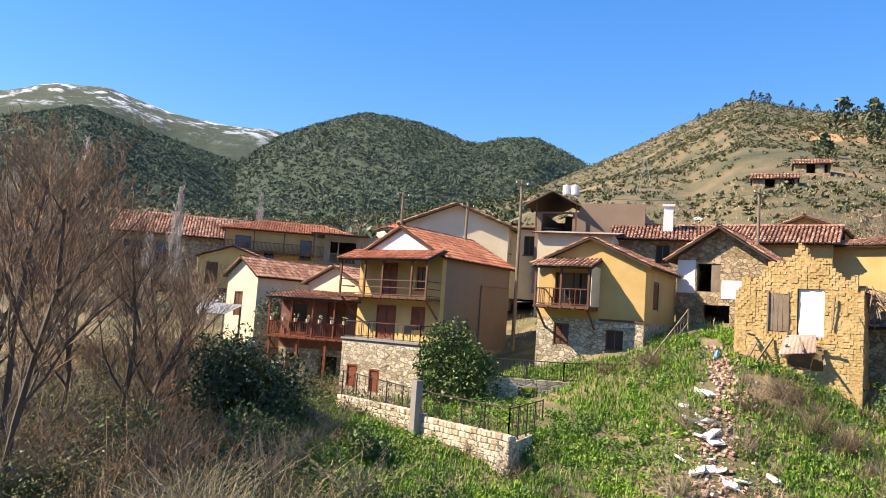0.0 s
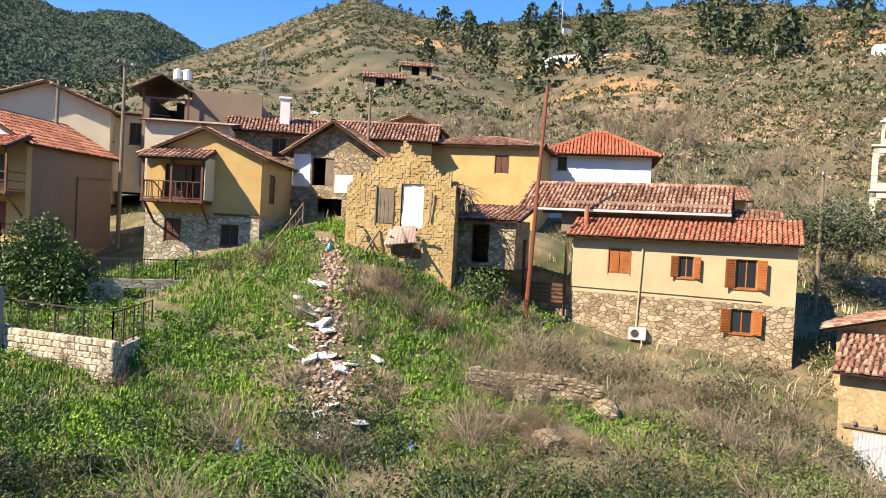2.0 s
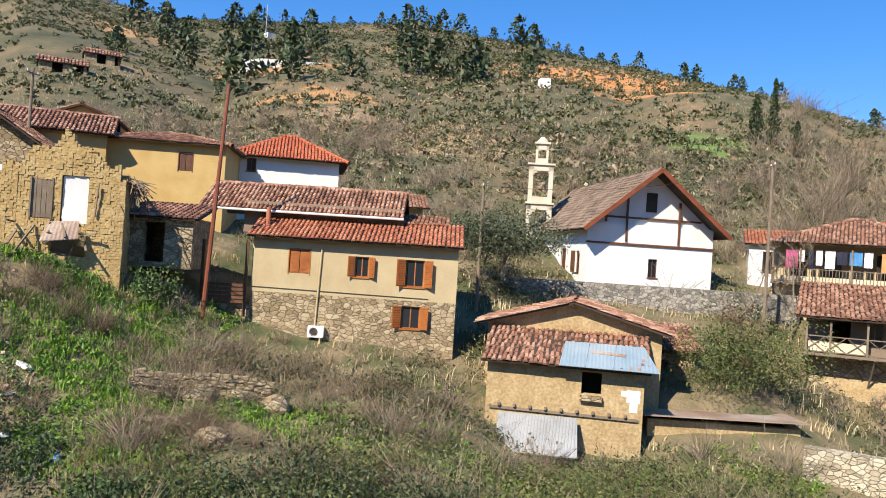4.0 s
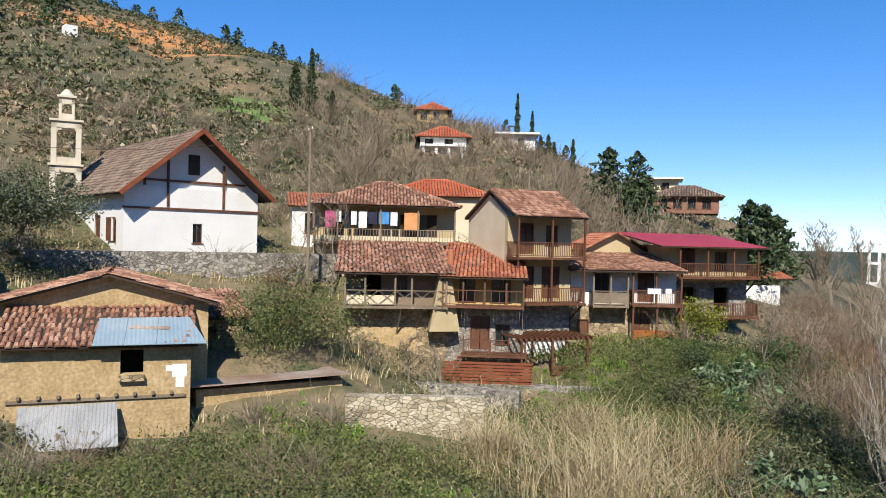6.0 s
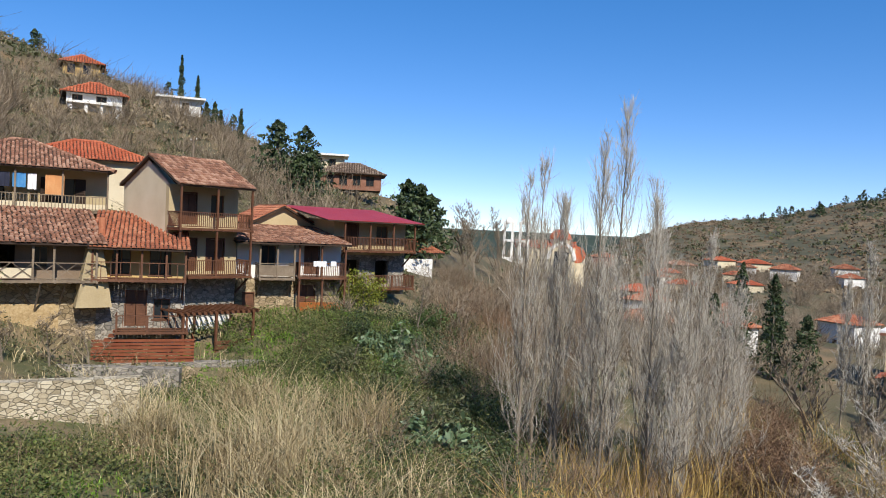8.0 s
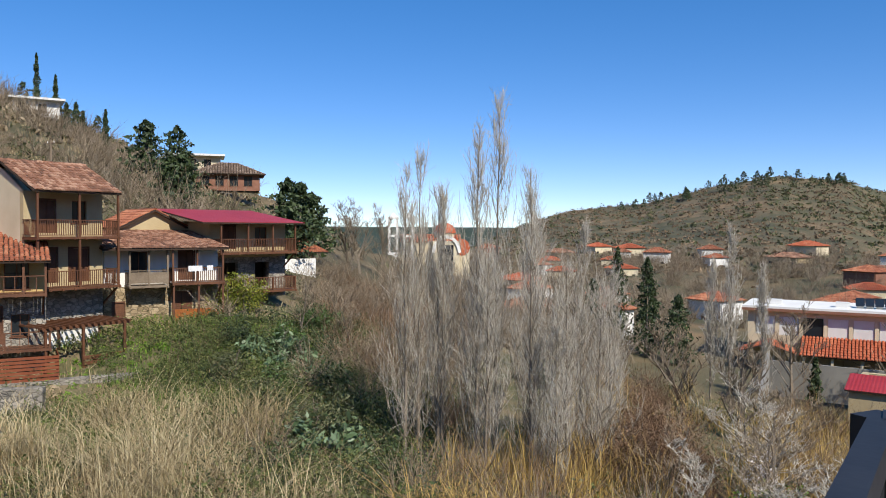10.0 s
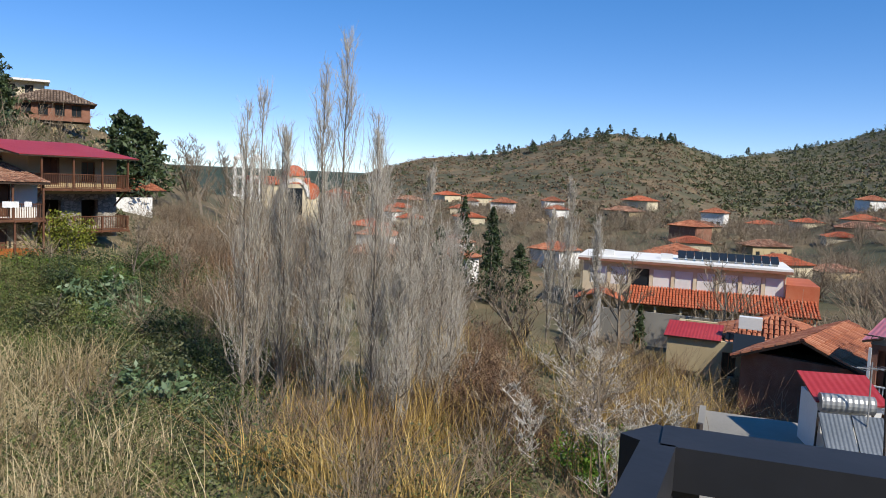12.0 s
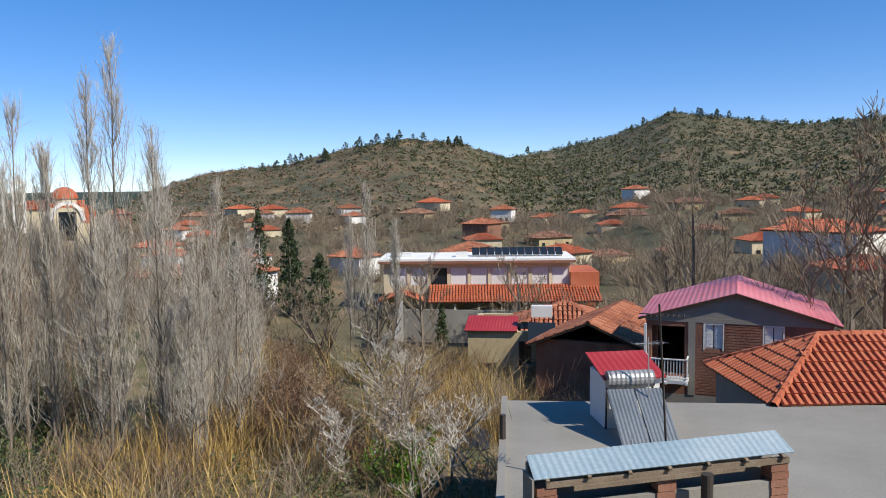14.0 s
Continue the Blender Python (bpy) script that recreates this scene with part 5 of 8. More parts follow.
air_unit(_m @ pose(6.42, 0.9, 3.9, 0, 0, 90), "white air-conditioning unit on the tall house's side wall")


# ---- the upper rows of the village ----
def plain(label, x, y, z, rot, w, d, h, kind, rise, wall_mat, tile_mat, openings=(), over=0.35, gable="", wood=None, fo=None, sheet=False, pitch=0.26):
    t = house(label, x, y, z, rot, w, d, h, wall_mat=wall_mat, openings=openings, gable=gable, rise=rise, wood=wood)
    roof(t, 0, 0, w, d, h, kind, rise, over, tile_mat, fo=fo, sheet=sheet, pitch=pitch)
    return t


def upper_village():
    a = plain("cream gabled house with old tile roof and brown shutter", -15.97, 57.84, 16.6, -41.9, 3.8, 9.0, 5.7, "gable_y", 1.2, CREAM, OLDTILE, [("front", 1.1, 2.0, 2.6, 4.3, "shut"), ("right", 1.5, 2.4, 2.2, 3.6, "dark")], gable="y", wood=WOOD)
    s = thing("lean_to", pose(-17.8, 54.2, 17.6, 0, 0, -30), "grey metal sheet lean-to on wooden posts", "shelter")
    g = Geo()
    slope_slab(g, Vector((0, 0, 1.7)), Vector((1, 0, 0)), Vector((0, 0.93, 0.35)), 3.8, 2.0, 0, 0, 0.03)
    part("roof", g, TIN, s)
    for u in (0.1, 3.6):
        for v, h in ((0.1, 1.72), (1.7, 2.3)):
            part("post", Geo().beam((u, v, -0.8), (u, v, h), 0.1), OLDWOOD, s)
    b = house("red-brown timber house with flowered balcony", -10.58, 51.93, 14.4, -16.0, 6.0, 5.0, 6.4, lower=3.0, low_mat=STONE, wall_mat=BRICK, openings=[("front", 0.8, 1.9, 4.0, 6.0, "dark"), ("front", 3.4, 4.6, 3.9, 6.1, "door"), ("front", 0.6, 1.6, 0.8, 2.6, "void"), ("front", 3.0, 4.3, 0.8, 2.6, "void")], wood=REDWOOD)
    roof(b, 0, -1.4, 6.0, 5.0, 6.3, "shed", 0.7, 0.35, OLDTILE, fo=0.3)
    balcony(b, -0.2, 6.2, 3.8, 1.5, REDWOOD, top=6.2, style="bars", posts=(-0.1, 1.5, 3.0, 4.5, 6.1), spacing=0.16)
    for u in (0, 2.0, 4.0, 6.0):
        part("post", Geo().box(u - 0.08, -1.4, -0.4, u + 0.08, -1.25, 3.8), REDWOOD, b)
    for i in range(7):
        p = thing("flower_pot", b.matrix_world @ pose(0.2 + i * 0.85, -1.6, 4.75), "pale flower pot with a small plant on the balcony rail", "flower pot", "pots on the balcony")
        part("pot", Geo().tube((0, 0, 0), (0, 0, 0.22), 0.1, 0.14, 8), CREAM, p)
        g = Geo()
        for k in range(14):
            q = Vector((rng.uniform(-0.15, 0.15), rng.uniform(-0.15, 0.15), rng.uniform(0.22, 0.45)))
            g.face(q, q + Vector((0.08, 0.02, 0.05)), q + Vector((0.03, 0.07, 0.08)))
        part("plant", g, LEAFGREEN, p)
    c = plain("white gabled house behind the balcony house", -9.6, 56.0, 17.0, -35.0, 5.2, 6.0, 5.0, "gable_y", 1.2, CREAM, OLDTILE, gable="y")
    plain("small ochre house with low gable and brown shutters", -22.6, 71.5, 19.5, 3.7, 6.0, 6.0, 4.9, "gable_y", 1.0, OCHRE, OLDTILE, [("front", 0.7, 1.7, 2.2, 4.2, "shut"), ("front", 3.6, 4.4, 2.7, 4.3, "shut"), ("front", 1.8, 2.7, 0.6, 1.8, "shut")], gable="y", wood=WOOD)
    t = plain("long ochre house with red roof and shaded gallery", -22.4, 78.5, 21.5, 10.0, 13.5, 7.0, 6.4, "hip", 1.2, OCHRE, REDTILE, [("front", 4.0, 5.0, 3.0, 4.2, "dark"), ("front", 1.0, 2.6, 4.4, 5.6, "dark"), ("front", 7.6, 8.8, 3.6, 5.6, "dark")], over=0.5)
    balcony(t, 0, 13.5, 4.0, 1.4, WOOD, top=6.2, style="bars", posts=(0.1, 3.0, 6.0, 9.0, 13.4))
    u = house("grey rendered house with timber-framed terrace", -11.2, 72.0, 20.5, 6.0, 7.5, 6.0, 6.6, wall_mat=CONCRETE, openings=[("front", 0.6, 3.0, 4.0, 6.0, "void")])
    roof(u, -1.0, -1.5, 4.0, 6.0, 6.6, "shed", 0.3, 0.2, RUSTTIN, sheet=True)
    balcony(u, -0.8, 3.6, 3.8, 1.6, OLDWOOD, top=6.4, style="bars", posts=(-0.7, 1.4, 3.5))
    plain("broad building with faded brown roof", -37.5, 87.3, 21.8, 15.0, 15.0, 10.0, 6.0, "gable_x", 2.6, BROWNSTONE, OLDTILE, [("front", 1.0, 3.0, 2.6, 4.8, "dark"), ("front", 4.5, 6.5, 2.6, 4.8, "dark"), ("front", 9.5, 12.5, 0.6, 4.0, "void")], over=0.6, pitch=0.34)
    plain("cream house with stepped old tile roofs", -3.15, 61.9, 21.0, -12.0, 8.4, 7.0, 6.6, "gable_y", 1.6, CREAM, OLDTILE, [("right", 1.5, 2.4, 4.6, 5.8, "dark")], gable="y", over=0.6)
    plain("cream house with flat parapet and tiled eaves", 3.2, 63.5, 22.0, -14.0, 6.0, 6.0, 5.8, "shed", 0.7, CREAM, OLDTILE, [("front", 3.5, 4.4, 3.6, 5.2, "dark")])
    k = house("dark brown rendered house with sloping roof terrace", 7.3, 61.5, 22.5, -21.0, 8.6, 7.0, 6.6, wall_mat=GREYBROWN, openings=[("front", 0.5, 3.0, 5.0, 6.5, "void")])
    roof(k, -0.4, -0.6, 3.4, 7.0, 7.2, "gable_y", 1.0, 0.3, RUSTTIN, sheet=True)
    for v in (0.1, 3.3):
        part("post", Geo().box(v, -0.5, 5.0, v + 0.12, -0.38, 7.2), WOOD, k)
    part("parapet", Geo().box(3.5, 0.0, 6.6, 8.6, 0.3, 7.3), GREYBROWN, k)
    for q in (2.2, 2.9):
        w = thing("water_tank", k.matrix_world @ pose(q, 1.0, 8.15), "white plastic water tank on the roof", "water tank", "roof tanks")
        part("drum", Geo().tube((0, 0, 0), (0, 0, 0.75), 0.33, 0.33, 12), PLASTIC, w)
        part("cap", Geo().tube((0, 0, 0.75), (0, 0, 0.83), 0.2, 0.15, 10), PLASTIC, w)
    plain("cream outbuilding with single-pitch roof", 6.6, 53.6, 20.5, -18.0, 5.2, 5.0, 6.0, "shed", 0.7, CREAM, RUSTTIN, sheet=True)
    t = plain("low house under broad old tiles with white chimney", 12.6, 56.5, 22.0, -18.0, 8.5, 7.0, 4.9, "gable_x", 1.4, BROWNSTONE, OLDTILE, [("front", 3.0, 4.0, 3.0, 4.4, "dark")], over=0.5)
    c = Geo().box(3.4, 1.6, 5.6, 4.1, 2.3, 7.5)
    c.box(3.3, 1.5, 7.5, 4.2, 2.4, 7.65)
    part("chimney", c, WHITE, t, "whitewashed chimney with slab cap")
    plain("house under long old tile roof", 19.2, 53.0, 21.5, -30.0, 7.0, 7.0, 5.2, "gable_x", 1.5, OCHRE, OLDTILE, over=0.5)
    plain("ochre house with tiled hip roof", 25.2, 50.9, 20.0, -44.0, 8.6, 7.0, 6.6, "hip", 0.9, OCHRE, OLDTILE, [("front", 5.5, 6.4, 4.6, 5.8, "shut")], over=0.5)
    plain("small cream house with tiled roof", 24.0, 56.0, 22.0, -35.0, 4.6, 5.0, 6.2, "gable_y", 0.9, OCHRE, OLDTILE, gable="y")
    plain("white house with bright orange hipped roof", 35.3, 49.4, 20.5, -39.4, 7.8, 7.0, 6.5, "hip", 1.9, WHITE, NEWTILE, [("front", 0.8, 1.5, 5.0, 6.0, "dark")], over=0.7)
    plain("tiled lean-to roofs between the houses", 41.0, 42.5, 19.0, -45.0, 5.5, 5.0, 4.6, "shed", 1.2, OCHRE, OLDTILE, over=0.5)
    plain("low house with fallen tiles by the ruin", 20.2, 36.6, 18.4, -45.0, 3.4, 4.0, 2.6, "shed", 0.8, BROWNSTONE, OLDTILE, [("front", 1.0, 2.0, 0.3, 2.3, "void")], over=0.3)
    plain("white house with orange tiles behind the church", 61.5, 19.5, 17.5, -70.0, 4.0, 5.0, 5.0, "shed", 1.2, WHITE, REDTILE, [("front", 1.0, 2.2, 2.8, 4.4, "dark")])
    plain("orange-roofed house above the laundry house", 70.0, 14.0, 19.5, -80.0, 10.0, 8.0, 4.6, "hip", 1.6, CREAM, NEWTILE, over=0.5)


upper_village()


def pole(x, y, z, x2, y2, z2, label="weathered wooden utility pole", arm=True):
    t = thing("utility_pole", Matrix.Translation((x, y, z)), label, "utility pole", "utility poles")
    d = Vector((x2 - x, y2 - y, z2 - z))
    part("shaft", Geo().tube((0, 0, -1.0), d, 0.13, 0.09, 8), OLDWOOD if arm else REDWOOD, t)
    if arm:
        part("crossarm", Geo().beam(d - Vector((0.5, 0.3, 0.3)), d - Vector((-0.5, -0.3, 0.3)), 0.07), OLDWOOD, t)
        for k in (-0.4, 0.4):
            part("insulator", Geo().tube(d + Vector((k, k * 0.6, -0.27)), d + Vector((k, k * 0.6, -0.12)), 0.04, 0.03, 6), PLASTIC, t)


pole(22.87, 33.33, 16.5, 24.2, 34.3, 28.2, "rust-brown leaning metal pole", False)
for q in ((4.9, 49.8, 18.5, 4.9, 49.8, 29.4), (51.5, 15.0, 13.0, 51.5, 15.0, 27.3), (39.8, 29.0, 15.0, 39.8, 29.0, 24.8), (20.1, 48.8, 21.0, 20.1, 48.8, 29.7), (-3.4, 59.9, 20.5, -3.4, 59.9, 29.7), (1.4, 52.0, 19.0, 1.5, 52.0, 28.0), (72.0, 1.0, 19.0, 72.0, 1.0, 26.5)):
    pole(*q)


def cable(p, q, sag, name="overhead_cable"):
    g = Geo()
    p, q = Vector(p), Vector(q)
    n = 12
    P = [p + (q - p) * (i / n) - Vector((0, 0, sag * 4 * (i / n) * (1 - i / n))) for i in range(n + 1)]
    for a, b in zip(P, P[1:]):
        g.tube(a, b, 0.012, 0.012, 4, False)
    solid(name, g, IRON, Matrix(), "thin black overhead cable between poles", "cable", "overhead cables")


cable((51.5, 15.0, 27.0), (39.8, 29.0, 24.6), 0.8)
cable((4.9, 49.8, 29.1), (-3.4, 59.9, 29.5), 0.5)
cable((4.9, 49.8, 29.0), (20.1, 48.8, 29.4), 0.7)
cable((20.1, 48.8, 29.4), (24.2, 34.3, 27.9), 0.7)

# garden walls and railings before the tall house
for label, x, y, z, rot, L, h in (("pale rubble garden wall above the slope", -4.9, 40.7, 14.2, -47.4, 6.5, 1.35), ("pale rubble garden wall above the slope", -0.5, 35.9, 13.2, -50.0, 5.7, 2.2), ("pale rubble wall returning to the house", 3.15, 31.5, 13.4, 65.7, 5.6, 1.7)):
    solid("garden_wall", Geo().wall(L, -0.8, h, 0.45), STONE, pose(x, y, z, 0, 0, rot), label, "wall", "garden walls")
solid("yard_wall", Geo().wall(8.0, -0.6, 1.6, 0.45, [(1.6, 2.6, -0.2, 1.2)]), STONE, pose(2.7, 39.6, 15.6, 0, 0, -4), "pale rubble yard wall below the railing", "wall")
fence("rusty iron railing above the yard wall", [(2.8, 39.9, 17.2), (6.6, 39.6, 17.2), (10.6, 39.3, 17.4)], 0.95, 0.14)
fence("wire fence on thin posts along the garden wall", [(-4.8, 41.0, 15.6), (-0.6, 36.2, 15.3), (3.2, 32.0, 15.2), (5.2, 36.6, 15.2)], 1.3, 0.5, IRON, 1.4)
solid("concrete_post", Geo().box(-0.18, -0.18, -0.6, 0.18, 0.18, 2.2), CONCRETE, pose(-0.75, 35.75, 14.9, 0, 0, -50), "grey concrete corner post of the garden wall", "post")
solid("retaining_wall", Geo().wall(6.2, -2.5, 1.7, 0.6), STONE, pose(35.7, 8.2, 11.2, 0, 0, -81.5), "pale rubble retaining wall above the reeds", "wall")
FOOT.append((pose(33.0, 6.6, 11.2, 0, 0, -81.5).inverted(), 4.6, 4.0))
solid("retaining_wall", Geo().wall(9.0, -2.2, 1.3, 0.7), GREYSTONE, pose(45.2, 9.6, 10.6, 0, 0, -100), "grey rubble retaining wall below the deck", "wall")
fence("brown wooden stair rail beside the slope", [(10.3, 38.0, 17.6), (13.4, 41.3, 20.6)], 0.8, 0.4, OLDWOOD)


# ---- houses on the hill ----
def villa(label, x, y, z, rot, w, d, floors, mat, tile, arches=False):
    h = 2.9 * floors
    z = max(z, gz(x, y) - 0.5)
    op = []
    for f in range(floors):
        n = int(w / 2.4)
        for i in range(n):
            u = 0.7 + i * (w - 1.0) / n
            op.append(("front", u, u + 1.3, f * 2.9 + 0.7, f * 2.9 + 2.3, "dark"))
    t = house(label, x, y, z, rot, w, d, h, name="villa", wall_mat=mat, openings=op, group="hillside villas", category="villa", thick=0.3)
    if tile is None:
        part("roof", Geo().box(-0.8, -1.2, h, w + 0.8, d + 0.4, h + 0.35), WHITE, t, "flat white roof slab")
    else:
        roof(t, 0, 0, w, d, h, "hip", 1.6, 0.8, tile, pitch=0.4)
    for f in range(1, floors):
        balcony(t, 0, w, f * 2.9, 1.8, mat, top=f * 2.9 + 2.8, style="rails", braces=False, posts=(0.15, w / 3, 2 * w / 3, w - 0.15))
    return t


villa("white two-storey villa with orange roof and terraces", 117.2, 18.4, 31.4, -82, 7.0, 6, 1, WHITE, NEWTILE)
villa("ochre villa with red hipped roof on the hill", 150.7, 24.6, 42.4, -82, 6.0, 6, 1, OCHRE, NEWTILE)
villa("modern flat-roofed pale villa", 150.5, -16.2, 29.6, -98, 9.0, 7, 1, CREAM, None)
villa("modern brick and white villa with grey roof", 126.4, -17.6, 25.2, -100, 9.6, 7, 1, BRICK, BROWNTILE)
villa("low white villa along the ridge", 150.0, 8.5, 36.0, -85, 7, 5, 1, WHITE, None)
_t = thing("villa_terrace", pose(115.6, 17.8, gz(115.6, 15.0) - 0.6, 0, 0, -82), "white arched terrace in front of the villa", "terrace")
for _k in range(4):
    part("pillar", Geo().box(_k * 1.9, 0, 0, _k * 1.9 + 0.4, 0.4, 2.0), WHITE, _t)
part("slab", Geo().box(-0.3, -0.3, 2.0, 6.4, 1.6, 2.3), WHITE, _t)
part("back_wall", Geo().box(-0.2, 1.4, 0, 6.3, 1.6, 2.0), WHITE, _t)
for x, y, z, w in ((51.0, 127.0, 44.0, 7.0), (64.0, 140.0, 50.0, 6.0)):
    plain("stone farmhouse with tiled roof on the far slope", x, y, gz(x, y) - 0.4, -23, w, 5, 2.6, "gable_x", 1.2, BROWNSTONE, OLDTILE, [("front", 2, 3.5, 0.8, 2.6, "void"), ("front", 5, 6.5, 0.8, 2.6, "void")], pitch=0.5)
solid("terrace_wall", Geo().wall(22, -2.0, 2.2, 0.6), WHITE, pose(113.0, 164.0, 64.6, 0, -5, -25.6), "long white terrace wall high on the hill", "wall")
solid("chapel", Geo().box(0, 0, 0, 2, 2, 2.4), WHITE, pose(125.8, 82.3, gz(125.8, 82.3) - 0.4, 0, 0, -40), "tiny white chapel on the slope", "chapel")
solid("white_shed", Geo().box(0, 0, 0, 5.5, 2, 1.2), WHITE, pose(42, 128, gz(42, 128) - 0.2, 0, -14, -20), "low white wall down the far slope", "wall")
m_ = thing("pylon", pose(40.5, 156.2, gz(40.5, 156.2)), "grey lattice power pylon on the far slope", "pylon")
for a_ in (-1, 1):
    for b_ in (-1, 1):
        part("leg", Geo().beam((a_ * 1.4, b_ * 1.4, 0), (a_ * 0.2, b_ * 0.2, 8), 0.09), CONCRETE, m_)
for z_ in (5.0, 6.3, 7.5):
    part("crossarm", Geo().beam((-1.4, 0, z_), (1.4, 0, z_), 0.09), CONCRETE, m_)
m_ = thing("radio_mast", pose(150, 205, gz(150, 205)), "thin grey radio mast on the ridge", "mast")
part("mast", Geo().tube((0, 0, 0), (0, 0, 11), 0.25, 0.1, 6), TIN, m_)
part("hut", Geo().box(1, 0, 0, 4, 2.5, 2.4), WHITE, m_)


# ---- the west bank ----
def west_bank():
    # school
    t = thing("school", pose(67.7, -71.3, 3.2, 0, 0, -144.0), "long pale two-storey school with orange tiled verandas", "school")
    FOOT.append((t.matrix_world.inverted(), 30, 12))
    holes = [(0.8 + i * 2.5, 2.9 + i * 2.5, 4.4, 6.6) for i in range(9)]
    part("wall", Geo().wall(23, 3.4, 7.4, 0.3, holes), CREAM, t)
    part("wall", Geo().wall(24, -1.0, 3.4, 0.3, [(1 + i * 3.0, 3 + i * 3.0, 0.3, 2.4) for i in range(7)]), BUFF, t)
    part("body", Geo().box(0.3, 0.9, -1, 22.7, 9, 7.3), CREAM, t)
    for i, h in enumerate(holes):
        part("louvre", Geo().box(h[0] + 0.05, 0.12, h[2] + 0.05, h[1] - 0.05, 0.2, h[3] - 0.05), PLASTIC if i != 2 else GLASS, t)
    part("roof_slab", Geo().box(-0.6, -0.7, 7.4, 23.6, 9.2, 7.75), WHITE, t)
    part("fascia", Geo().box(-0.6, -0.76, 7.2, 23.6, -0.7, 7.5), BRICK, t)
    v = thing("veranda", t.matrix_world @ pose(6.0, -4.0, 0), "orange tiled veranda roof of the school", "veranda")
    roof(v, 0, 0, 20, 3.9, 3.0, "shed", 1.35, 0.3, NEWTILE, pitch=0.35)
    for i in range(8):
        part("column", Geo().box(i * 2.8, 0, -1.5, i * 2.8 + 0.25, 0.25, 3.0), CREAM, v)
    roof(t, 0, -3.5, 5.0, 0.0, 3.0, "gable_y", 0.9, 0.3, NEWTILE, pitch=0.35)
    part("end_block", Geo().box(23.0, -0.5, -1, 26.5, 8, 6.0), NEWTILE, t, "orange end block")
    for i in range(12):
        p = part("solar_panel", Geo().box(0, 0, 0, 0.9, 1.8, 0.05), GLASS, t, "dark tilted solar panel", pose(11 + i * 0.95, 2.0, 8.0, 25))
        part("stand", Geo().box(0.1, 0.05, -0.3, 0.8, 0.1, 0.0), TIN, p)
    for u in (2.0, 9.0):
        solid("roof_unit", Geo().box(0, 0, 0, 1.4, 1.0, 0.6), PLASTIC, t.matrix_world @ pose(u, 2, 7.75), "white unit on the school roof", "roof unit", "roof units")
    # white court wall before the school
    solid("court_wall", Geo().wall(18, -1.5, 2.0, 0.25), CONCRETE, pose(57.5, -62.0, 4.8, 0, 0, -150), "pale concrete court wall", "wall")
    solid("court_wall", Geo().wall(22, -1.5, 2.2, 0.25), CONCRETE, pose(38.6, -41.0, 6.4, 0, 0, -50), "pale concrete court wall", "wall", "court walls")
    # brick house under the pink roof: gable towards the river
    h = house("brick house with faded pink sheet roof and glazed balcony", 17.5, -34.6, 7.6, -162.7, 7.7, 7.0, 6.15, lower=2.6, low_mat=CONCRETE, wall_mat=BRICK, openings=[("front", 2.55, 3.3, 4.75, 5.85, "shut"), ("front", 5.0, 5.75, 4.75, 5.85, "shut"), ("front", 0.25, 1.7, 3.5, 5.7, "void"), ("left", 5.4, 6.8, 3.5, 5.7, "void")], gable="y", rise=1.15, wood=PLASTIC, gable_mat=CONCRETE)
    roof(h, 0, -0.05, 7.7, 7.0, 6.15, "gable_y", 1.15, 0.35, PINK, sheet=True, fo=0.15, label="faded pink metal sheets")
    part("gable_render", Geo().hexa([Vector(q) for q in ((0.1, -0.02, 6.1), (7.6, -0.02, 6.1), (7.6, 0, 6.1), (0.1, 0, 6.1), (3.7, -0.02, 7.2), (4.0, -0.02, 7.2), (4.0, 0, 7.2), (3.7, 0, 7.2))]), CONCRETE, h)
    part("ring_beam", Geo().box(-0.02, -0.03, 5.92, 7.72, 0.0, 6.12), CONCRETE, h)
    part("corner_column", Geo().box(1.85, -0.03, 2.6, 2.15, 0.0, 5.92), CONCRETE, h)
    for k in range(26):
        part("brick_course", Geo().box(2.15, -0.012, 2.68 + k * 0.125, 7.7, 0.0, 2.76 + k * 0.125), BRICK, h) if not 16 <= k <= 25 else [part("brick_course", Geo().box(p, -0.012, 2.68 + k * 0.125, q, 0.0, 2.76 + k * 0.125), BRICK, h) for p, q in ((2.15, 2.45), (3.4, 4.9), (5.85, 7.7))]
    balcony(h, 0.0, 1.9, 3.4, 0.9, PLASTIC, style="bars", braces=False, top=5.9, posts=(0.06,))
    part("side_gallery", Geo().box(7.72, 0.4, 4.9, 9.4, 3.0, 5.1), OLDWOOD, h, "open side gallery under the eave")
    for u in (8.2, 9.3):
        part("post", Geo().box(u, 0.4, 0.0, u + 0.12, 0.52, 5.5), OLDWOOD, h)
    # tiled hip roof beyond the flat roof
    r = house("single-storey house with red ribbed tile roof", 10.05, -28.2, 8.0, -140.0, 11.0, 5.4, 4.5, wall_mat=CONCRETE)
    roof(r, 0, 0, 11.0, 5.4, 4.55, "hip", 1.55, 0.35, NEWTILE, pitch=0.26, wild=0.005, label="orange-red ribbed clay tiles")
    c = Geo().box(6.6, 3.2, 5.4, 7.1, 3.7, 6.6)
    c.box(6.5, 3.1, 6.6, 7.2, 3.8, 6.7)
    part("chimney", c, BRICK, r, "small brick chimney")
    # flat concrete roof
    f = thing("flat_roof_building", pose(17.5, -23.3, 8.0, 0, 0, -147.0), "flat-roofed building with bare grey concrete roof", "building")
    FOOT.append((f.matrix_world.inverted(), 26, 10))
    M = f.matrix_world
    part("body", Geo().box(0.0, -8.6, -2, 24, -0.3, 4.1), CONCRETE, f)
    part("roof_slab", Geo().box(-0.3, -8.9, 4.1, 24, 0.0, 4.35), CONCRETE, f, "grey cement roof slab")
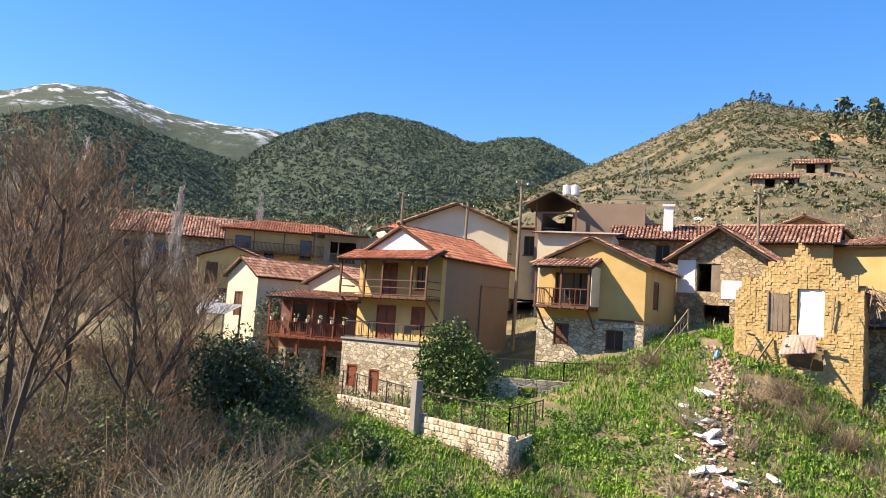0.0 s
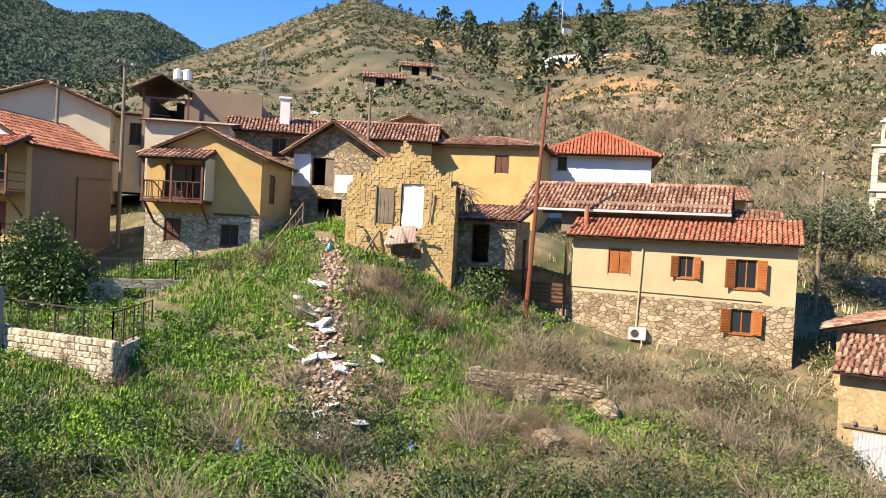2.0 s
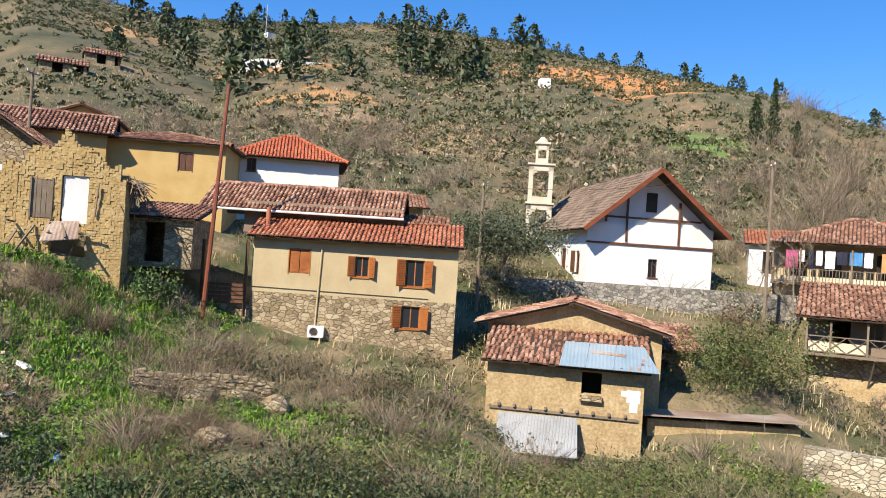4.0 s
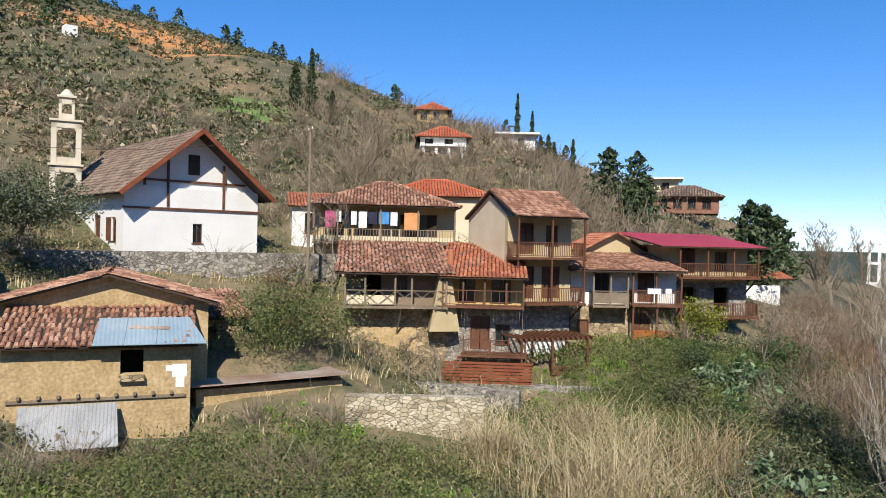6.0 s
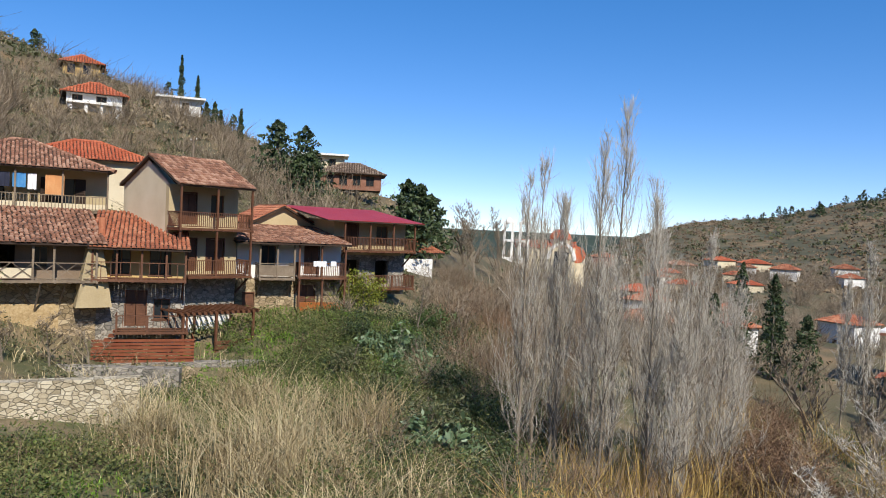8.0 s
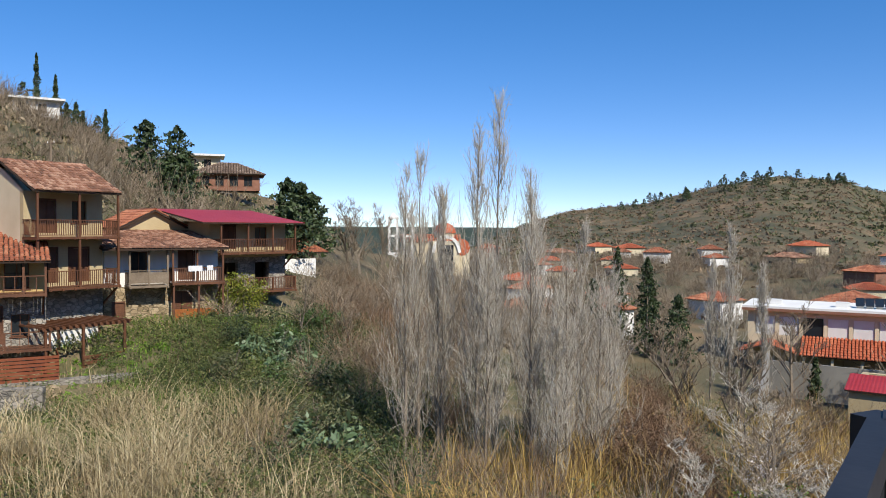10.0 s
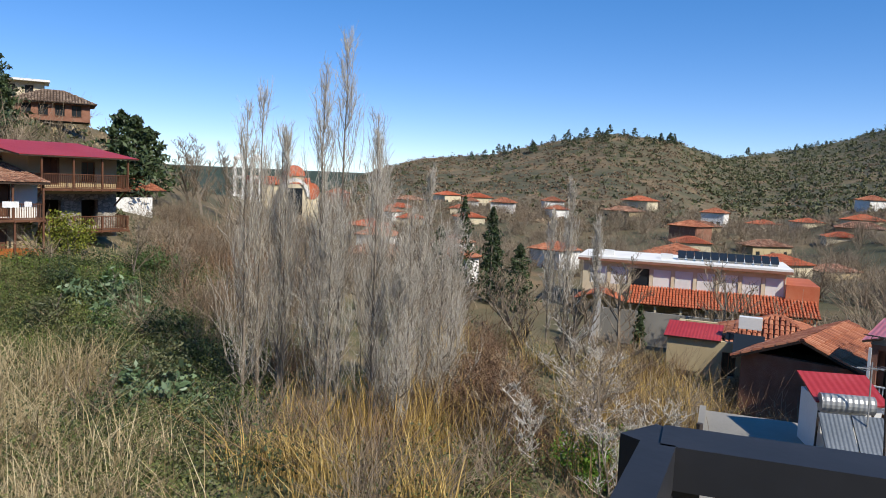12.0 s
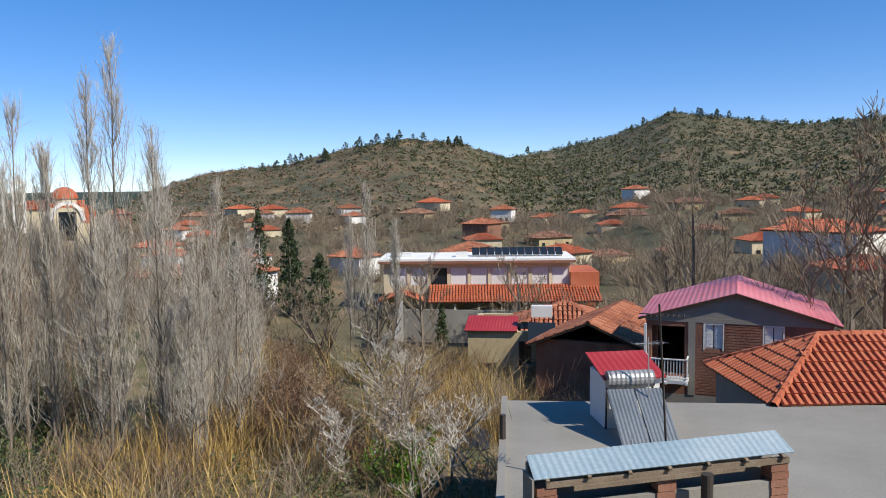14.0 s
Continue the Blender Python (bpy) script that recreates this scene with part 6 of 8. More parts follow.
    part("parapet", Geo().box(-0.3, -8.9, 4.35, -0.1, 0.0, 4.5), CONCRETE, f)
    part("drain_pipe", Geo().tube((-0.2, -4.5, 4.3), (-0.2, -4.5, 5.2), 0.09, 0.09, 8), IRON, f)
    # white cabin with red cap, solar heater
    b = thing("roof_cabin", pose(13.5, -22.4, 12.35, 0, 0, -135.0), "white roof cabin with red sheet cap", "cabin")
    part("cabin_wall", Geo().box(0, 0, 0, 1.7, 1.5, 1.55), WHITE, b)
    g = Geo()
    slope_slab(g, Vector((-0.1, -0.15, 1.56)), Vector((1, 0, 0)), Vector((0, 0.975, 0.22)), 1.95, 1.9, 0, 0, 0.05)
    part("cap", g, CRIMSON, b, "red metal sheet cap")
    s = thing("solar_heater", pose(12.31, -20.82, 12.35, 0, 0, -137.0) @ pose(0.1, 1.5, 0), "solar water heater with steel drum and panels", "solar heater")
    part("drum", Geo().tube((0.1, 0.3, 1.55), (1.5, 0.3, 1.55), 0.26, 0.26, 16), TIN, s, "shiny steel drum")
    for u in (0.0, 0.85):
        g = Geo()
        slope_slab(g, Vector((u, -1.5, 0.15)), Vector((1, 0, 0)), Vector((0, 0.78, 0.62)), 0.8, 1.9, 0, 0, 0.08)
        part("panel", g, COLLECTOR, s, "dark grey ribbed collector panel")
    for u in (0.1, 1.5):
        part("leg", Geo().beam((u, 0.4, 0), (u, 0.3, 1.3), 0.05), IRON, s)
    a = thing("antenna", pose(9.95, -18.5, 12.35, 0, 0, 20), "thin rooftop television antenna on a leaning mast", "antenna")
    part("mast", Geo().tube((0, 0, 0), (0.25, 0.1, 4.6), 0.03, 0.025, 6), IRON, a)
    for k in range(8):
        part("element", Geo().beam((-0.3 + k * 0.12, -0.35, 4.3), (-0.3 + k * 0.12, 0.35, 4.34), 0.015), IRON, a)
    part("boom", Geo().beam((-0.4, 0, 4.3), (0.7, 0, 4.35), 0.025), IRON, a)
    a = thing("antenna", pose(12.2, -22.6, 12.35, 0, 0, 60), "small rooftop antenna beside the water heater", "antenna")
    part("mast", Geo().tube((0, 0, 0), (0.05, 0.0, 2.9), 0.025, 0.02, 6), TIN, a)
    part("boom", Geo().beam((-0.5, 0, 2.7), (0.5, 0, 2.75), 0.025), TIN, a)
    for k in range(6):
        part("element", Geo().beam((-0.45 + k * 0.18, -0.3, 2.72), (-0.45 + k * 0.18, 0.3, 2.74), 0.015), TIN, a)
    # sheet-roofed shed in front
    w = thing("roof_shed", pose(11.52, -15.09, 11.6, 0, 0, -129.0), "rooftop store with long galvanised sheet roof", "shed")
    for k in range(3):
        g = Geo()
        slope_slab(g, Vector((k * 2.05, 0.0 + 0.02 * k, 1.9 + 0.012 * k)), Vector((0.9995, 0, 0.006)), Vector((0.02 * (1 - k), 0.9, 0.43)), 2.2, 0.72, 0.03, 0.02, 0.02)
        part("roof_sheet", g, BLUETIN, w, "pale blue-grey metal sheet")
    for k in range(7):
        part("rafter", Geo().beam((0.3 + k * 0.95, -0.02, 1.83), (0.3 + k * 0.95, 0.7, 2.17), 0.08), OLDWOOD, w)
    part("lintel", Geo().beam((0.3, 0.12, 1.72), (6.2, 0.12, 1.74), 0.1, 0.14), OLDWOOD, w)
    part("lintel", Geo().beam((0.9, 0.02, 1.62), (5.0, 0.04, 1.66), 0.05, 0.1), OLDWOOD, w)
    for k in range(9):
        for u in (0.1, 2.9, 5.75):
            part("brick", Geo().box(u + 0.02 * (k % 2), 0.1, k * 0.185, u + 0.44 + 0.02 * (k % 2), 0.5, k * 0.185 + 0.17), BRICK, w)
    part("back_wall", Geo().box(0.1, 0.72, -1.0, 6.2, 0.86, 2.0), CONCRETE, w)
    part("low_wall", Geo().box(0.5, 0.14, -1.0, 5.8, 0.3, 1.25), CONCRETE, w)
    part("stove_pipe", Geo().tube((3.9, -0.25, 0.6), (3.9, -0.25, 1.75), 0.13, 0.13, 12), IRON, w)
    part("side_drop", Geo().box(-0.05, 0.0, 0.0, 0.0, 0.6, 1.9), CONCRETE, w)
    # ochre house by the river, red cap and tiles, heater
    l = house("river house of stone and render with red sheet eave", 31.8, -40.2, 4.0, -150.0, 7.0, 7.0, 6.6, lower=3.4, low_mat=CONCRETE, wall_mat=BUFF, openings=[("front", 3.2, 4.0, 4.4, 6.0, "dark"), ("front", 0.6, 1.8, 3.6, 4.6, "void")])
    roof(l, 0.0, 0, 2.9, 2.2, 6.7, "shed", 0.45, 0.2, CRIMSON, sheet=True)
    roof(l, 2.6, 0.5, 9.6, 7.0, 6.5, "hip", 1.4, 0.3, REDTILE, pitch=0.3)
    part("stone_face", Geo().box(3.6, -0.5, 0, 7.4, -0.01, 4.6), BROWNSTONE, l)
    q = thing("solar_heater", l.matrix_world @ pose(3.8, -0.4, 6.2), "rooftop solar heater with white tank and dark panel", "solar heater")
    part("tank", Geo().box(0.2, 0.6, 1.3, 1.5, 1.2, 2.0), PLASTIC, q)
    g = Geo()
    slope_slab(g, Vector((0, -0.6, 0.0)), Vector((1, 0, 0)), Vector((0, 0.75, 0.66)), 1.7, 1.5, 0, 0, 0.06)
    part("panel", g, GLASS, q)
    for u in (0.2, 1.5):
        part("leg", Geo().beam((u, 0.9, -0.2), (u, 0.9, 1.3), 0.05), IRON, q)
    n = house("house with long orange ribbed roof", 25.8, -38.6, 5.5, -168.0, 5.5, 8.0, 5.6, wall_mat=BRICK)
    roof(n, 0, 0, 6.2, 8.0, 5.4, "gable_y", 1.3, 0.4, REDTILE, pitch=0.32, wild=0.005)
    plain("white works building with orange roof", 35.5, -117.2, 5.5, 166.5, 13.0, 9.0, 7.6, "hip", 1.4, WHITE, NEWTILE, pitch=0.45)
    plain("house with broad orange tile roof by the trees", 8.0, -56.0, 8.0, -176.0, 12.0, 9.0, 4.2, "hip", 2.0, CREAM, NEWTILE, [("front", 2, 3.2, 1.2, 3.0, "dark")], pitch=0.35)
    # the far church
    t = thing("domed_church", pose(161.0, -64.6, 11.0, 0, 0, -112.0), "white church with twin belfries, orange roofs and dome", "church")
    part("nave", Geo().box(1.5, 3.0, -3, 15.0, 10, 5.4), CREAM, t)
    roof(t, 1.5, 3.0, 15.0, 10, 5.4, "gable_x", 1.5, 0.3, NEWTILE, pitch=0.6)
    for u in (-1.4, 2.1):
        g = Geo()
        for a in (0, 1.75):
            for b in (0, 1.75):
                g.box(u + a, b, 2.4, u + a + 0.55, b + 0.55, 10.6)
        g.box(u, 0, -3, u + 2.3, 2.3, 2.4)
        for zz in (2.4, 6.4, 10.4):
            g.box(u - 0.1, -0.1, zz, u + 2.4, 2.4, zz + 0.55)
        part("belfry", g, WHITE, t)
        part("cap", Geo().tube((u + 1.15, 1.15, 10.95), (u + 1.15, 1.15, 11.8), 1.0, 0.2, 10), WHITE, t)
    part("porch", Geo().box(8.6, 0.0, -3, 14.6, 3.0, 5.6), CREAM, t)
    g = Geo()
    for k in range(12):
        a, b = k * math.pi / 12, (k + 1) * math.pi / 12
        g.beam((11.6 - 2.9 * math.cos(a), -0.1, 3.0 + 3.6 * math.sin(a)), (11.6 - 2.9 * math.cos(b), -0.1, 3.0 + 3.6 * math.sin(b)), 0.6, 0.7)
    part("arch", g, WHITE, t)
    part("arch_window", Geo().box(10.0, -0.06, -1.0, 13.2, 0.0, 4.8), GLASS, t)
    part("drum", Geo().tube((11.6, 6, 5.4), (11.6, 6, 7.4), 2.3, 2.3, 14), CREAM, t)
    g = Geo()
    for k in range(6):
        a, b = k * math.pi / 12, (k + 1) * math.pi / 12
        g.tube((11.6, 6, 7.4 + 2.4 * math.sin(a)), (11.6, 6, 7.4 + 2.4 * math.sin(b)), 2.6 * math.cos(a), 2.6 * math.cos(b), 14, False)
    part("dome", g, NEWTILE, t, "orange tiled dome")
    part("side_vault", Geo().tube((15.2, 2.0, 4.2), (15.2, 9.0, 4.2), 1.9, 1.9, 12), NEWTILE, t, "orange tiled side vault")
    part("apse", Geo().tube((15.2, 4.0, -3.0), (15.2, 4.0, 4.2), 2.0, 2.0, 12), CREAM, t)


west_bank()


def small_house(w, d, h, mat, tile):
    t = thing("village_house", pose(0, 0, -400), {OLDTILE: "buff village house with old brown tiles", NEWTILE: "cream village house with bright orange tiles"}.get(tile, "village house with red clay tile roof"), "house", "distant village houses")
    g = Geo()
    g.wall(w, -2.5, h, 0.3, [(1.0, 2.2, 0.8, 2.2), (w - 2.4, w - 1.2, 0.8, 2.2)])
    part("wall", g, mat, t)
    part("body", Geo().box(0, 0.5, -2.5, w, d, h), mat, t)
    for u in (1.0, w - 2.4):
        part("window", Geo().box(u, 0.15, 0.8, u + 1.2, 0.2, 2.2), GLASS, t)
        part("window_sill", Geo().box(u - 0.1, -0.1, 0.7, u + 1.3, 0.15, 0.8), mat, t)
    part("door", Geo().box(w / 2 - 0.5, -0.03, 0, w / 2 + 0.5, 0.0, 2.1), WOOD, t)
    roof(t, 0, 0, w, d, h, "hip", 1.6, 0.45, tile, pitch=0.5, wild=0.01)
    return t


MODELS = [small_house(10, 8, 4.6, CREAM, NEWTILE), small_house(8, 7, 5.6, WHITE, REDTILE), small_house(12, 8, 3.8, BUFF, OLDTILE), small_house(9, 8, 6.2, BRICK, REDTILE)]


def far_village():
    r = random.Random(11)
    spots = []
    for lo, hi, r0, r1, n in ((9, 33, 100, 300, 34), (-172, -118, 95, 280, 52), (-4, 9, 110, 220, 8)):
        tries = 0
        made = 0
        while made < n and tries < 4000:
            tries += 1
            a, q = radians(r.uniform(lo, hi)), r0 + (r1 - r0) * r.random() ** 1.2
            x, y = -math.sin(a) * q, math.cos(a) * q
            if any(math.hypot(x - s[0], y - s[1]) < 11 for s in spots):
                continue
            if any(-12 < (p := m @ Vector((x, y, 0))).x < w + 12 and -12 < p.y < d + 12 for m, w, d in FOOT):
                continue
            spots.append((x, y))
            made += 1
            face = math.degrees(math.atan2(-x, y)) + r.uniform(-50, 50)
            c = copy_thing(MODELS[r.choice((0, 0, 1, 1, 2, 3))], pose(x, y, gz(x, y) - 0.9, 0, 0, face) @ Matrix.Diagonal((k := r.uniform(0.62, 0.92), k, k * 0.95, 1)))
    for m in MODELS:
        for o in (*m.children_recursive, m):
            bpy.data.objects.remove(o)


far_village()


# ---- the viewer's own balcony: a dark steel rail ----
def viewer_rail():
    t = thing("balcony_rail", pose(3.493, -1.759, 18.42), "dark blue-black steel balcony rail beside the viewer", "railing")
    along, back = Vector((-0.83, -0.56, 0)), Vector((-0.5, 0.86, 0))
    part("top_rail", Geo().beam((0, 0, 0.98), along * 2.6 + Vector((0, 0, 0.98)), 0.07, 0.045), BLACK, t)
    part("bottom_rail", Geo().beam((0, 0, 0.1), along * 2.6 + Vector((0, 0, 0.1)), 0.04), BLACK, t)
    part("top_rail", Geo().beam(back * 0.03 + Vector((0, 0, 0.98)), back * 1.6 + Vector((0, 0, 0.98)), 0.035, 0.045), BLACK, t)
    part("bottom_rail", Geo().beam((0, 0, 0.1), back * 1.6 + Vector((0, 0, 0.1)), 0.04), BLACK, t)
    for k in range(1, 11):
        p = back * (k * 0.14)
        part("bar", Geo().beam(p + Vector((0, 0, 0.1)), p + Vector((0, 0, 0.97)), 0.02), BLACK, t)
    part("corner_post", Geo().beam((0, 0, -0.2), (0, 0, 1.0), 0.06), BLACK, t)
    for k in range(1, 19):
        p = along * (k * 0.14)
        part("bar", Geo().beam(p + Vector((0, 0, 0.1)), p + Vector((0, 0, 0.97)), 0.02), BLACK, t)


viewer_rail()


# ---- plants ----
nr = np.random.default_rng(5)


def cloud(name, v, per, material, label, category, kind="", group="", parent=None, m=None):
    """A mesh of many small faces of per corners each, from an array."""
    v = v.reshape(-1, 3)
    n = len(v) // per
    me = bpy.data.meshes.new(name)
    me.vertices.add(len(v))
    me.vertices.foreach_set("co", v.ravel())
    me.loops.add(len(v))
    me.loops.foreach_set("vertex_index", np.arange(len(v), dtype=np.int32))
    me.polygons.add(n)
    me.polygons.foreach_set("loop_start", np.arange(n, dtype=np.int32) * per)
    me.materials.append(material)
    me.update(calc_edges=True)
    me.validate()
    ob = new(name, me)
    if parent is not None:
        ob.parent = parent
        return ob
    if m is not None:
        ob.matrix_world = m
    return tagged(ob, label, category, group, kind)


def leaf_quads(c, size, flat=0.0):
    """A leaf-shaped quad at each centre, turned at random."""
    n = len(c)
    a = nr.normal(size=(n, 3))
    a[:, 2] *= 1 - flat
    a /= np.linalg.norm(a, axis=1, keepdims=True)
    b = np.cross(a, nr.normal(size=(n, 3)))
    b /= np.linalg.norm(b, axis=1, keepdims=True)
    s = (size * nr.uniform(0.6, 1.4, n))[:, None]
    return np.stack([c - a * s, c - b * s * 0.45, c + a * s, c + b * s * 0.45], 1)


def blades(base, h, w, lean=0.35):
    """Upright blades: two quads' worth of bend each, as triangles pairs."""
    n = len(base)
    ang = nr.uniform(0, 2 * np.pi, n)
    d = np.stack([np.cos(ang), np.sin(ang), np.zeros(n)], 1)
    side = np.stack([-np.sin(ang), np.cos(ang), np.zeros(n)], 1) * (w * nr.uniform(0.6, 1.4, n))[:, None]
    hh = (h * nr.uniform(0.6, 1.25, n))[:, None]
    bend = nr.uniform(0.05, lean, n)[:, None] * hh
    up = np.array([0, 0, 1.0])
    mid = base + up * hh * 0.6 + d * bend * 0.35
    top = base + up * hh + d * bend * 1.2
    low = np.stack([base - side, base + side, mid + side * 0.8, mid - side * 0.8], 1)
    hi = np.stack([mid - side * 0.8, mid + side * 0.8, top + side * 0.15, top - side * 0.15], 1)
    return np.concatenate([low, hi], 0)


def sticks(p, q, r):
    """Thin three-sided rods from p to q, as quads."""
    d = q - p
    d /= np.linalg.norm(d, axis=1, keepdims=True) + 1e-9
    a = np.cross(d, np.array([0.31, 0.22, 0.92]))
    a /= np.linalg.norm(a, axis=1, keepdims=True) + 1e-9
    b = np.cross(d, a)
    out = []
    k = [a, -0.5 * a + 0.87 * b, -0.5 * a - 0.87 * b]
    r0 = r[:, None]
    r1 = r0 * 0.6
    for i in range(3):
        j = (i + 1) % 3
        out.append(np.stack([p + k[i] * r0, p + k[j] * r0, q + k[j] * r1, q + k[i] * r1], 1))
    return np.concatenate(out, 0)


def grow(base, height, spread, levels, splits, r0, upright=0.5, seg=4, shrink=0.62, wob=0.12, start=0.15, thin=0.5):
    """A branching skeleton: arrays p, q, r of rods, and the twig ends."""
    P, Q, R, ends = [], [], [], []
    todo = [(np.array(base, float), np.array([nr.normal() * 0.03, nr.normal() * 0.03, 1.0]), height, r0, 0)]
    while todo:
        p, d, L, r, lv = todo.pop()
        d = d / np.linalg.norm(d)
        step = L / seg
        pts = [p]
        for i in range(seg):
            d = d + nr.normal(size=3) * wob + np.array([0, 0, upright * 0.18 if lv else 0.0])
            d = d / np.linalg.norm(d)
            q = pts[-1] + d * step
            P.append(pts[-1]); Q.append(q); R.append(r * (1 - 0.7 * i / seg))
            pts.append(q)
        ends.append(pts[-1])
        if lv < levels:
            for k in range(splits[lv]):
                f = start + (1 - start) * (k + nr.uniform(0, 1)) / splits[lv] if lv == 0 else nr.uniform(0.2, 1.0)
                f = min(f, 0.98)
                i = int(f * seg)
                o = pts[i] + (pts[i + 1] - pts[i]) * (f * seg - i)
                a = nr.uniform(0, 2 * np.pi)
                out = np.array([np.cos(a), np.sin(a), 0]) * spread
                nd = d * (1 - spread * 0.5) + out + np.array([0, 0, upright])
                todo.append((o, nd, L * shrink * (1.05 - 0.55 * f) * nr.uniform(0.7, 1.2), max(r * (1 - 0.6 * f) * thin, 0.006), lv + 1))
    return np.array(P), np.array(Q), np.array(R), np.array(ends)


def bare_tree(label, x, y, height, spread=0.7, upright=0.35, mat=None, twig=None, r0=0.14, splits=(12, 7, 5), name="bare_tree", lift=0.0, group="bare trees", shrink=0.6, rmin=0.012, start=0.15, wob=0.12, thin=0.5):
    z = gz(x, y) - 0.15 + lift
    t = thing(name, Matrix.Translation((x, y, z)), label, "tree", group)
    p, q, r, e = grow((0, 0, 0), height, spread, len(splits), splits, r0, upright, shrink=shrink, start=start, wob=wob, thin=thin)
    big = r > 0.03
    big[:4] = True
    stem = np.zeros(len(r), bool)
    stem[:4] = True
    limb = big & ~stem
    cloud("trunk", sticks(p[stem], q[stem], np.maximum(r[stem], 0.02)), 4, mat or BARK, "", "", parent=t)
    if limb.any():
        tagged(cloud("limb_crown", sticks(p[limb], q[limb], np.maximum(r[limb], 0.02)), 4, mat or BARK, "", "", parent=t), kind="stuff")
    if (~big).any():
        tagged(cloud("twig_crown", sticks(p[~big], q[~big], np.maximum(r[~big], rmin)), 4, twig or mat or GREYTWIG, "", "", parent=t), kind="stuff")
    return t, e


def lumps(n, rx, ry, rz, k=9, shell=0.55):
    """Points in an uneven heap of k lumps."""
    c = nr.normal(size=(k, 3)) * np.array([rx, ry, rz]) * 0.42
    c[:, 2] = np.abs(c[:, 2]) * 0.9 + rz * 0.25
    s = nr.uniform(0.35, 0.62, k)
    i = nr.integers(0, k, n)
    d = nr.normal(size=(n, 3))
    d /= np.linalg.norm(d, axis=1, keepdims=True)
    rad = (nr.uniform(shell, 1.05, n))[:, None]
    return c[i] + d * rad * s[i][:, None] * np.array([rx, ry, rz])


def leafy_tree(label, x, y, rx, rz, mat, n=2600, leaf=0.11, trunk=0.8, name="tree", lift=0.0, k=11, group="leafy trees", fruit=None):
    z = gz(x, y) - 0.1 + lift
    t = thing(name, Matrix.Translation((x, y, z)), label, "tree", group)
    p, q, r, e = grow((0, 0, 0), trunk + rz * 0.9, 0.8, 2, (6, 4), 0.06 + 0.03 * rx, 0.4, shrink=0.5)
    cloud("trunk", sticks(p, q, np.maximum(r, 0.02)), 4, BARK, "", "", parent=t)
    c = lumps(n, rx, rx, rz, k) + np.array([0, 0, trunk])
    cloud("crown", leaf_quads(c, leaf), 4, mat, "", "", parent=t)
    if fruit:
        c = lumps(120, rx, rx, rz, k) + np.array([0, 0, trunk])
        cloud("fruit", leaf_quads(c, 0.07), 4, fruit, "", "", parent=t)
    return t


def cone_tree(label, x, y, h, w, mat, n=1500, leaf=0.2, name="cypress", ragged=0.15, lift=0.0, group="cypresses", start=0.05, power=0.8):
    z = gz(x, y) - 0.2 + lift
    t = thing(name, Matrix.Translation((x, y, z)), label, "tree", group)
    cloud("trunk", sticks(np.array([[0, 0, 0.0]]), np.array([[0, 0, h * 0.9]]), np.array([0.12])), 4, BARK, "", "", parent=t)
    f = nr.uniform(0, 1, n)
    tier = 1 + ragged * np.sin(f * 34 + nr.uniform(0, 6))
    rad = w * (1 - f) ** power * np.minimum(1, f * 9 + 0.3) * tier * nr.uniform(0.55, 1.1, n)
    a = nr.uniform(0, 2 * np.pi, n)
    side = 1 + ragged * np.sin(a * 3 + f * 20)
    c = np.stack([np.cos(a) * rad * side, np.sin(a) * rad * side, h * (start + (1 - start) * f)], 1)
    cloud("crown", leaf_quads(c, leaf), 4, mat, "", "", parent=t)
    return t


def free(x, y, margin=0.4):
    """Which places are clear of buildings."""
    ok = np.ones(len(x), bool)
    for m, w, d in FOOT:
        u = m[0][0] * x + m[0][1] * y + m[0][3]
        v = m[1][0] * x + m[1][1] * y + m[1][3]
        ok &= ~((u > -margin) & (u < w + margin) & (v > -margin) & (v < d + margin))
    return ok


def scatter(n, a0, a1, r0, r1, margin=0.5, patch=None):
    """Places on the ground between two headings and two distances; patch: (size, threshold) leaves them in patches."""
    a, q = np.radians(nr.uniform(min(a0, a1), max(a0, a1), n) + nr.normal(size=n) * 1.6), np.sqrt(nr.uniform(r0 ** 2, r1 ** 2, n)) * (1 + nr.normal(size=n) * 0.03)
    x, y = -np.sin(a) * q, np.cos(a) * q
    ok = free(x, y, margin)
    if patch:
        s, th, ph = patch
        f = np.sin(x / s + ph) * np.sin(y / s * 1.1 + ph * 2) + 0.5 * np.sin(x / s * 2.3 + y / s * 1.7 + ph)
        ok &= f > th
    x, y = x[ok], y[ok]
    return np.stack([x, y, ground_z(x, y)], 1)


def off_track(p):
    """Places clear of the rubble's track."""
    f = np.clip((37.6 - p[:, 1]) / 9.6, 0, 1)
    return p[np.abs(p[:, 0] - (13.6 - 3.2 * f)) > 0.4 + 0.45 * f + 0.25 * np.sin(p[:, 1] * 2.0)]


def tufts(places, per, spread, h, w, lean=0.5):
    c = np.repeat(places, per, 0)
    c = c + np.concatenate([nr.normal(size=(len(c), 2)) * spread, np.full((len(c), 1), -0.03)], 1)
    return blades(c, h * np.repeat(nr.uniform(0.45, 1.2, len(places)), per), w, lean)


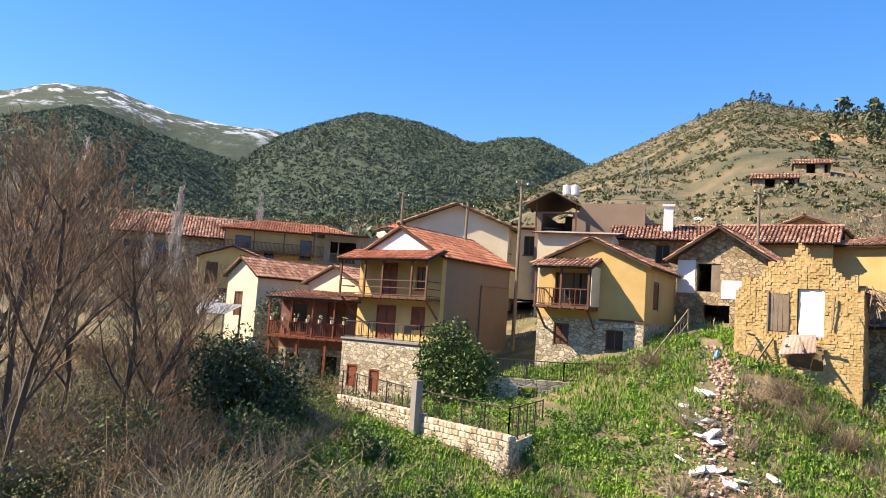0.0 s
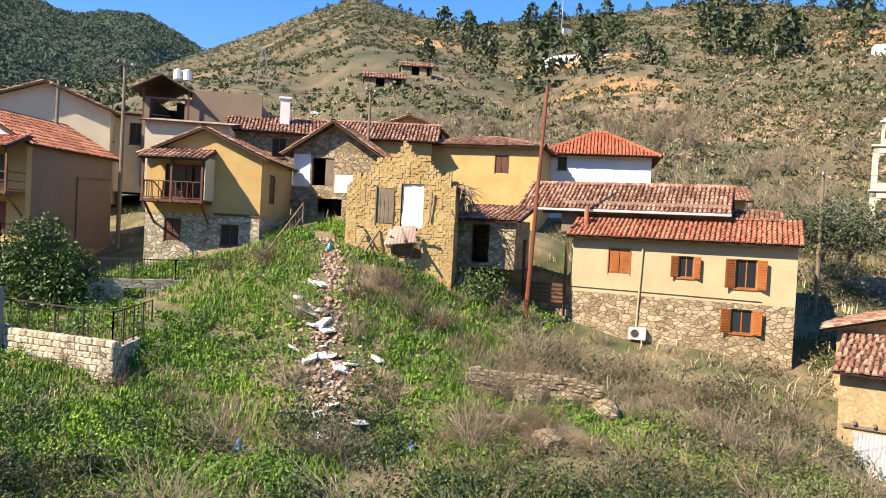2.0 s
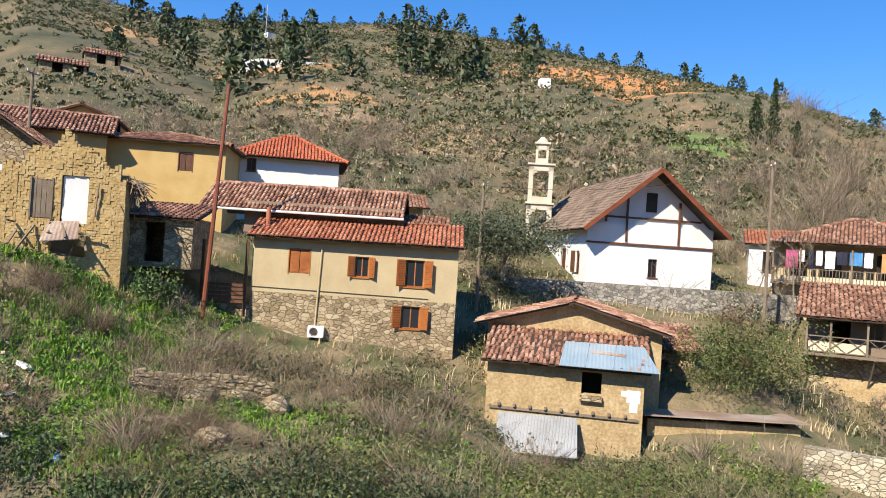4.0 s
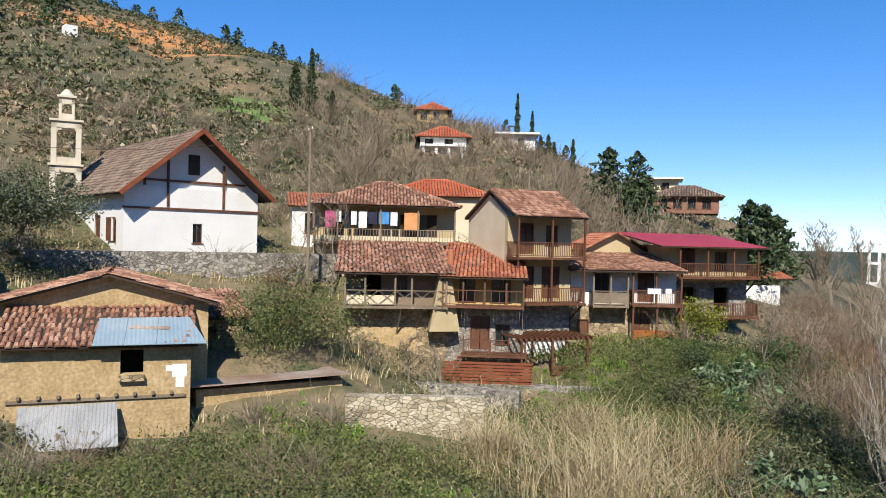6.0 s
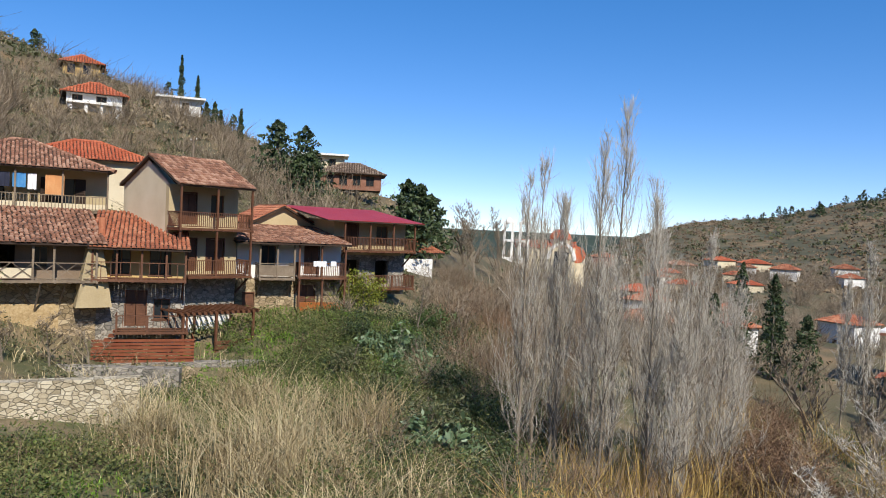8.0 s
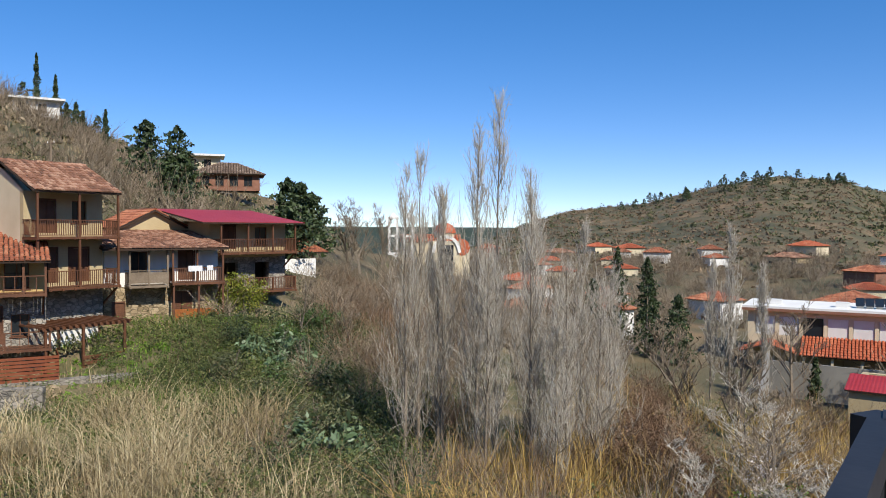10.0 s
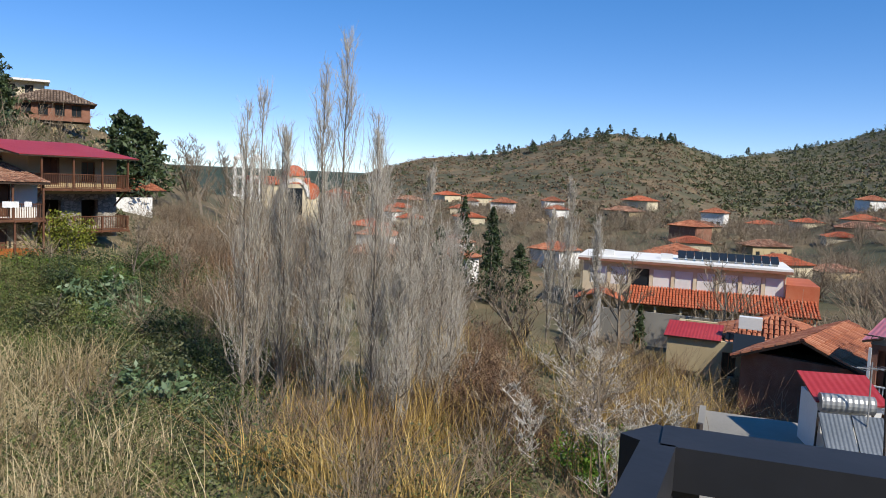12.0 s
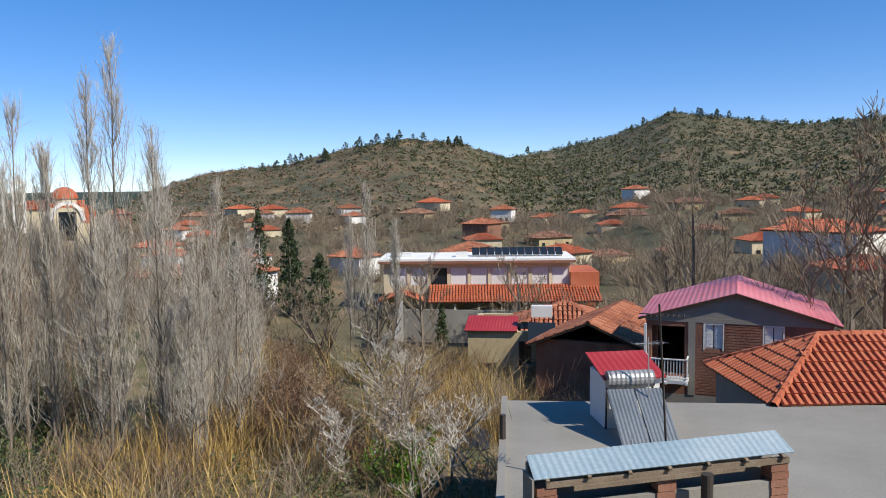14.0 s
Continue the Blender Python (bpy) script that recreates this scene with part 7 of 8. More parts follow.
def heaps(places, per, rx, rz, leaf, grow_by=None):
    """Low bushes: a heap of leaves at each place."""
    n = len(places)
    s = nr.uniform(0.5, 1.3, n) if grow_by is None else grow_by
    c = np.repeat(places, per, 0)
    d = nr.normal(size=(len(c), 3))
    d /= np.linalg.norm(d, axis=1, keepdims=True)
    d[:, 2] = np.abs(d[:, 2])
    ss = np.repeat(s, per)[:, None]
    lob = 1 + 0.35 * np.sin(np.arctan2(d[:, 1], d[:, 0]) * 3 + np.repeat(nr.uniform(0, 6, n), per))[:, None]
    c = c + d * nr.uniform(0.45, 1.05, (len(c), 1)) * ss * lob * np.array([rx, rx, rz])
    return leaf_quads(c, leaf)


def twiggy(places, per, h, r=0.008, fan=0.8):
    """Bare brush: a fan of twigs at each place, each with two side shoots."""
    c = np.repeat(places, per, 0)
    c = c + np.concatenate([nr.normal(size=(len(c), 2)) * 0.15 * h, np.zeros((len(c), 1))], 1)
    d = nr.normal(size=(len(c), 3)) * fan
    d[:, 2] = np.abs(d[:, 2]) * 0.5 + 0.75
    L = h * nr.uniform(0.5, 1.2, (len(c), 1))
    q = c + d * L * 0.8
    m = c + d * L * 0.4
    p2 = np.concatenate([m, m + d * L * 0.2])
    q2 = p2 + (np.tile(d, (2, 1)) + nr.normal(size=(2 * len(c), 3)) * 0.6) * np.tile(L, (2, 1)) * 0.4
    return np.concatenate([sticks(c, q, np.full(len(c), r)), sticks(p2, q2, np.full(len(p2), r * 0.7))])


def bole(pts, radii, sides=7):
    """One continuous tapered stem through the points."""
    g = Geo()
    for p, r in zip(pts, radii):
        for i in range(sides):
            a = 2 * math.pi * i / sides
            g.v.append((p[0] + r * math.cos(a), p[1] + r * math.sin(a), p[2]))
    for j in range(len(pts) - 1):
        for i in range(sides):
            k = (i + 1) % sides
            g.f.append((j * sides + i, j * sides + k, (j + 1) * sides + k, (j + 1) * sides + i))
    g.f.append(tuple((len(pts) - 1) * sides + i for i in range(sides)))
    return g


def poplar(label, x, y, top, group, wide=1.0, branches=80, twigs=16, fine=0.0075, twig=None, crook=0.0):
    """A fastigiate leafless poplar: a straight stem, steep branches, and ascending fine twigs along them."""
    z = gz(x, y) - 0.2
    h = top - z
    t = thing("poplar", Matrix.Translation((x, y, z)), label, "tree", group)
    n = 9
    stem = np.zeros((n + 1, 3))
    stem[:, 2] = np.linspace(0, h, n + 1)
    stem[1:, :2] = np.cumsum(nr.normal(size=(n, 2)) * 0.035 * h / 16, 0)
    part("trunk", bole(stem, 0.0062 * h * (1 - np.arange(n + 1) / n) ** 1.1 + 0.01), BARK, t, smooth=True)

    def on_stem(f):
        i = np.minimum((f * n).astype(int), n - 1)
        return stem[i] + (stem[i + 1] - stem[i]) * (f * n - i)[:, None]

    f = 0.05 + 0.93 * nr.uniform(0, 1, branches) ** 0.85
    a = nr.uniform(0, 2 * np.pi, branches)
    L = h * (0.27 * (1 - f) ** 0.75 + 0.03) * nr.uniform(0.55, 1.2, branches)
    out = np.stack([np.cos(a), np.sin(a), np.zeros(branches)], 1)
    up = np.array([0, 0, 1.0])
    d0 = out * (0.5 * wide) + up + nr.normal(size=(branches, 3)) * (0.06 + crook)
    d1 = out * (0.17 * wide) + up + nr.normal(size=(branches, 3)) * (0.08 + crook)
    p0 = on_stem(f)
    p1 = p0 + d0 * (L * 0.35)[:, None]
    p2 = p1 + d1 * (L * 0.65)[:, None]
    r = 0.024 * (1 - f) + 0.009
    tagged(cloud("limb_crown", np.concatenate([sticks(p0, p1, r), sticks(p1, p2, r * 0.6)]), 4, BARK, "", "", parent=t), kind="stuff")
    i = np.repeat(np.arange(branches), twigs)
    m = len(i)
    g = nr.uniform(0.1, 1.0, m)[:, None]
    base = np.where(g < 0.35, p0[i] + (p1 - p0)[i] * (g / 0.35), p1[i] + (p2 - p1)[i] * ((g - 0.35) / 0.65))
    ln = (0.25 + 0.16 * L[i]) * nr.uniform(0.5, 1.4, m)
    d = nr.normal(size=(m, 3)) * (0.34 + crook) + up * 0.95
    tip = base + d * ln[:, None]
    q = base + d * (ln * nr.uniform(0.2, 0.8, m))[:, None]
    q2 = q + (nr.normal(size=(m, 3)) * 0.5 + up * 0.7) * (ln * 0.55)[:, None]
    v = np.concatenate([sticks(base, tip, np.full(m, fine)), sticks(q, q2, np.full(m, fine * 0.75))])
    tagged(cloud("twig_crown", v, 4, twig or PALEBARK, "", "", parent=t), kind="stuff")


# poplars by the river: tall, narrow, leafless
for x, y, top in ((29.1, -14.8, 23.6), (29.5, -16.0, 24.6), (27.3, -16.2, 21.0), (31.0, -13.2, 22.4), (32.5, -14.8, 21.0), (29.4, -20.0, 19.6), (30.5, -18.2, 22.2), (30.6, -12.4, 21.8), (30.4, -14.0, 21.0)):
    poplar("tall narrow leafless poplar with pale upright branches", x, y, top, "riverside poplars", 0.95, 64, 15, 0.0062)
for x, y, top in ((27.9, -14.6, 19.0), (28.6, -17.2, 19.8), (28.2, -18.4, 18.4), (27.0, -17.6, 18.4), (28.6, -20.8, 18.0), (25.9, -16.4, 16.2), (29.6, -21.6, 16.8), (31.8, -16.4, 18.4), (27.4, -19.4, 17.4)):
    poplar("leafless poplar with a dense haze of grey twigs", x, y, top, "riverside poplars", 1.6, 46, 18, 0.0062, PALEBARK, 0.1)
for x, y, top in ((47.6, -47.6, 19.6), (46.5, -49.9, 16.5), (48.6, -46.5, 17.0), (-34.7, 72.1, 34.5), (-36.7, 71.1, 32.5), (-24.7, 70.8, 30.0), (-26.5, 69.5, 25.5), (-32.9, 136.1, 40.0), (-38.5, 72.5, 30.0), (-40.0, 70.0, 31.0), (-28.5, 74.0, 26.0), (-36.0, 76.0, 33.0)):
    poplar("slender leafless poplar with pale upright branches", x, y, top, "distant poplars", 0.9, 70, 12, 0.02 if y > 0 else 0.016)
# brown leafless trees on the near left bank
for x, y, h, lean in ((-13.6, 25.0, 9.5, 0), (-15.5, 28.5, 11.0, 0), (-12.2, 31.5, 6.5, 0), (-18.5, 31.0, 11.5, 0), (-17.5, 37.0, 10.5, 0), (-14.0, 41.0, 6.5, 0), (-21.5, 45.0, 11.0, 0), (-20.5, 35.0, 11.0, 0), (-16.0, 46.0, 7.0, 0), (-24.5, 42.0, 11.0, 0), (-14.2, 35.5, 8.0, 0), (-26.0, 52.0, 9.0, 0), (-20.0, 53.0, 6.5, 0)):
    bare_tree("brown leafless tree with dense fine twigs", x, y, h, 0.75, 0.4, DARKBARK, REDTWIG, 0.17, (14, 9, 7), group="riverbank trees", rmin=0.009)
# leafless trees across the valley
for x, y, h in ((22.4, -58.5, 14.0), (11.2, -45.9, 14.0), (9.0, -43.0, 12.0), (27.0, -62.0, 10.0), (18.0, -62.0, 10.0), (45.0, -30.0, 6.0), (40.0, -27.0, 5.5), (50.0, -34.0, 6.0), (38.0, -34.0, 5.0), (33.0, -33.0, 4.5), (52.0, -60.0, 8.0), (44.0, -66.0, 8.5), (96.9, -33.9, 8.0), (90.0, -30.0, 6.0), (104.0, -40.0, 8.0)):
    bare_tree("grey leafless tree among the houses", x, y, h, 0.8, 0.4, BARK, GREYTWIG, 0.26, (13, 8, 5), group="valley trees", rmin=0.022)
for x, y, h in ((50.9, -13.7, 4.0), (53.5, -17.0, 4.0), (47.0, -16.0, 3.5), (54.0, 14.0, 6.0), (53.5, 16.5, 5.0), (44.2, 6.8, 2.6), (45.5, 5.2, 2.4), (43.0, 8.6, 2.2), (56.0, -22.0, 4.0), (62.0, -25.0, 5.0), (21.3, -21.6, 4.5), (24.0, -20.0, 3.5), (19.5, -20.5, 3.8), (23.5, -24.5, 4.5)):
    bare_tree("small leafless tree with tangled grey twigs", x, y, h, 0.95, 0.3, BARK, GREYTWIG, 0.08, (11, 7, 5), group="small bare trees", rmin=0.011)
# leafy trees
def gap(x, y, z):
    return z - gz(x, y)


leafy_tree("citrus tree with yellow fruit beside the tall house", 0.4, 40.6, 2.0, 3.3, LEAFGREEN, 11000, 0.1, 0.4, "citrus_tree", fruit=YELLOWGREEN)
leafy_tree("dense dark evergreen tree on the bank", -9.3, 37.0, 2.8, 3.5, DARKGREEN, 12000, 0.11, 0.4, "evergreen_tree")
leafy_tree("pale green shrub by the cream house", -11.2, 54.2, 1.6, 2.2, OLIVE, 1800, 0.1, 2.5, "shrub_tree")
leafy_tree("old olive tree with grey-green crown", 42.3, 28.9, 3.6, 2.0, OLIVE, 13000, 0.09, 1.6, "olive_tree", k=26, lift=gap(42.3, 28.9, 19.0))
leafy_tree("olive tree with grey-green crown", 44.9, 32.4, 2.4, 1.8, OLIVE, 3600, 0.09, 1.5, "olive_tree", k=12, lift=gap(44.9, 32.4, 19.0))
leafy_tree("large tangled brown-green bush between the houses", 41.8, 13.3, 3.3, 3.2, BRAMBLE, 11000, 0.075, 0.2, "bush", k=18)
bare_tree("tangled leafless creeper over the bush", 41.8, 13.0, 4.0, 1.0, 0.2, BARK, REDTWIG, 0.08, (16, 9, 6), group="small bare trees", rmin=0.011)
leafy_tree("round yellow-green citrus bush", 56.3, -11.2, 1.5, 2.1, YELLOWGREEN, 2400, 0.1, 0.3, "citrus_bush")
for x, y, s in ((52.5, -15.5, 1.5), (48.0, -12.0, 1.4), (-2.5, 33.0, 1.0), (-12.0, 31.0, 1.6), (-8.0, 33.5, 1.4), (8.0, 51.5, 1.8), (20.5, 33.6, 1.3), (66.0, -3.0, 1.6)):
    leafy_tree("rounded green shrub on the bank", x, y, s, s * 1.1, LEAFGREEN, 1500, 0.09, 0.1, "shrub", group="bank shrubs")
for x, y in ((30.2, -10.0), (31.5, -8.8), (44.0, -11.0), (46.0, -12.5), (47.5, -10.5)):
    z = gz(x, y)
    t = thing("prickly_pear", Matrix.Translation((x, y, z)), "clump of grey-green prickly pear pads", "cactus", "prickly pears")
    c = lumps(260, 1.5, 1.5, 1.4, 7, 0.3)
    tagged(cloud("crown", leaf_quads(c, 0.19), 4, CACTUS, "", "", parent=t), kind="stuff")
leafy_tree("small almond tree in white blossom", 21.6, -21.9, 0.8, 1.8, BLOSSOM, 900, 0.05, 0.8, "almond_tree")
leafy_tree("almond tree in white blossom by the ochre house", -17.5, 60.5, 1.6, 1.8, BLOSSOM, 1100, 0.08, 0.8, "almond_tree")
for x, y, s in ((44.5, -8.4, 1.5), (42.0, -10.2, 1.4), (46.2, -12.6, 1.7), (49.5, -9.6, 1.3), (38.5, -9.0, 1.3), (35.8, -10.4, 1.5), (32.8, -9.4, 1.4), (31.0, -10.6, 1.3), (40.5, -12.4, 1.6), (37.0, -13.0, 1.4)):
    leafy_tree("rounded dark green shrub on the river bank", x, y, s, s, (LEAFGREEN, DARKGREEN, MAQUIS)[int(x) % 3], 1700, 0.08, 0.1, "shrub", group="bank shrubs")
for x, y, h in ((19.6, -22.6, 3.2), (22.6, -23.6, 3.6), (18.4, -19.6, 2.8), (17.6, -21.4, 2.8), (21.0, -19.0, 3.0), (24.0, -25.5, 4.0), (26.8, -27.0, 4.2)):
    bare_tree("grey leafless shrub with crooked pale twigs", x, y, h, 1.0, 0.3, BARK, PALEBARK, 0.07, (10, 7, 5), group="small bare trees", rmin=0.01)
for x, y, s in ((27.4, -21.6, 2.4), (29.0, -23.6, 2.2), (25.2, -20.6, 1.9), (30.5, -25.0, 1.9), (26.6, -23.6, 1.9)):
    leafy_tree("reddish-brown bush with withered fine leaves", x, y, s, s * 1.1, WITHERED, 7000, 0.045, 0.1, "bush", group="withered bushes", k=16)
    bare_tree("reddish leafless shrub with dense fine twigs", x, y, s * 1.3, 1.0, 0.4, BARK, REDTWIG, 0.06, (14, 9, 6), group="small bare trees", rmin=0.009)
leafy_tree("bright green shrub by the flat roof", 20.2, -21.0, 1.1, 1.7, GRASS, 2200, 0.07, 0.1, "shrub", group="bank shrubs")
# pines and cypresses
for x, y, h in ((107.4, -8.9, 9.5), (121.9, -14.3, 9.0), (84.8, -22.8, 9.0), (88.0, -25.0, 8.0), (91.0, -23.0, 8.5), (80.5, -20.5, 7.0), (100.0, -12.5, 7.0), (95.0, -10.5, 6.5)):
    cone_tree("dark green Aleppo pine with ragged crown", x, y, h, h * 0.33, DARKGREEN, 1500, 0.3, "pine_tree", 0.35, group="pine trees", start=0.15, power=0.6)
for x, y, h, w in ((73.0, -56.5, 12.0, 1.5), (70.2, -58.5, 11.5, 1.7), (71.5, -60.0, 9.0, 1.6), (75.5, -55.0, 8.0, 1.8), (67.5, -60.5, 8.0, 1.9), (52.0, -63.0, 5.0, 0.6), (118.4, 35.9, 10.5, 0.9), (118.0, 38.4, 7.5, 1.1), (120.0, 33.0, 5.0, 0.9), (152.7, 5.1, 12.0, 0.7), (154.0, 2.2, 10.0, 0.7), (142.7, -5.4, 8.0, 0.7), (146.0, -2.0, 6.0, 0.9), (150.0, -1.0, 7.0, 1.0), (148.0, 0.5, 6.0, 0.9), (-30.0, 118.0, 9.0, 1.3), (-22.0, 122.0, 9.0, 1.3)):
    cone_tree("dark green slender cypress tree", x, y, h, w, DARKGREEN, 1700, 0.2, ragged=0.28, power=0.6)


# ---- ground cover ----
def cover():
    S = "stuff"
    green = np.concatenate([off_track(scatter(14000, 14, -34, 24, 44, 0.3, (2.6, -0.35, 0.7))), scatter(5200, -36, -84, 16, 36, 0.3, (3.4, -0.05, 1.0)), scatter(3200, -88, -112, 34, 56, 0.3, (4.0, -0.3, 2.0))])
    cloud("grass", tufts(green, 7, 0.16, 0.30, 0.022), 4, GRASS, "bright green spring grass and weeds on the slope", "grass", S)
    weeds = np.concatenate([off_track(scatter(5200, 12, -36, 24, 44, 0.4, (2.2, -0.1, 0.5))), scatter(1600, -38, -84, 16, 36, 0.4, (3.4, 0.1, 1.0)), scatter(900, -90, -110, 36, 54, 0.4, (3.0, -0.1, 2.0))])
    cloud("weeds", heaps(weeds, 26, 0.34, 0.34, 0.07), 4, GRASS, "clumps of bright green broad-leaved weeds", "weeds", S)
    dry = off_track(scatter(3000, 34, -150, 14, 62, 0.3))
    cloud("dry_grass", tufts(dry, 7, 0.22, 0.5, 0.014, 0.8), 4, STRAW, "dry straw-coloured grass over the banks", "grass", S)
    brush = np.concatenate([scatter(330, 34, -150, 16, 60, 0.6, (4.5, 0.1, 3.0)), scatter(150, -30, -46, 30, 40, 0.4), scatter(380, -26, -52, 28, 40, 0.4, (2.0, 0.1, 1.0))])
    cloud("dry_brush", twiggy(brush, 26, 0.55), 4, DRYBRUSH, "grey-brown leafless brush on the slopes", "brush", S)
    low = np.concatenate([scatter(1100, -34, -112, 16, 60, 0.8, (5.0, 0.0, 1.7)), scatter(700, -34, -86, 15, 36, 0.8, (2.6, 0.0, 0.4)), scatter(700, 34, 4, 18, 60, 0.8, (5.0, -0.4, 0.2)), scatter(500, -104, -150, 16, 60, 0.8, (5.0, 0.25, 0.6))])
    cloud("low_bushes", heaps(low, 90, 0.95, 0.85, 0.085), 4, MAQUIS, "low olive-green bushes on the river bank", "bushes", S)
    big = np.concatenate([scatter(70, -30, -60, 15, 24, 1.0), scatter(34, 6, -30, 20, 29, 1.0), scatter(60, 32, 8, 20, 50, 1.0), scatter(80, -100, -116, 26, 60, 1.0)])
    cloud("dark_bushes", heaps(big, 420, 1.25, 1.3, 0.075), 4, DARKGREEN, "dark dense evergreen bushes on the bank", "bushes", S)
    mound = np.concatenate([scatter(120, -60, -84, 18, 33, 1.2), scatter(70, -34, -58, 14, 27, 1.0), scatter(90, -88, -112, 30, 52, 1.0, (4.0, -0.2, 1.0)), scatter(55, -97, -112, 19, 36, 1.0), scatter(36, 4, -30, 19, 28, 0.8, (2.4, 0.2, 1.6)), scatter(150, 34, 8, 17, 46, 0.8), scatter(130, -108, -150, 19, 54, 1.0, (3.0, -0.1, 0.6))])
    cloud("bramble_mounds", heaps(mound, 760, 1.6, 1.2, 0.06), 4, BRAMBLE, "olive-green bramble mounds with dry stems on the bank", "bushes", S)
    cloud("bramble_stems", twiggy(mound, 7, 1.1, 0.007, 1.0), 4, BROWNSTEM, "dry tangled stems over the brambles", "brush", S)
    tangle = np.concatenate([off_track(scatter(190, 10, -34, 20, 40, 0.5, (2.1, 0.5, 3.2))), scatter(150, -26, -52, 24, 38, 0.5, (2.0, 0.3, 0.8)), scatter(60, 34, 8, 20, 44, 0.6)])
    cloud("brown_tangle", np.concatenate([twiggy(tangle, 46, 0.55, 0.007, 1.3), twiggy(tangle, 8, 0.9, 0.006, 0.9)]), 4, BROWNSTEM, "brown tangled dead stems among the weeds", "brush", S)
    cloud("dead_leaf_litter", heaps(tangle, 60, 0.8, 0.35, 0.045), 4, WITHERED, "withered leaves caught in the dead stems", "brush", S)
    lush = np.concatenate([off_track(scatter(1300, 12, -34, 19, 42, 0.4, (1.7, 0.1, 0.9))), scatter(500, -34, -84, 17, 34, 0.4, (2.2, 0.5, 2.4))])
    cloud("nettles", heaps(lush, 70, 0.42, 0.55, 0.06), 4, LUSH, "dense deep-green nettles and mallow on the slope", "weeds", S)
    near_scrub = np.concatenate([scatter(2600, -24, -84, 58, 112, 1.2), scatter(900, -84, -104, 64, 112, 1.2)])
    cloud("slope_scrub", heaps(near_scrub, 26, 0.8, 0.75, 0.16), 4, MAQUIS, "olive scrub over the slope behind the village", "scrub", S)
    near_scrub = np.concatenate([scatter(5200, -16, -104, 56, 150, 0.8), scatter(500, -40, -92, 36, 58, 0.5)])
    cloud("slope_dry_grass", tufts(near_scrub, 9, 0.5, 0.6, 0.03, 1.0), 4, STRAW, "dry grass over the slope behind the village", "grass", S)
    near_scrub = scatter(420, -24, -100, 56, 112, 1.0)
    cloud("slope_bare_bushes", twiggy(near_scrub, 34, 1.7, 0.016, 0.7), 4, GREYTWIG, "grey leafless bushes over the slope", "brush", S)
    a = np.radians(nr.uniform(-16, 40, 34000))
    q = nr.uniform(640, 1620, 34000)
    wood = np.stack([-np.sin(a) * q, np.cos(a) * q], 1)
    wood = np.concatenate([wood, ground_z(wood[:, 0], wood[:, 1])[:, None]], 1)
    cloud("mountain_forest", heaps(wood, 10, 6.0, 4.0, 1.9), 4, PINEWOOD, "dark pine forest over the mountain sides", "forest", S)
    grey = np.concatenate([scatter(34, -10, -80, 18, 38, 1.0), scatter(24, 30, 0, 18, 40, 1.0)])
    cloud("grey_brush", twiggy(grey, 60, 1.2, 0.01, 0.9), 4, GREYTWIG, "grey tangled leafless brush heaps on the slope", "brush", S)
    low2 = np.concatenate([scatter(420, -62, -84, 20, 36, 0.8, (4.0, -0.2, 4.0)), scatter(620, -90, -112, 36, 56, 0.8, (4.0, -0.5, 2.2)), scatter(170, -104, -116, 26, 60, 0.8, (4.0, 0.0, 0.7)), scatter(150, -86, -106, 22, 36, 0.8, (3.0, 0.1, 3.3)), scatter(140, 32, 6, 20, 46, 0.8, (3.0, 0.1, 1.3)), scatter(160, -40, -62, 17, 30, 0.8, (3.0, 0.1, 2.0))])
    cloud("bramble", heaps(low2, 130, 1.15, 0.9, 0.075), 4, BRAMBLE, "green bramble thicket over the bank", "bushes", S)
    reed = np.concatenate([scatter(760, -84, -102, 26, 40, 0.5, (1.7, 0.48, 0.2)), scatter(130, -92, -106, 18, 30, 0.5, (1.9, 0.3, 2.2)), scatter(110, 20, 2, 21, 27, 0.5, (2.0, 0.2, 2.0))])
    cloud("dry_reeds", np.concatenate([tufts(reed, 34, 0.5, 2.0, 0.011, 1.3), tufts(reed, 26, 0.8, 1.0, 0.013, 1.7)]), 4, STRAW, "tall pale dry reeds on the river bank", "reeds", S)
    gold = np.concatenate([scatter(130, -114, -128, 22, 34, 0.5, (1.7, 0.3, 1.1)), scatter(170, -124, -138, 30, 48, 0.5, (2.2, 0.2, 2.0)), scatter(50, -137, -146, 36, 50, 0.5)])
    cloud("golden_reeds", np.concatenate([tufts(gold, 36, 0.45, 2.2, 0.014, 0.7), tufts(gold, 22, 0.7, 1.2, 0.016, 1.2)]), 4, GOLDREED, "tall golden dry reeds by the stream", "reeds", S)
    thick = np.concatenate([scatter(330, -112, -150, 24, 60, 0.6, (3.2, 0.25, 4.4)), scatter(150, -106, -116, 44, 90, 0.6, (5.0, 0.1, 1.0)), scatter(70, 34, 12, 24, 56, 0.6)])
    cloud("thicket", twiggy(thick, 34, 2.0, 0.012, 0.6), 4, REDTWIG, "reddish-brown leafless riverside thicket", "thicket", S)
    thick = np.concatenate([scatter(200, -104, -150, 20, 50, 0.6, (3.0, 0.3, 0.3)), scatter(260, -106, -116, 44, 90, 0.6, (6.0, 0.0, 2.0)), scatter(30, 34, 12, 26, 60, 0.6)])
    cloud("grey_thicket", twiggy(thick, 40, 1.8, 0.011, 0.6), 4, GREYTWIG, "grey leafless riverside thicket", "thicket", S)
    rust = np.concatenate([scatter(150, 30, 6, 19, 34, 0.8, (2.6, 0.1, 0.9)), scatter(110, -122, -142, 24, 40, 0.8, (2.6, -0.1, 0.4)), scatter(60, -60, -100, 22, 36, 0.8, (3.0, 0.2, 5.0))])
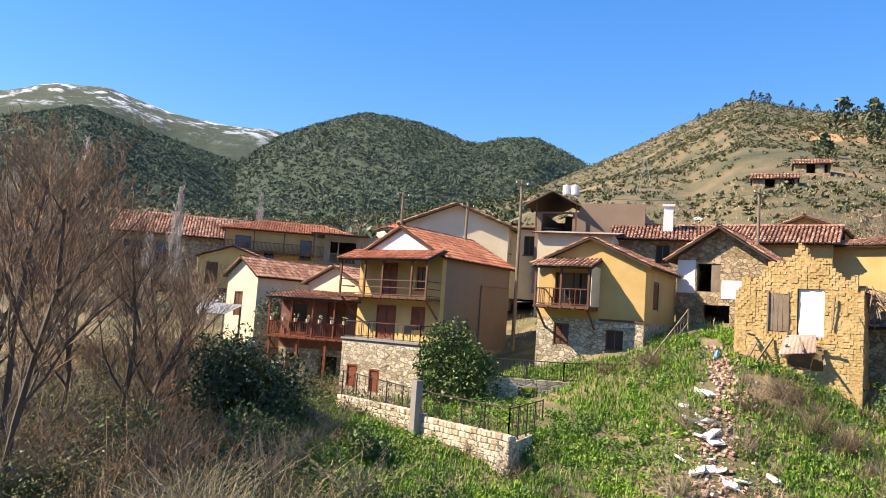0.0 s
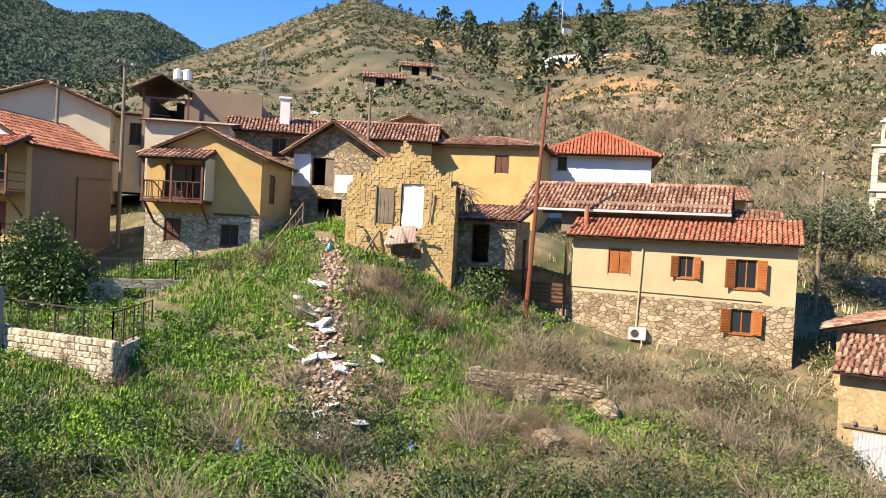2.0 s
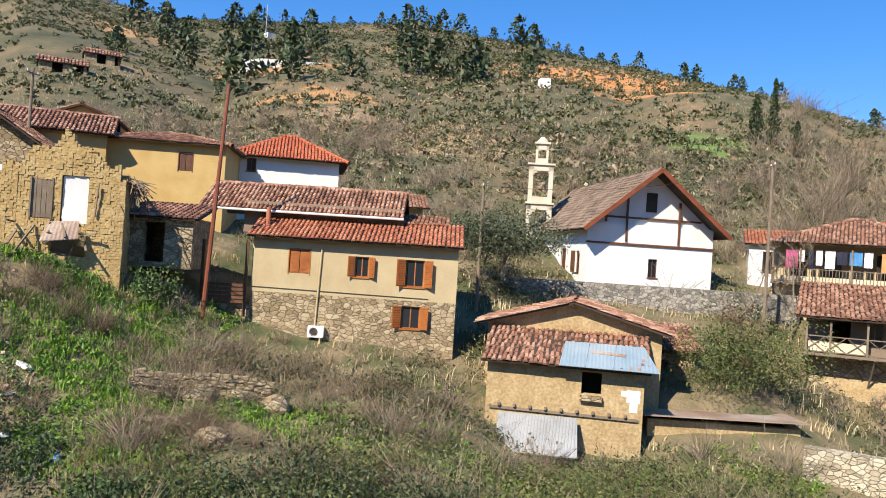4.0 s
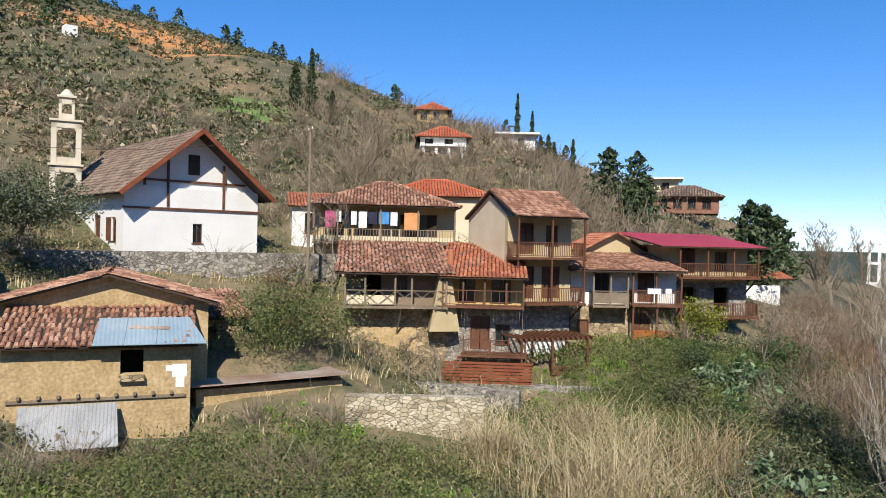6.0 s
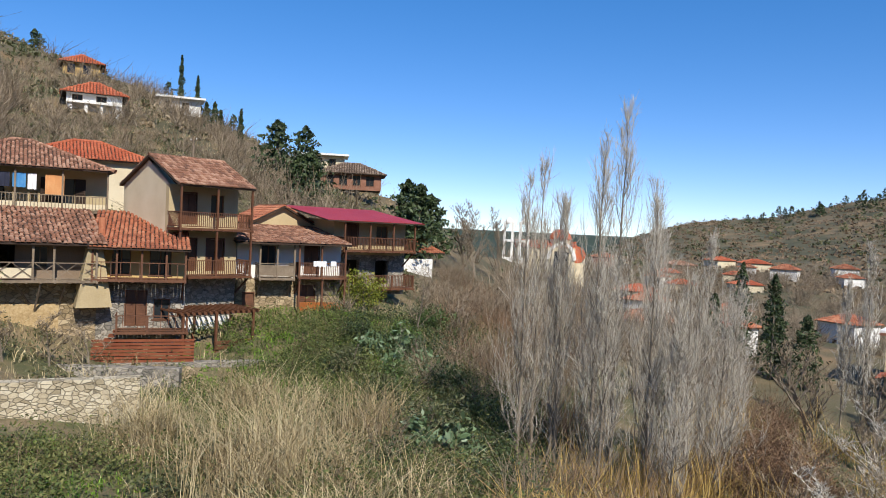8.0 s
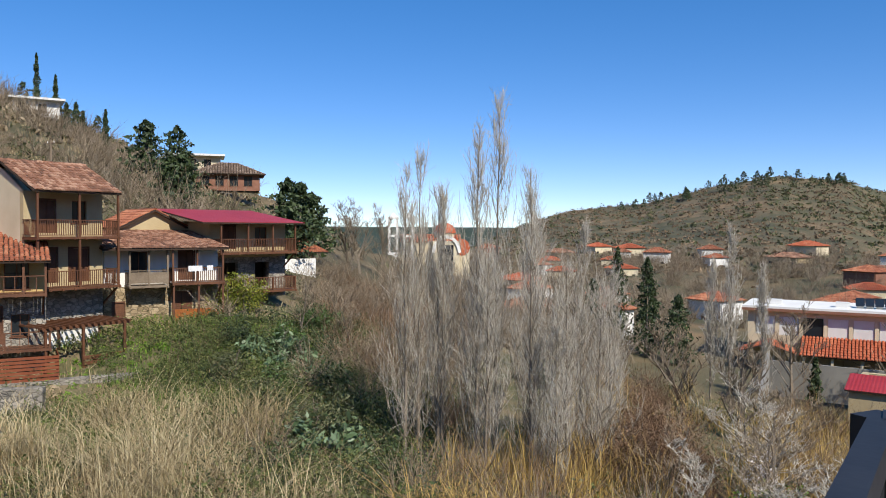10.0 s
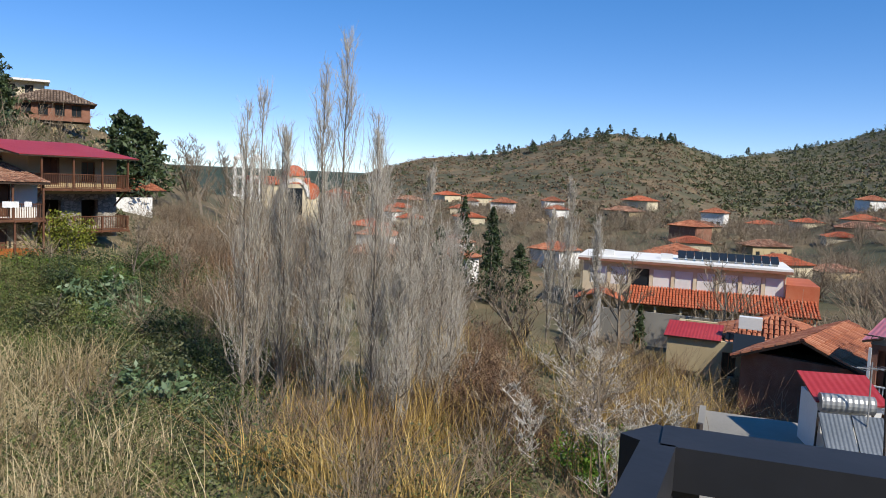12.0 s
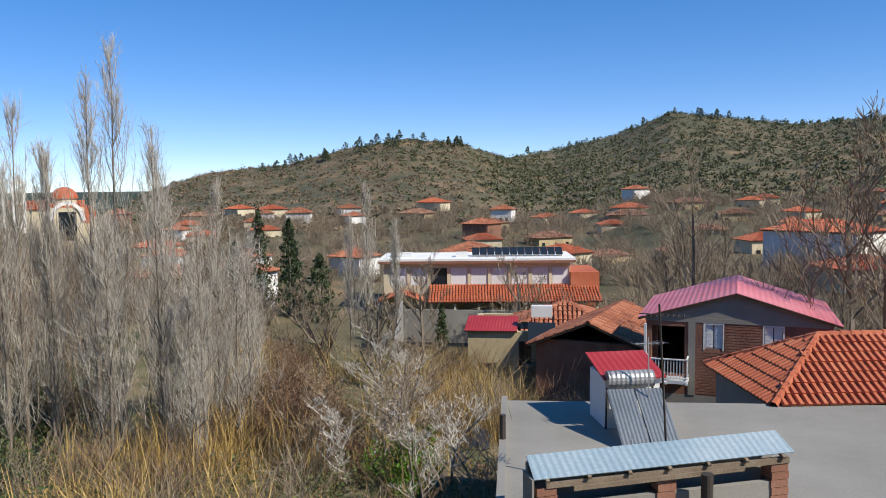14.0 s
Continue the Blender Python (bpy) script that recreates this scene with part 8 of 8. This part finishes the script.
    cloud("withered_bushes", heaps(rust, 240, 1.0, 1.0, 0.05), 4, WITHERED, "reddish-brown withered bushes on the bank", "bushes", S)
    far = np.concatenate([scatter(2600, -120, -146, 200, 560, 2.0), scatter(900, -146, -176, 240, 560, 2.0)])
    cloud("far_dry_scrub", heaps(far, 10, 2.0, 0.9, 0.6), 4, BROWNSTEM, "brown dry scrub over the far hill", "scrub", S)
    # hills
    hill = np.concatenate([scatter(1700, -34, -80, 110, 280, 2.0), scatter(2600, -6, -108, 78, 330, 2.0), scatter(5200, -6, -108, 95, 330, 2.0, (26, 0.1, 1.0)), scatter(5200, -6, -108, 120, 330, 2.0, (17, 0.2, 2.0)), scatter(5200, -6, -56, 200, 470, 2.0), scatter(3000, 2, -36, 280, 620, 2.0)])
    cloud("hill_scrub", heaps(hill, 16, 1.2, 0.9, 0.4), 4, MAQUIS, "dark scrub dotted over the hillside", "scrub", S)
    hill = scatter(4200, -30, -108, 78, 260, 2.0, (22, 0.2, 1.0))
    cloud("dry_scrub", heaps(hill, 12, 1.0, 0.8, 0.4), 4, DRYBRUSH, "grey dry scrub over the hillside", "scrub", S)
    west = np.concatenate([scatter(420, -114, -143, 230, 560, 2.0), scatter(3600, -146, -176, 260, 660, 2.0), scatter(500, -136, -150, 360, 560, 2.0)])
    cloud("far_scrub", heaps(west, 14, 1.9, 2.0, 0.7), 4, MAQUIS, "dark scrub and trees over the far hills", "scrub", S)
    foot = np.concatenate([scatter(5200, 36, -6, 150, 640, 3.0), scatter(900, 34, 4, 95, 200, 3.0)])
    cloud("valley_woods", heaps(foot, 16, 2.3, 2.6, 0.9), 4, DARKGREEN, "dark trees filling the valley beyond the village", "woods", S)
    bare = np.concatenate([scatter(260, 33, 6, 70, 180, 2.0), scatter(700, -112, -172, 115, 260, 2.0), scatter(160, -146, -172, 70, 120, 2.0), scatter(120, -112, -128, 66, 110, 2.0), scatter(200, -74, -100, 80, 170, 2.0)])
    cloud("village_thicket", twiggy(bare, 30, 3.4, 0.035, 0.5), 4, GREYTWIG, "bare grey trees scattered among the houses", "trees", S)
    # trees standing on the skylines
    r = random.Random(4)
    for lo, hi, n, h in ((-18, -70, 42, 6.0), (-70, -96, 16, 5.0), (-127, -176, 80, 6.5)):
        for _ in range(n):
            a = r.uniform(hi, lo)
            R = float(np.interp(a, _hill[:, 0], _hill[:, 2])) * r.uniform(0.93, 1.0)
            x, y = -math.sin(radians(a)) * R, math.cos(radians(a)) * R
            hh = h * r.uniform(0.5, 1.1)
            cone_tree("small dark pine on the skyline", x, y, hh, hh * 0.36, DARKGREEN, 110, hh * 0.10, "pine_tree", 0.3, group="skyline pines", start=0.12, power=0.55)
    for _ in range(50):
        a, R = r.uniform(-57, -26), r.uniform(150, 300)
        x, y = -math.sin(radians(a)) * R, math.cos(radians(a)) * R
        hh = r.uniform(5, 11)
        cone_tree("dark pine on the hillside", x, y, hh, hh * 0.4, DARKGREEN, 160, hh * 0.09, "pine_tree", 0.3, group="hillside pines", start=0.1, power=0.5)


cover()


# ---- rubble and litter on the slope ----
def rubble():
    g = Geo()
    r = random.Random(9)
    for i in range(900):
        f = r.random()
        x, y = 13.6 - 3.2 * f + 0.4 * math.sin(f * 7) + r.gauss(0, 0.3 + 0.9 * f), 37.2 - 9.6 * f + r.gauss(0, 0.5)
        z, s = gz(x, y), r.uniform(0.05, 0.16)
        g.beam((x, y, z + r.uniform(0, 0.05)), (x + r.uniform(-s, s) * 1.6, y + r.uniform(-s, s) * 1.6, z + r.uniform(0, s)), s, s * 0.7)
    solid("brick_rubble", g, surface("broken_brick", ((0.30, 0.17, 0.12), (0.44, 0.29, 0.21), (0.55, 0.42, 0.33)), 2, 0.95, 0.3, island=0.2), Matrix(), "spill of broken bricks and stones below the ruin", "rubble", kind="stuff")
    for i in range(26):
        f = r.uniform(0.25, 1.1)
        x, y = 13.0 - 3.0 * f + r.gauss(0, 0.9), 36.5 - 9.6 * f + r.gauss(0, 0.7)
        s = r.uniform(0.12, 0.45)
        q = Geo().hexa([Vector((a * s * r.uniform(0.6, 1.1), b * s * r.uniform(0.5, 1.0), c * s * 0.3 + r.uniform(0, 0.06))) for a, b, c in ((-1, -1, 0), (1, -1, 0), (1, 1, 0), (-1, 1, 0), (-1, -1, 1), (1, -1, 1), (1, 1, 1), (-1, 1, 1))])
        solid("discarded_slab", q, WHITE, pose(x, y, gz(x, y) + 0.05, r.uniform(-25, 25), r.uniform(-25, 25), r.uniform(0, 360)), "broken white plaster slab among the weeds", "debris", "litter on the slope")
    blue = surface("blue_plastic", ((0.02, 0.12, 0.35), (0.04, 0.2, 0.5), (0.1, 0.3, 0.6)), 3, 0.4, 0.1)
    for x, y in ((6.7, 26.5), (13.4, 37.0), (12.0, 24.0)):
        q = Geo().tube((0, 0, 0), (0.1, 0.05, 0.35), 0.16, 0.08, 8)
        solid("plastic_bag", q, blue, pose(x, y, gz(x, y)), "crumpled blue plastic bag in the weeds", "litter", "litter on the slope")
    for x, y, s in ((19.6, 25.5, 0.9), (20.6, 24.2, 0.7), (18.2, 26.0, 0.8), (16.6, 22.6, 0.7), (47.0, 2.0, 0.7), (46.6, 0.4, 0.5)):
        bm = bmesh.new()
        bmesh.ops.create_icosphere(bm, subdivisions=2, radius=s)
        for v in bm.verts:
            v.co *= 1 + 0.3 * noise.noise(v.co * 1.7 + Vector((x, y, 0)))
            v.co.z *= 0.7
        me = bpy.data.meshes.new("boulder")
        bm.to_mesh(me)
        bm.free()
        me.materials.append(BROWNSTONE)
        ob = new("boulder", me)
        ob.matrix_world = pose(x, y, gz(x, y) + 0.1)
        tagged(ob, "brown weathered boulder in the slope", "boulder", "boulders")
    # dry stone wall low on the slope
    for k in range(60):
        i, j = k % 15, k // 15
        s = r.uniform(0.16, 0.24)
        q = Geo().hexa([Vector((a * s * r.uniform(0.8, 1.2), b * s * 0.8, c * s * r.uniform(0.7, 1.0))) for a, b, c in ((-1, -1, -0.6), (1, -1, -0.6), (1, 1, -0.6), (-1, 1, -0.6), (-1, -1, 0.6), (1, -1, 0.6), (1, 1, 0.6), (-1, 1, 0.6))])
        x, y = 16.2 + i * 0.3 + (j % 2) * 0.15, 27.2 - i * 0.19
        solid("stone", q, BROWNSTONE, pose(x, y, gz(x, y) + 0.12 + j * 0.26, r.uniform(-8, 8), r.uniform(-8, 8), -32 + r.uniform(-12, 12)), "brown field stone of a tumbled terrace wall", "stone", "terrace wall stones")
    for x, y, a in ((10.2, 27.6, 40), (18.6, 29.2, 10), (14.5, 25.4, -40), (9.0, 29.0, 70)):
        solid("fallen_timber", Geo().beam((0, 0, 0.1), (2.2, 0, 0.25), 0.12), OLDWOOD, pose(x, y, gz(x, y), 0, 0, a), "weathered fallen timber on the slope", "timber", "fallen timbers")


rubble()


# ---- stones laid in the garden walls ----
def wall_stones():
    r = random.Random(21)
    shapes = []
    for k in range(8):
        bm = bmesh.new()
        bmesh.ops.create_cube(bm, size=1.0)
        bmesh.ops.bevel(bm, geom=bm.edges[:], offset=0.16, segments=1, affect="EDGES")
        for v in bm.verts:
            v.co += Vector((r.uniform(-0.07, 0.07), r.uniform(-0.07, 0.07), r.uniform(-0.07, 0.07)))
        me = bpy.data.meshes.new("stone")
        bm.to_mesh(me)
        bm.free()
        me.materials.append(WALLSTONE)
        shapes.append(me)
    for ob in [o for o in bpy.data.objects if o.name.startswith("garden_wall")]:
        hi, lo = max(v.co.z for v in ob.data.vertices), -0.3
        L = max(v.co.x for v in ob.data.vertices)
        z = lo
        while z < hi - 0.1:
            h = r.uniform(0.2, 0.3)
            x = r.uniform(-0.1, 0.1)
            while x < L - 0.15:
                w = r.uniform(0.22, 0.46)
                s = new("stone", r.choice(shapes))
                s.parent = ob
                s.matrix_local = Matrix.LocRotScale((x + w / 2, 0.03, z + h / 2), Euler((0, r.uniform(-0.08, 0.08), 0)), (w * 1.0, 0.2 + r.uniform(0, 0.08), h * 1.0))
                x += w
            z += h


WALLSTONE = surface("pale_field_stone", ((0.33, 0.27, 0.18), (0.45, 0.385, 0.27), (0.57, 0.50, 0.37)), 1.4, 0.9, 0.5, fine=12)
_ns = WALLSTONE.node_tree
_info = _ns.nodes.new("ShaderNodeObjectInfo")
_ramp = next(q for q in _ns.nodes if q.bl_idname == "ShaderNodeValToRGB")
_plus = _ns.nodes.new("ShaderNodeMath")
_plus.operation = "MULTIPLY_ADD"
_plus.inputs[1].default_value = 0.4
_old = _ramp.inputs["Fac"].links[0].from_socket
_ns.links.new(_info.outputs["Random"], _plus.inputs[0])
_less = _ns.nodes.new("ShaderNodeMath")
_less.operation = "SUBTRACT"
_less.inputs[1].default_value = 0.2
_ns.links.new(_old, _less.inputs[0])
_ns.links.new(_less.outputs[0], _plus.inputs[2])
_ns.links.new(_plus.outputs[0], _ramp.inputs["Fac"])
wall_stones()
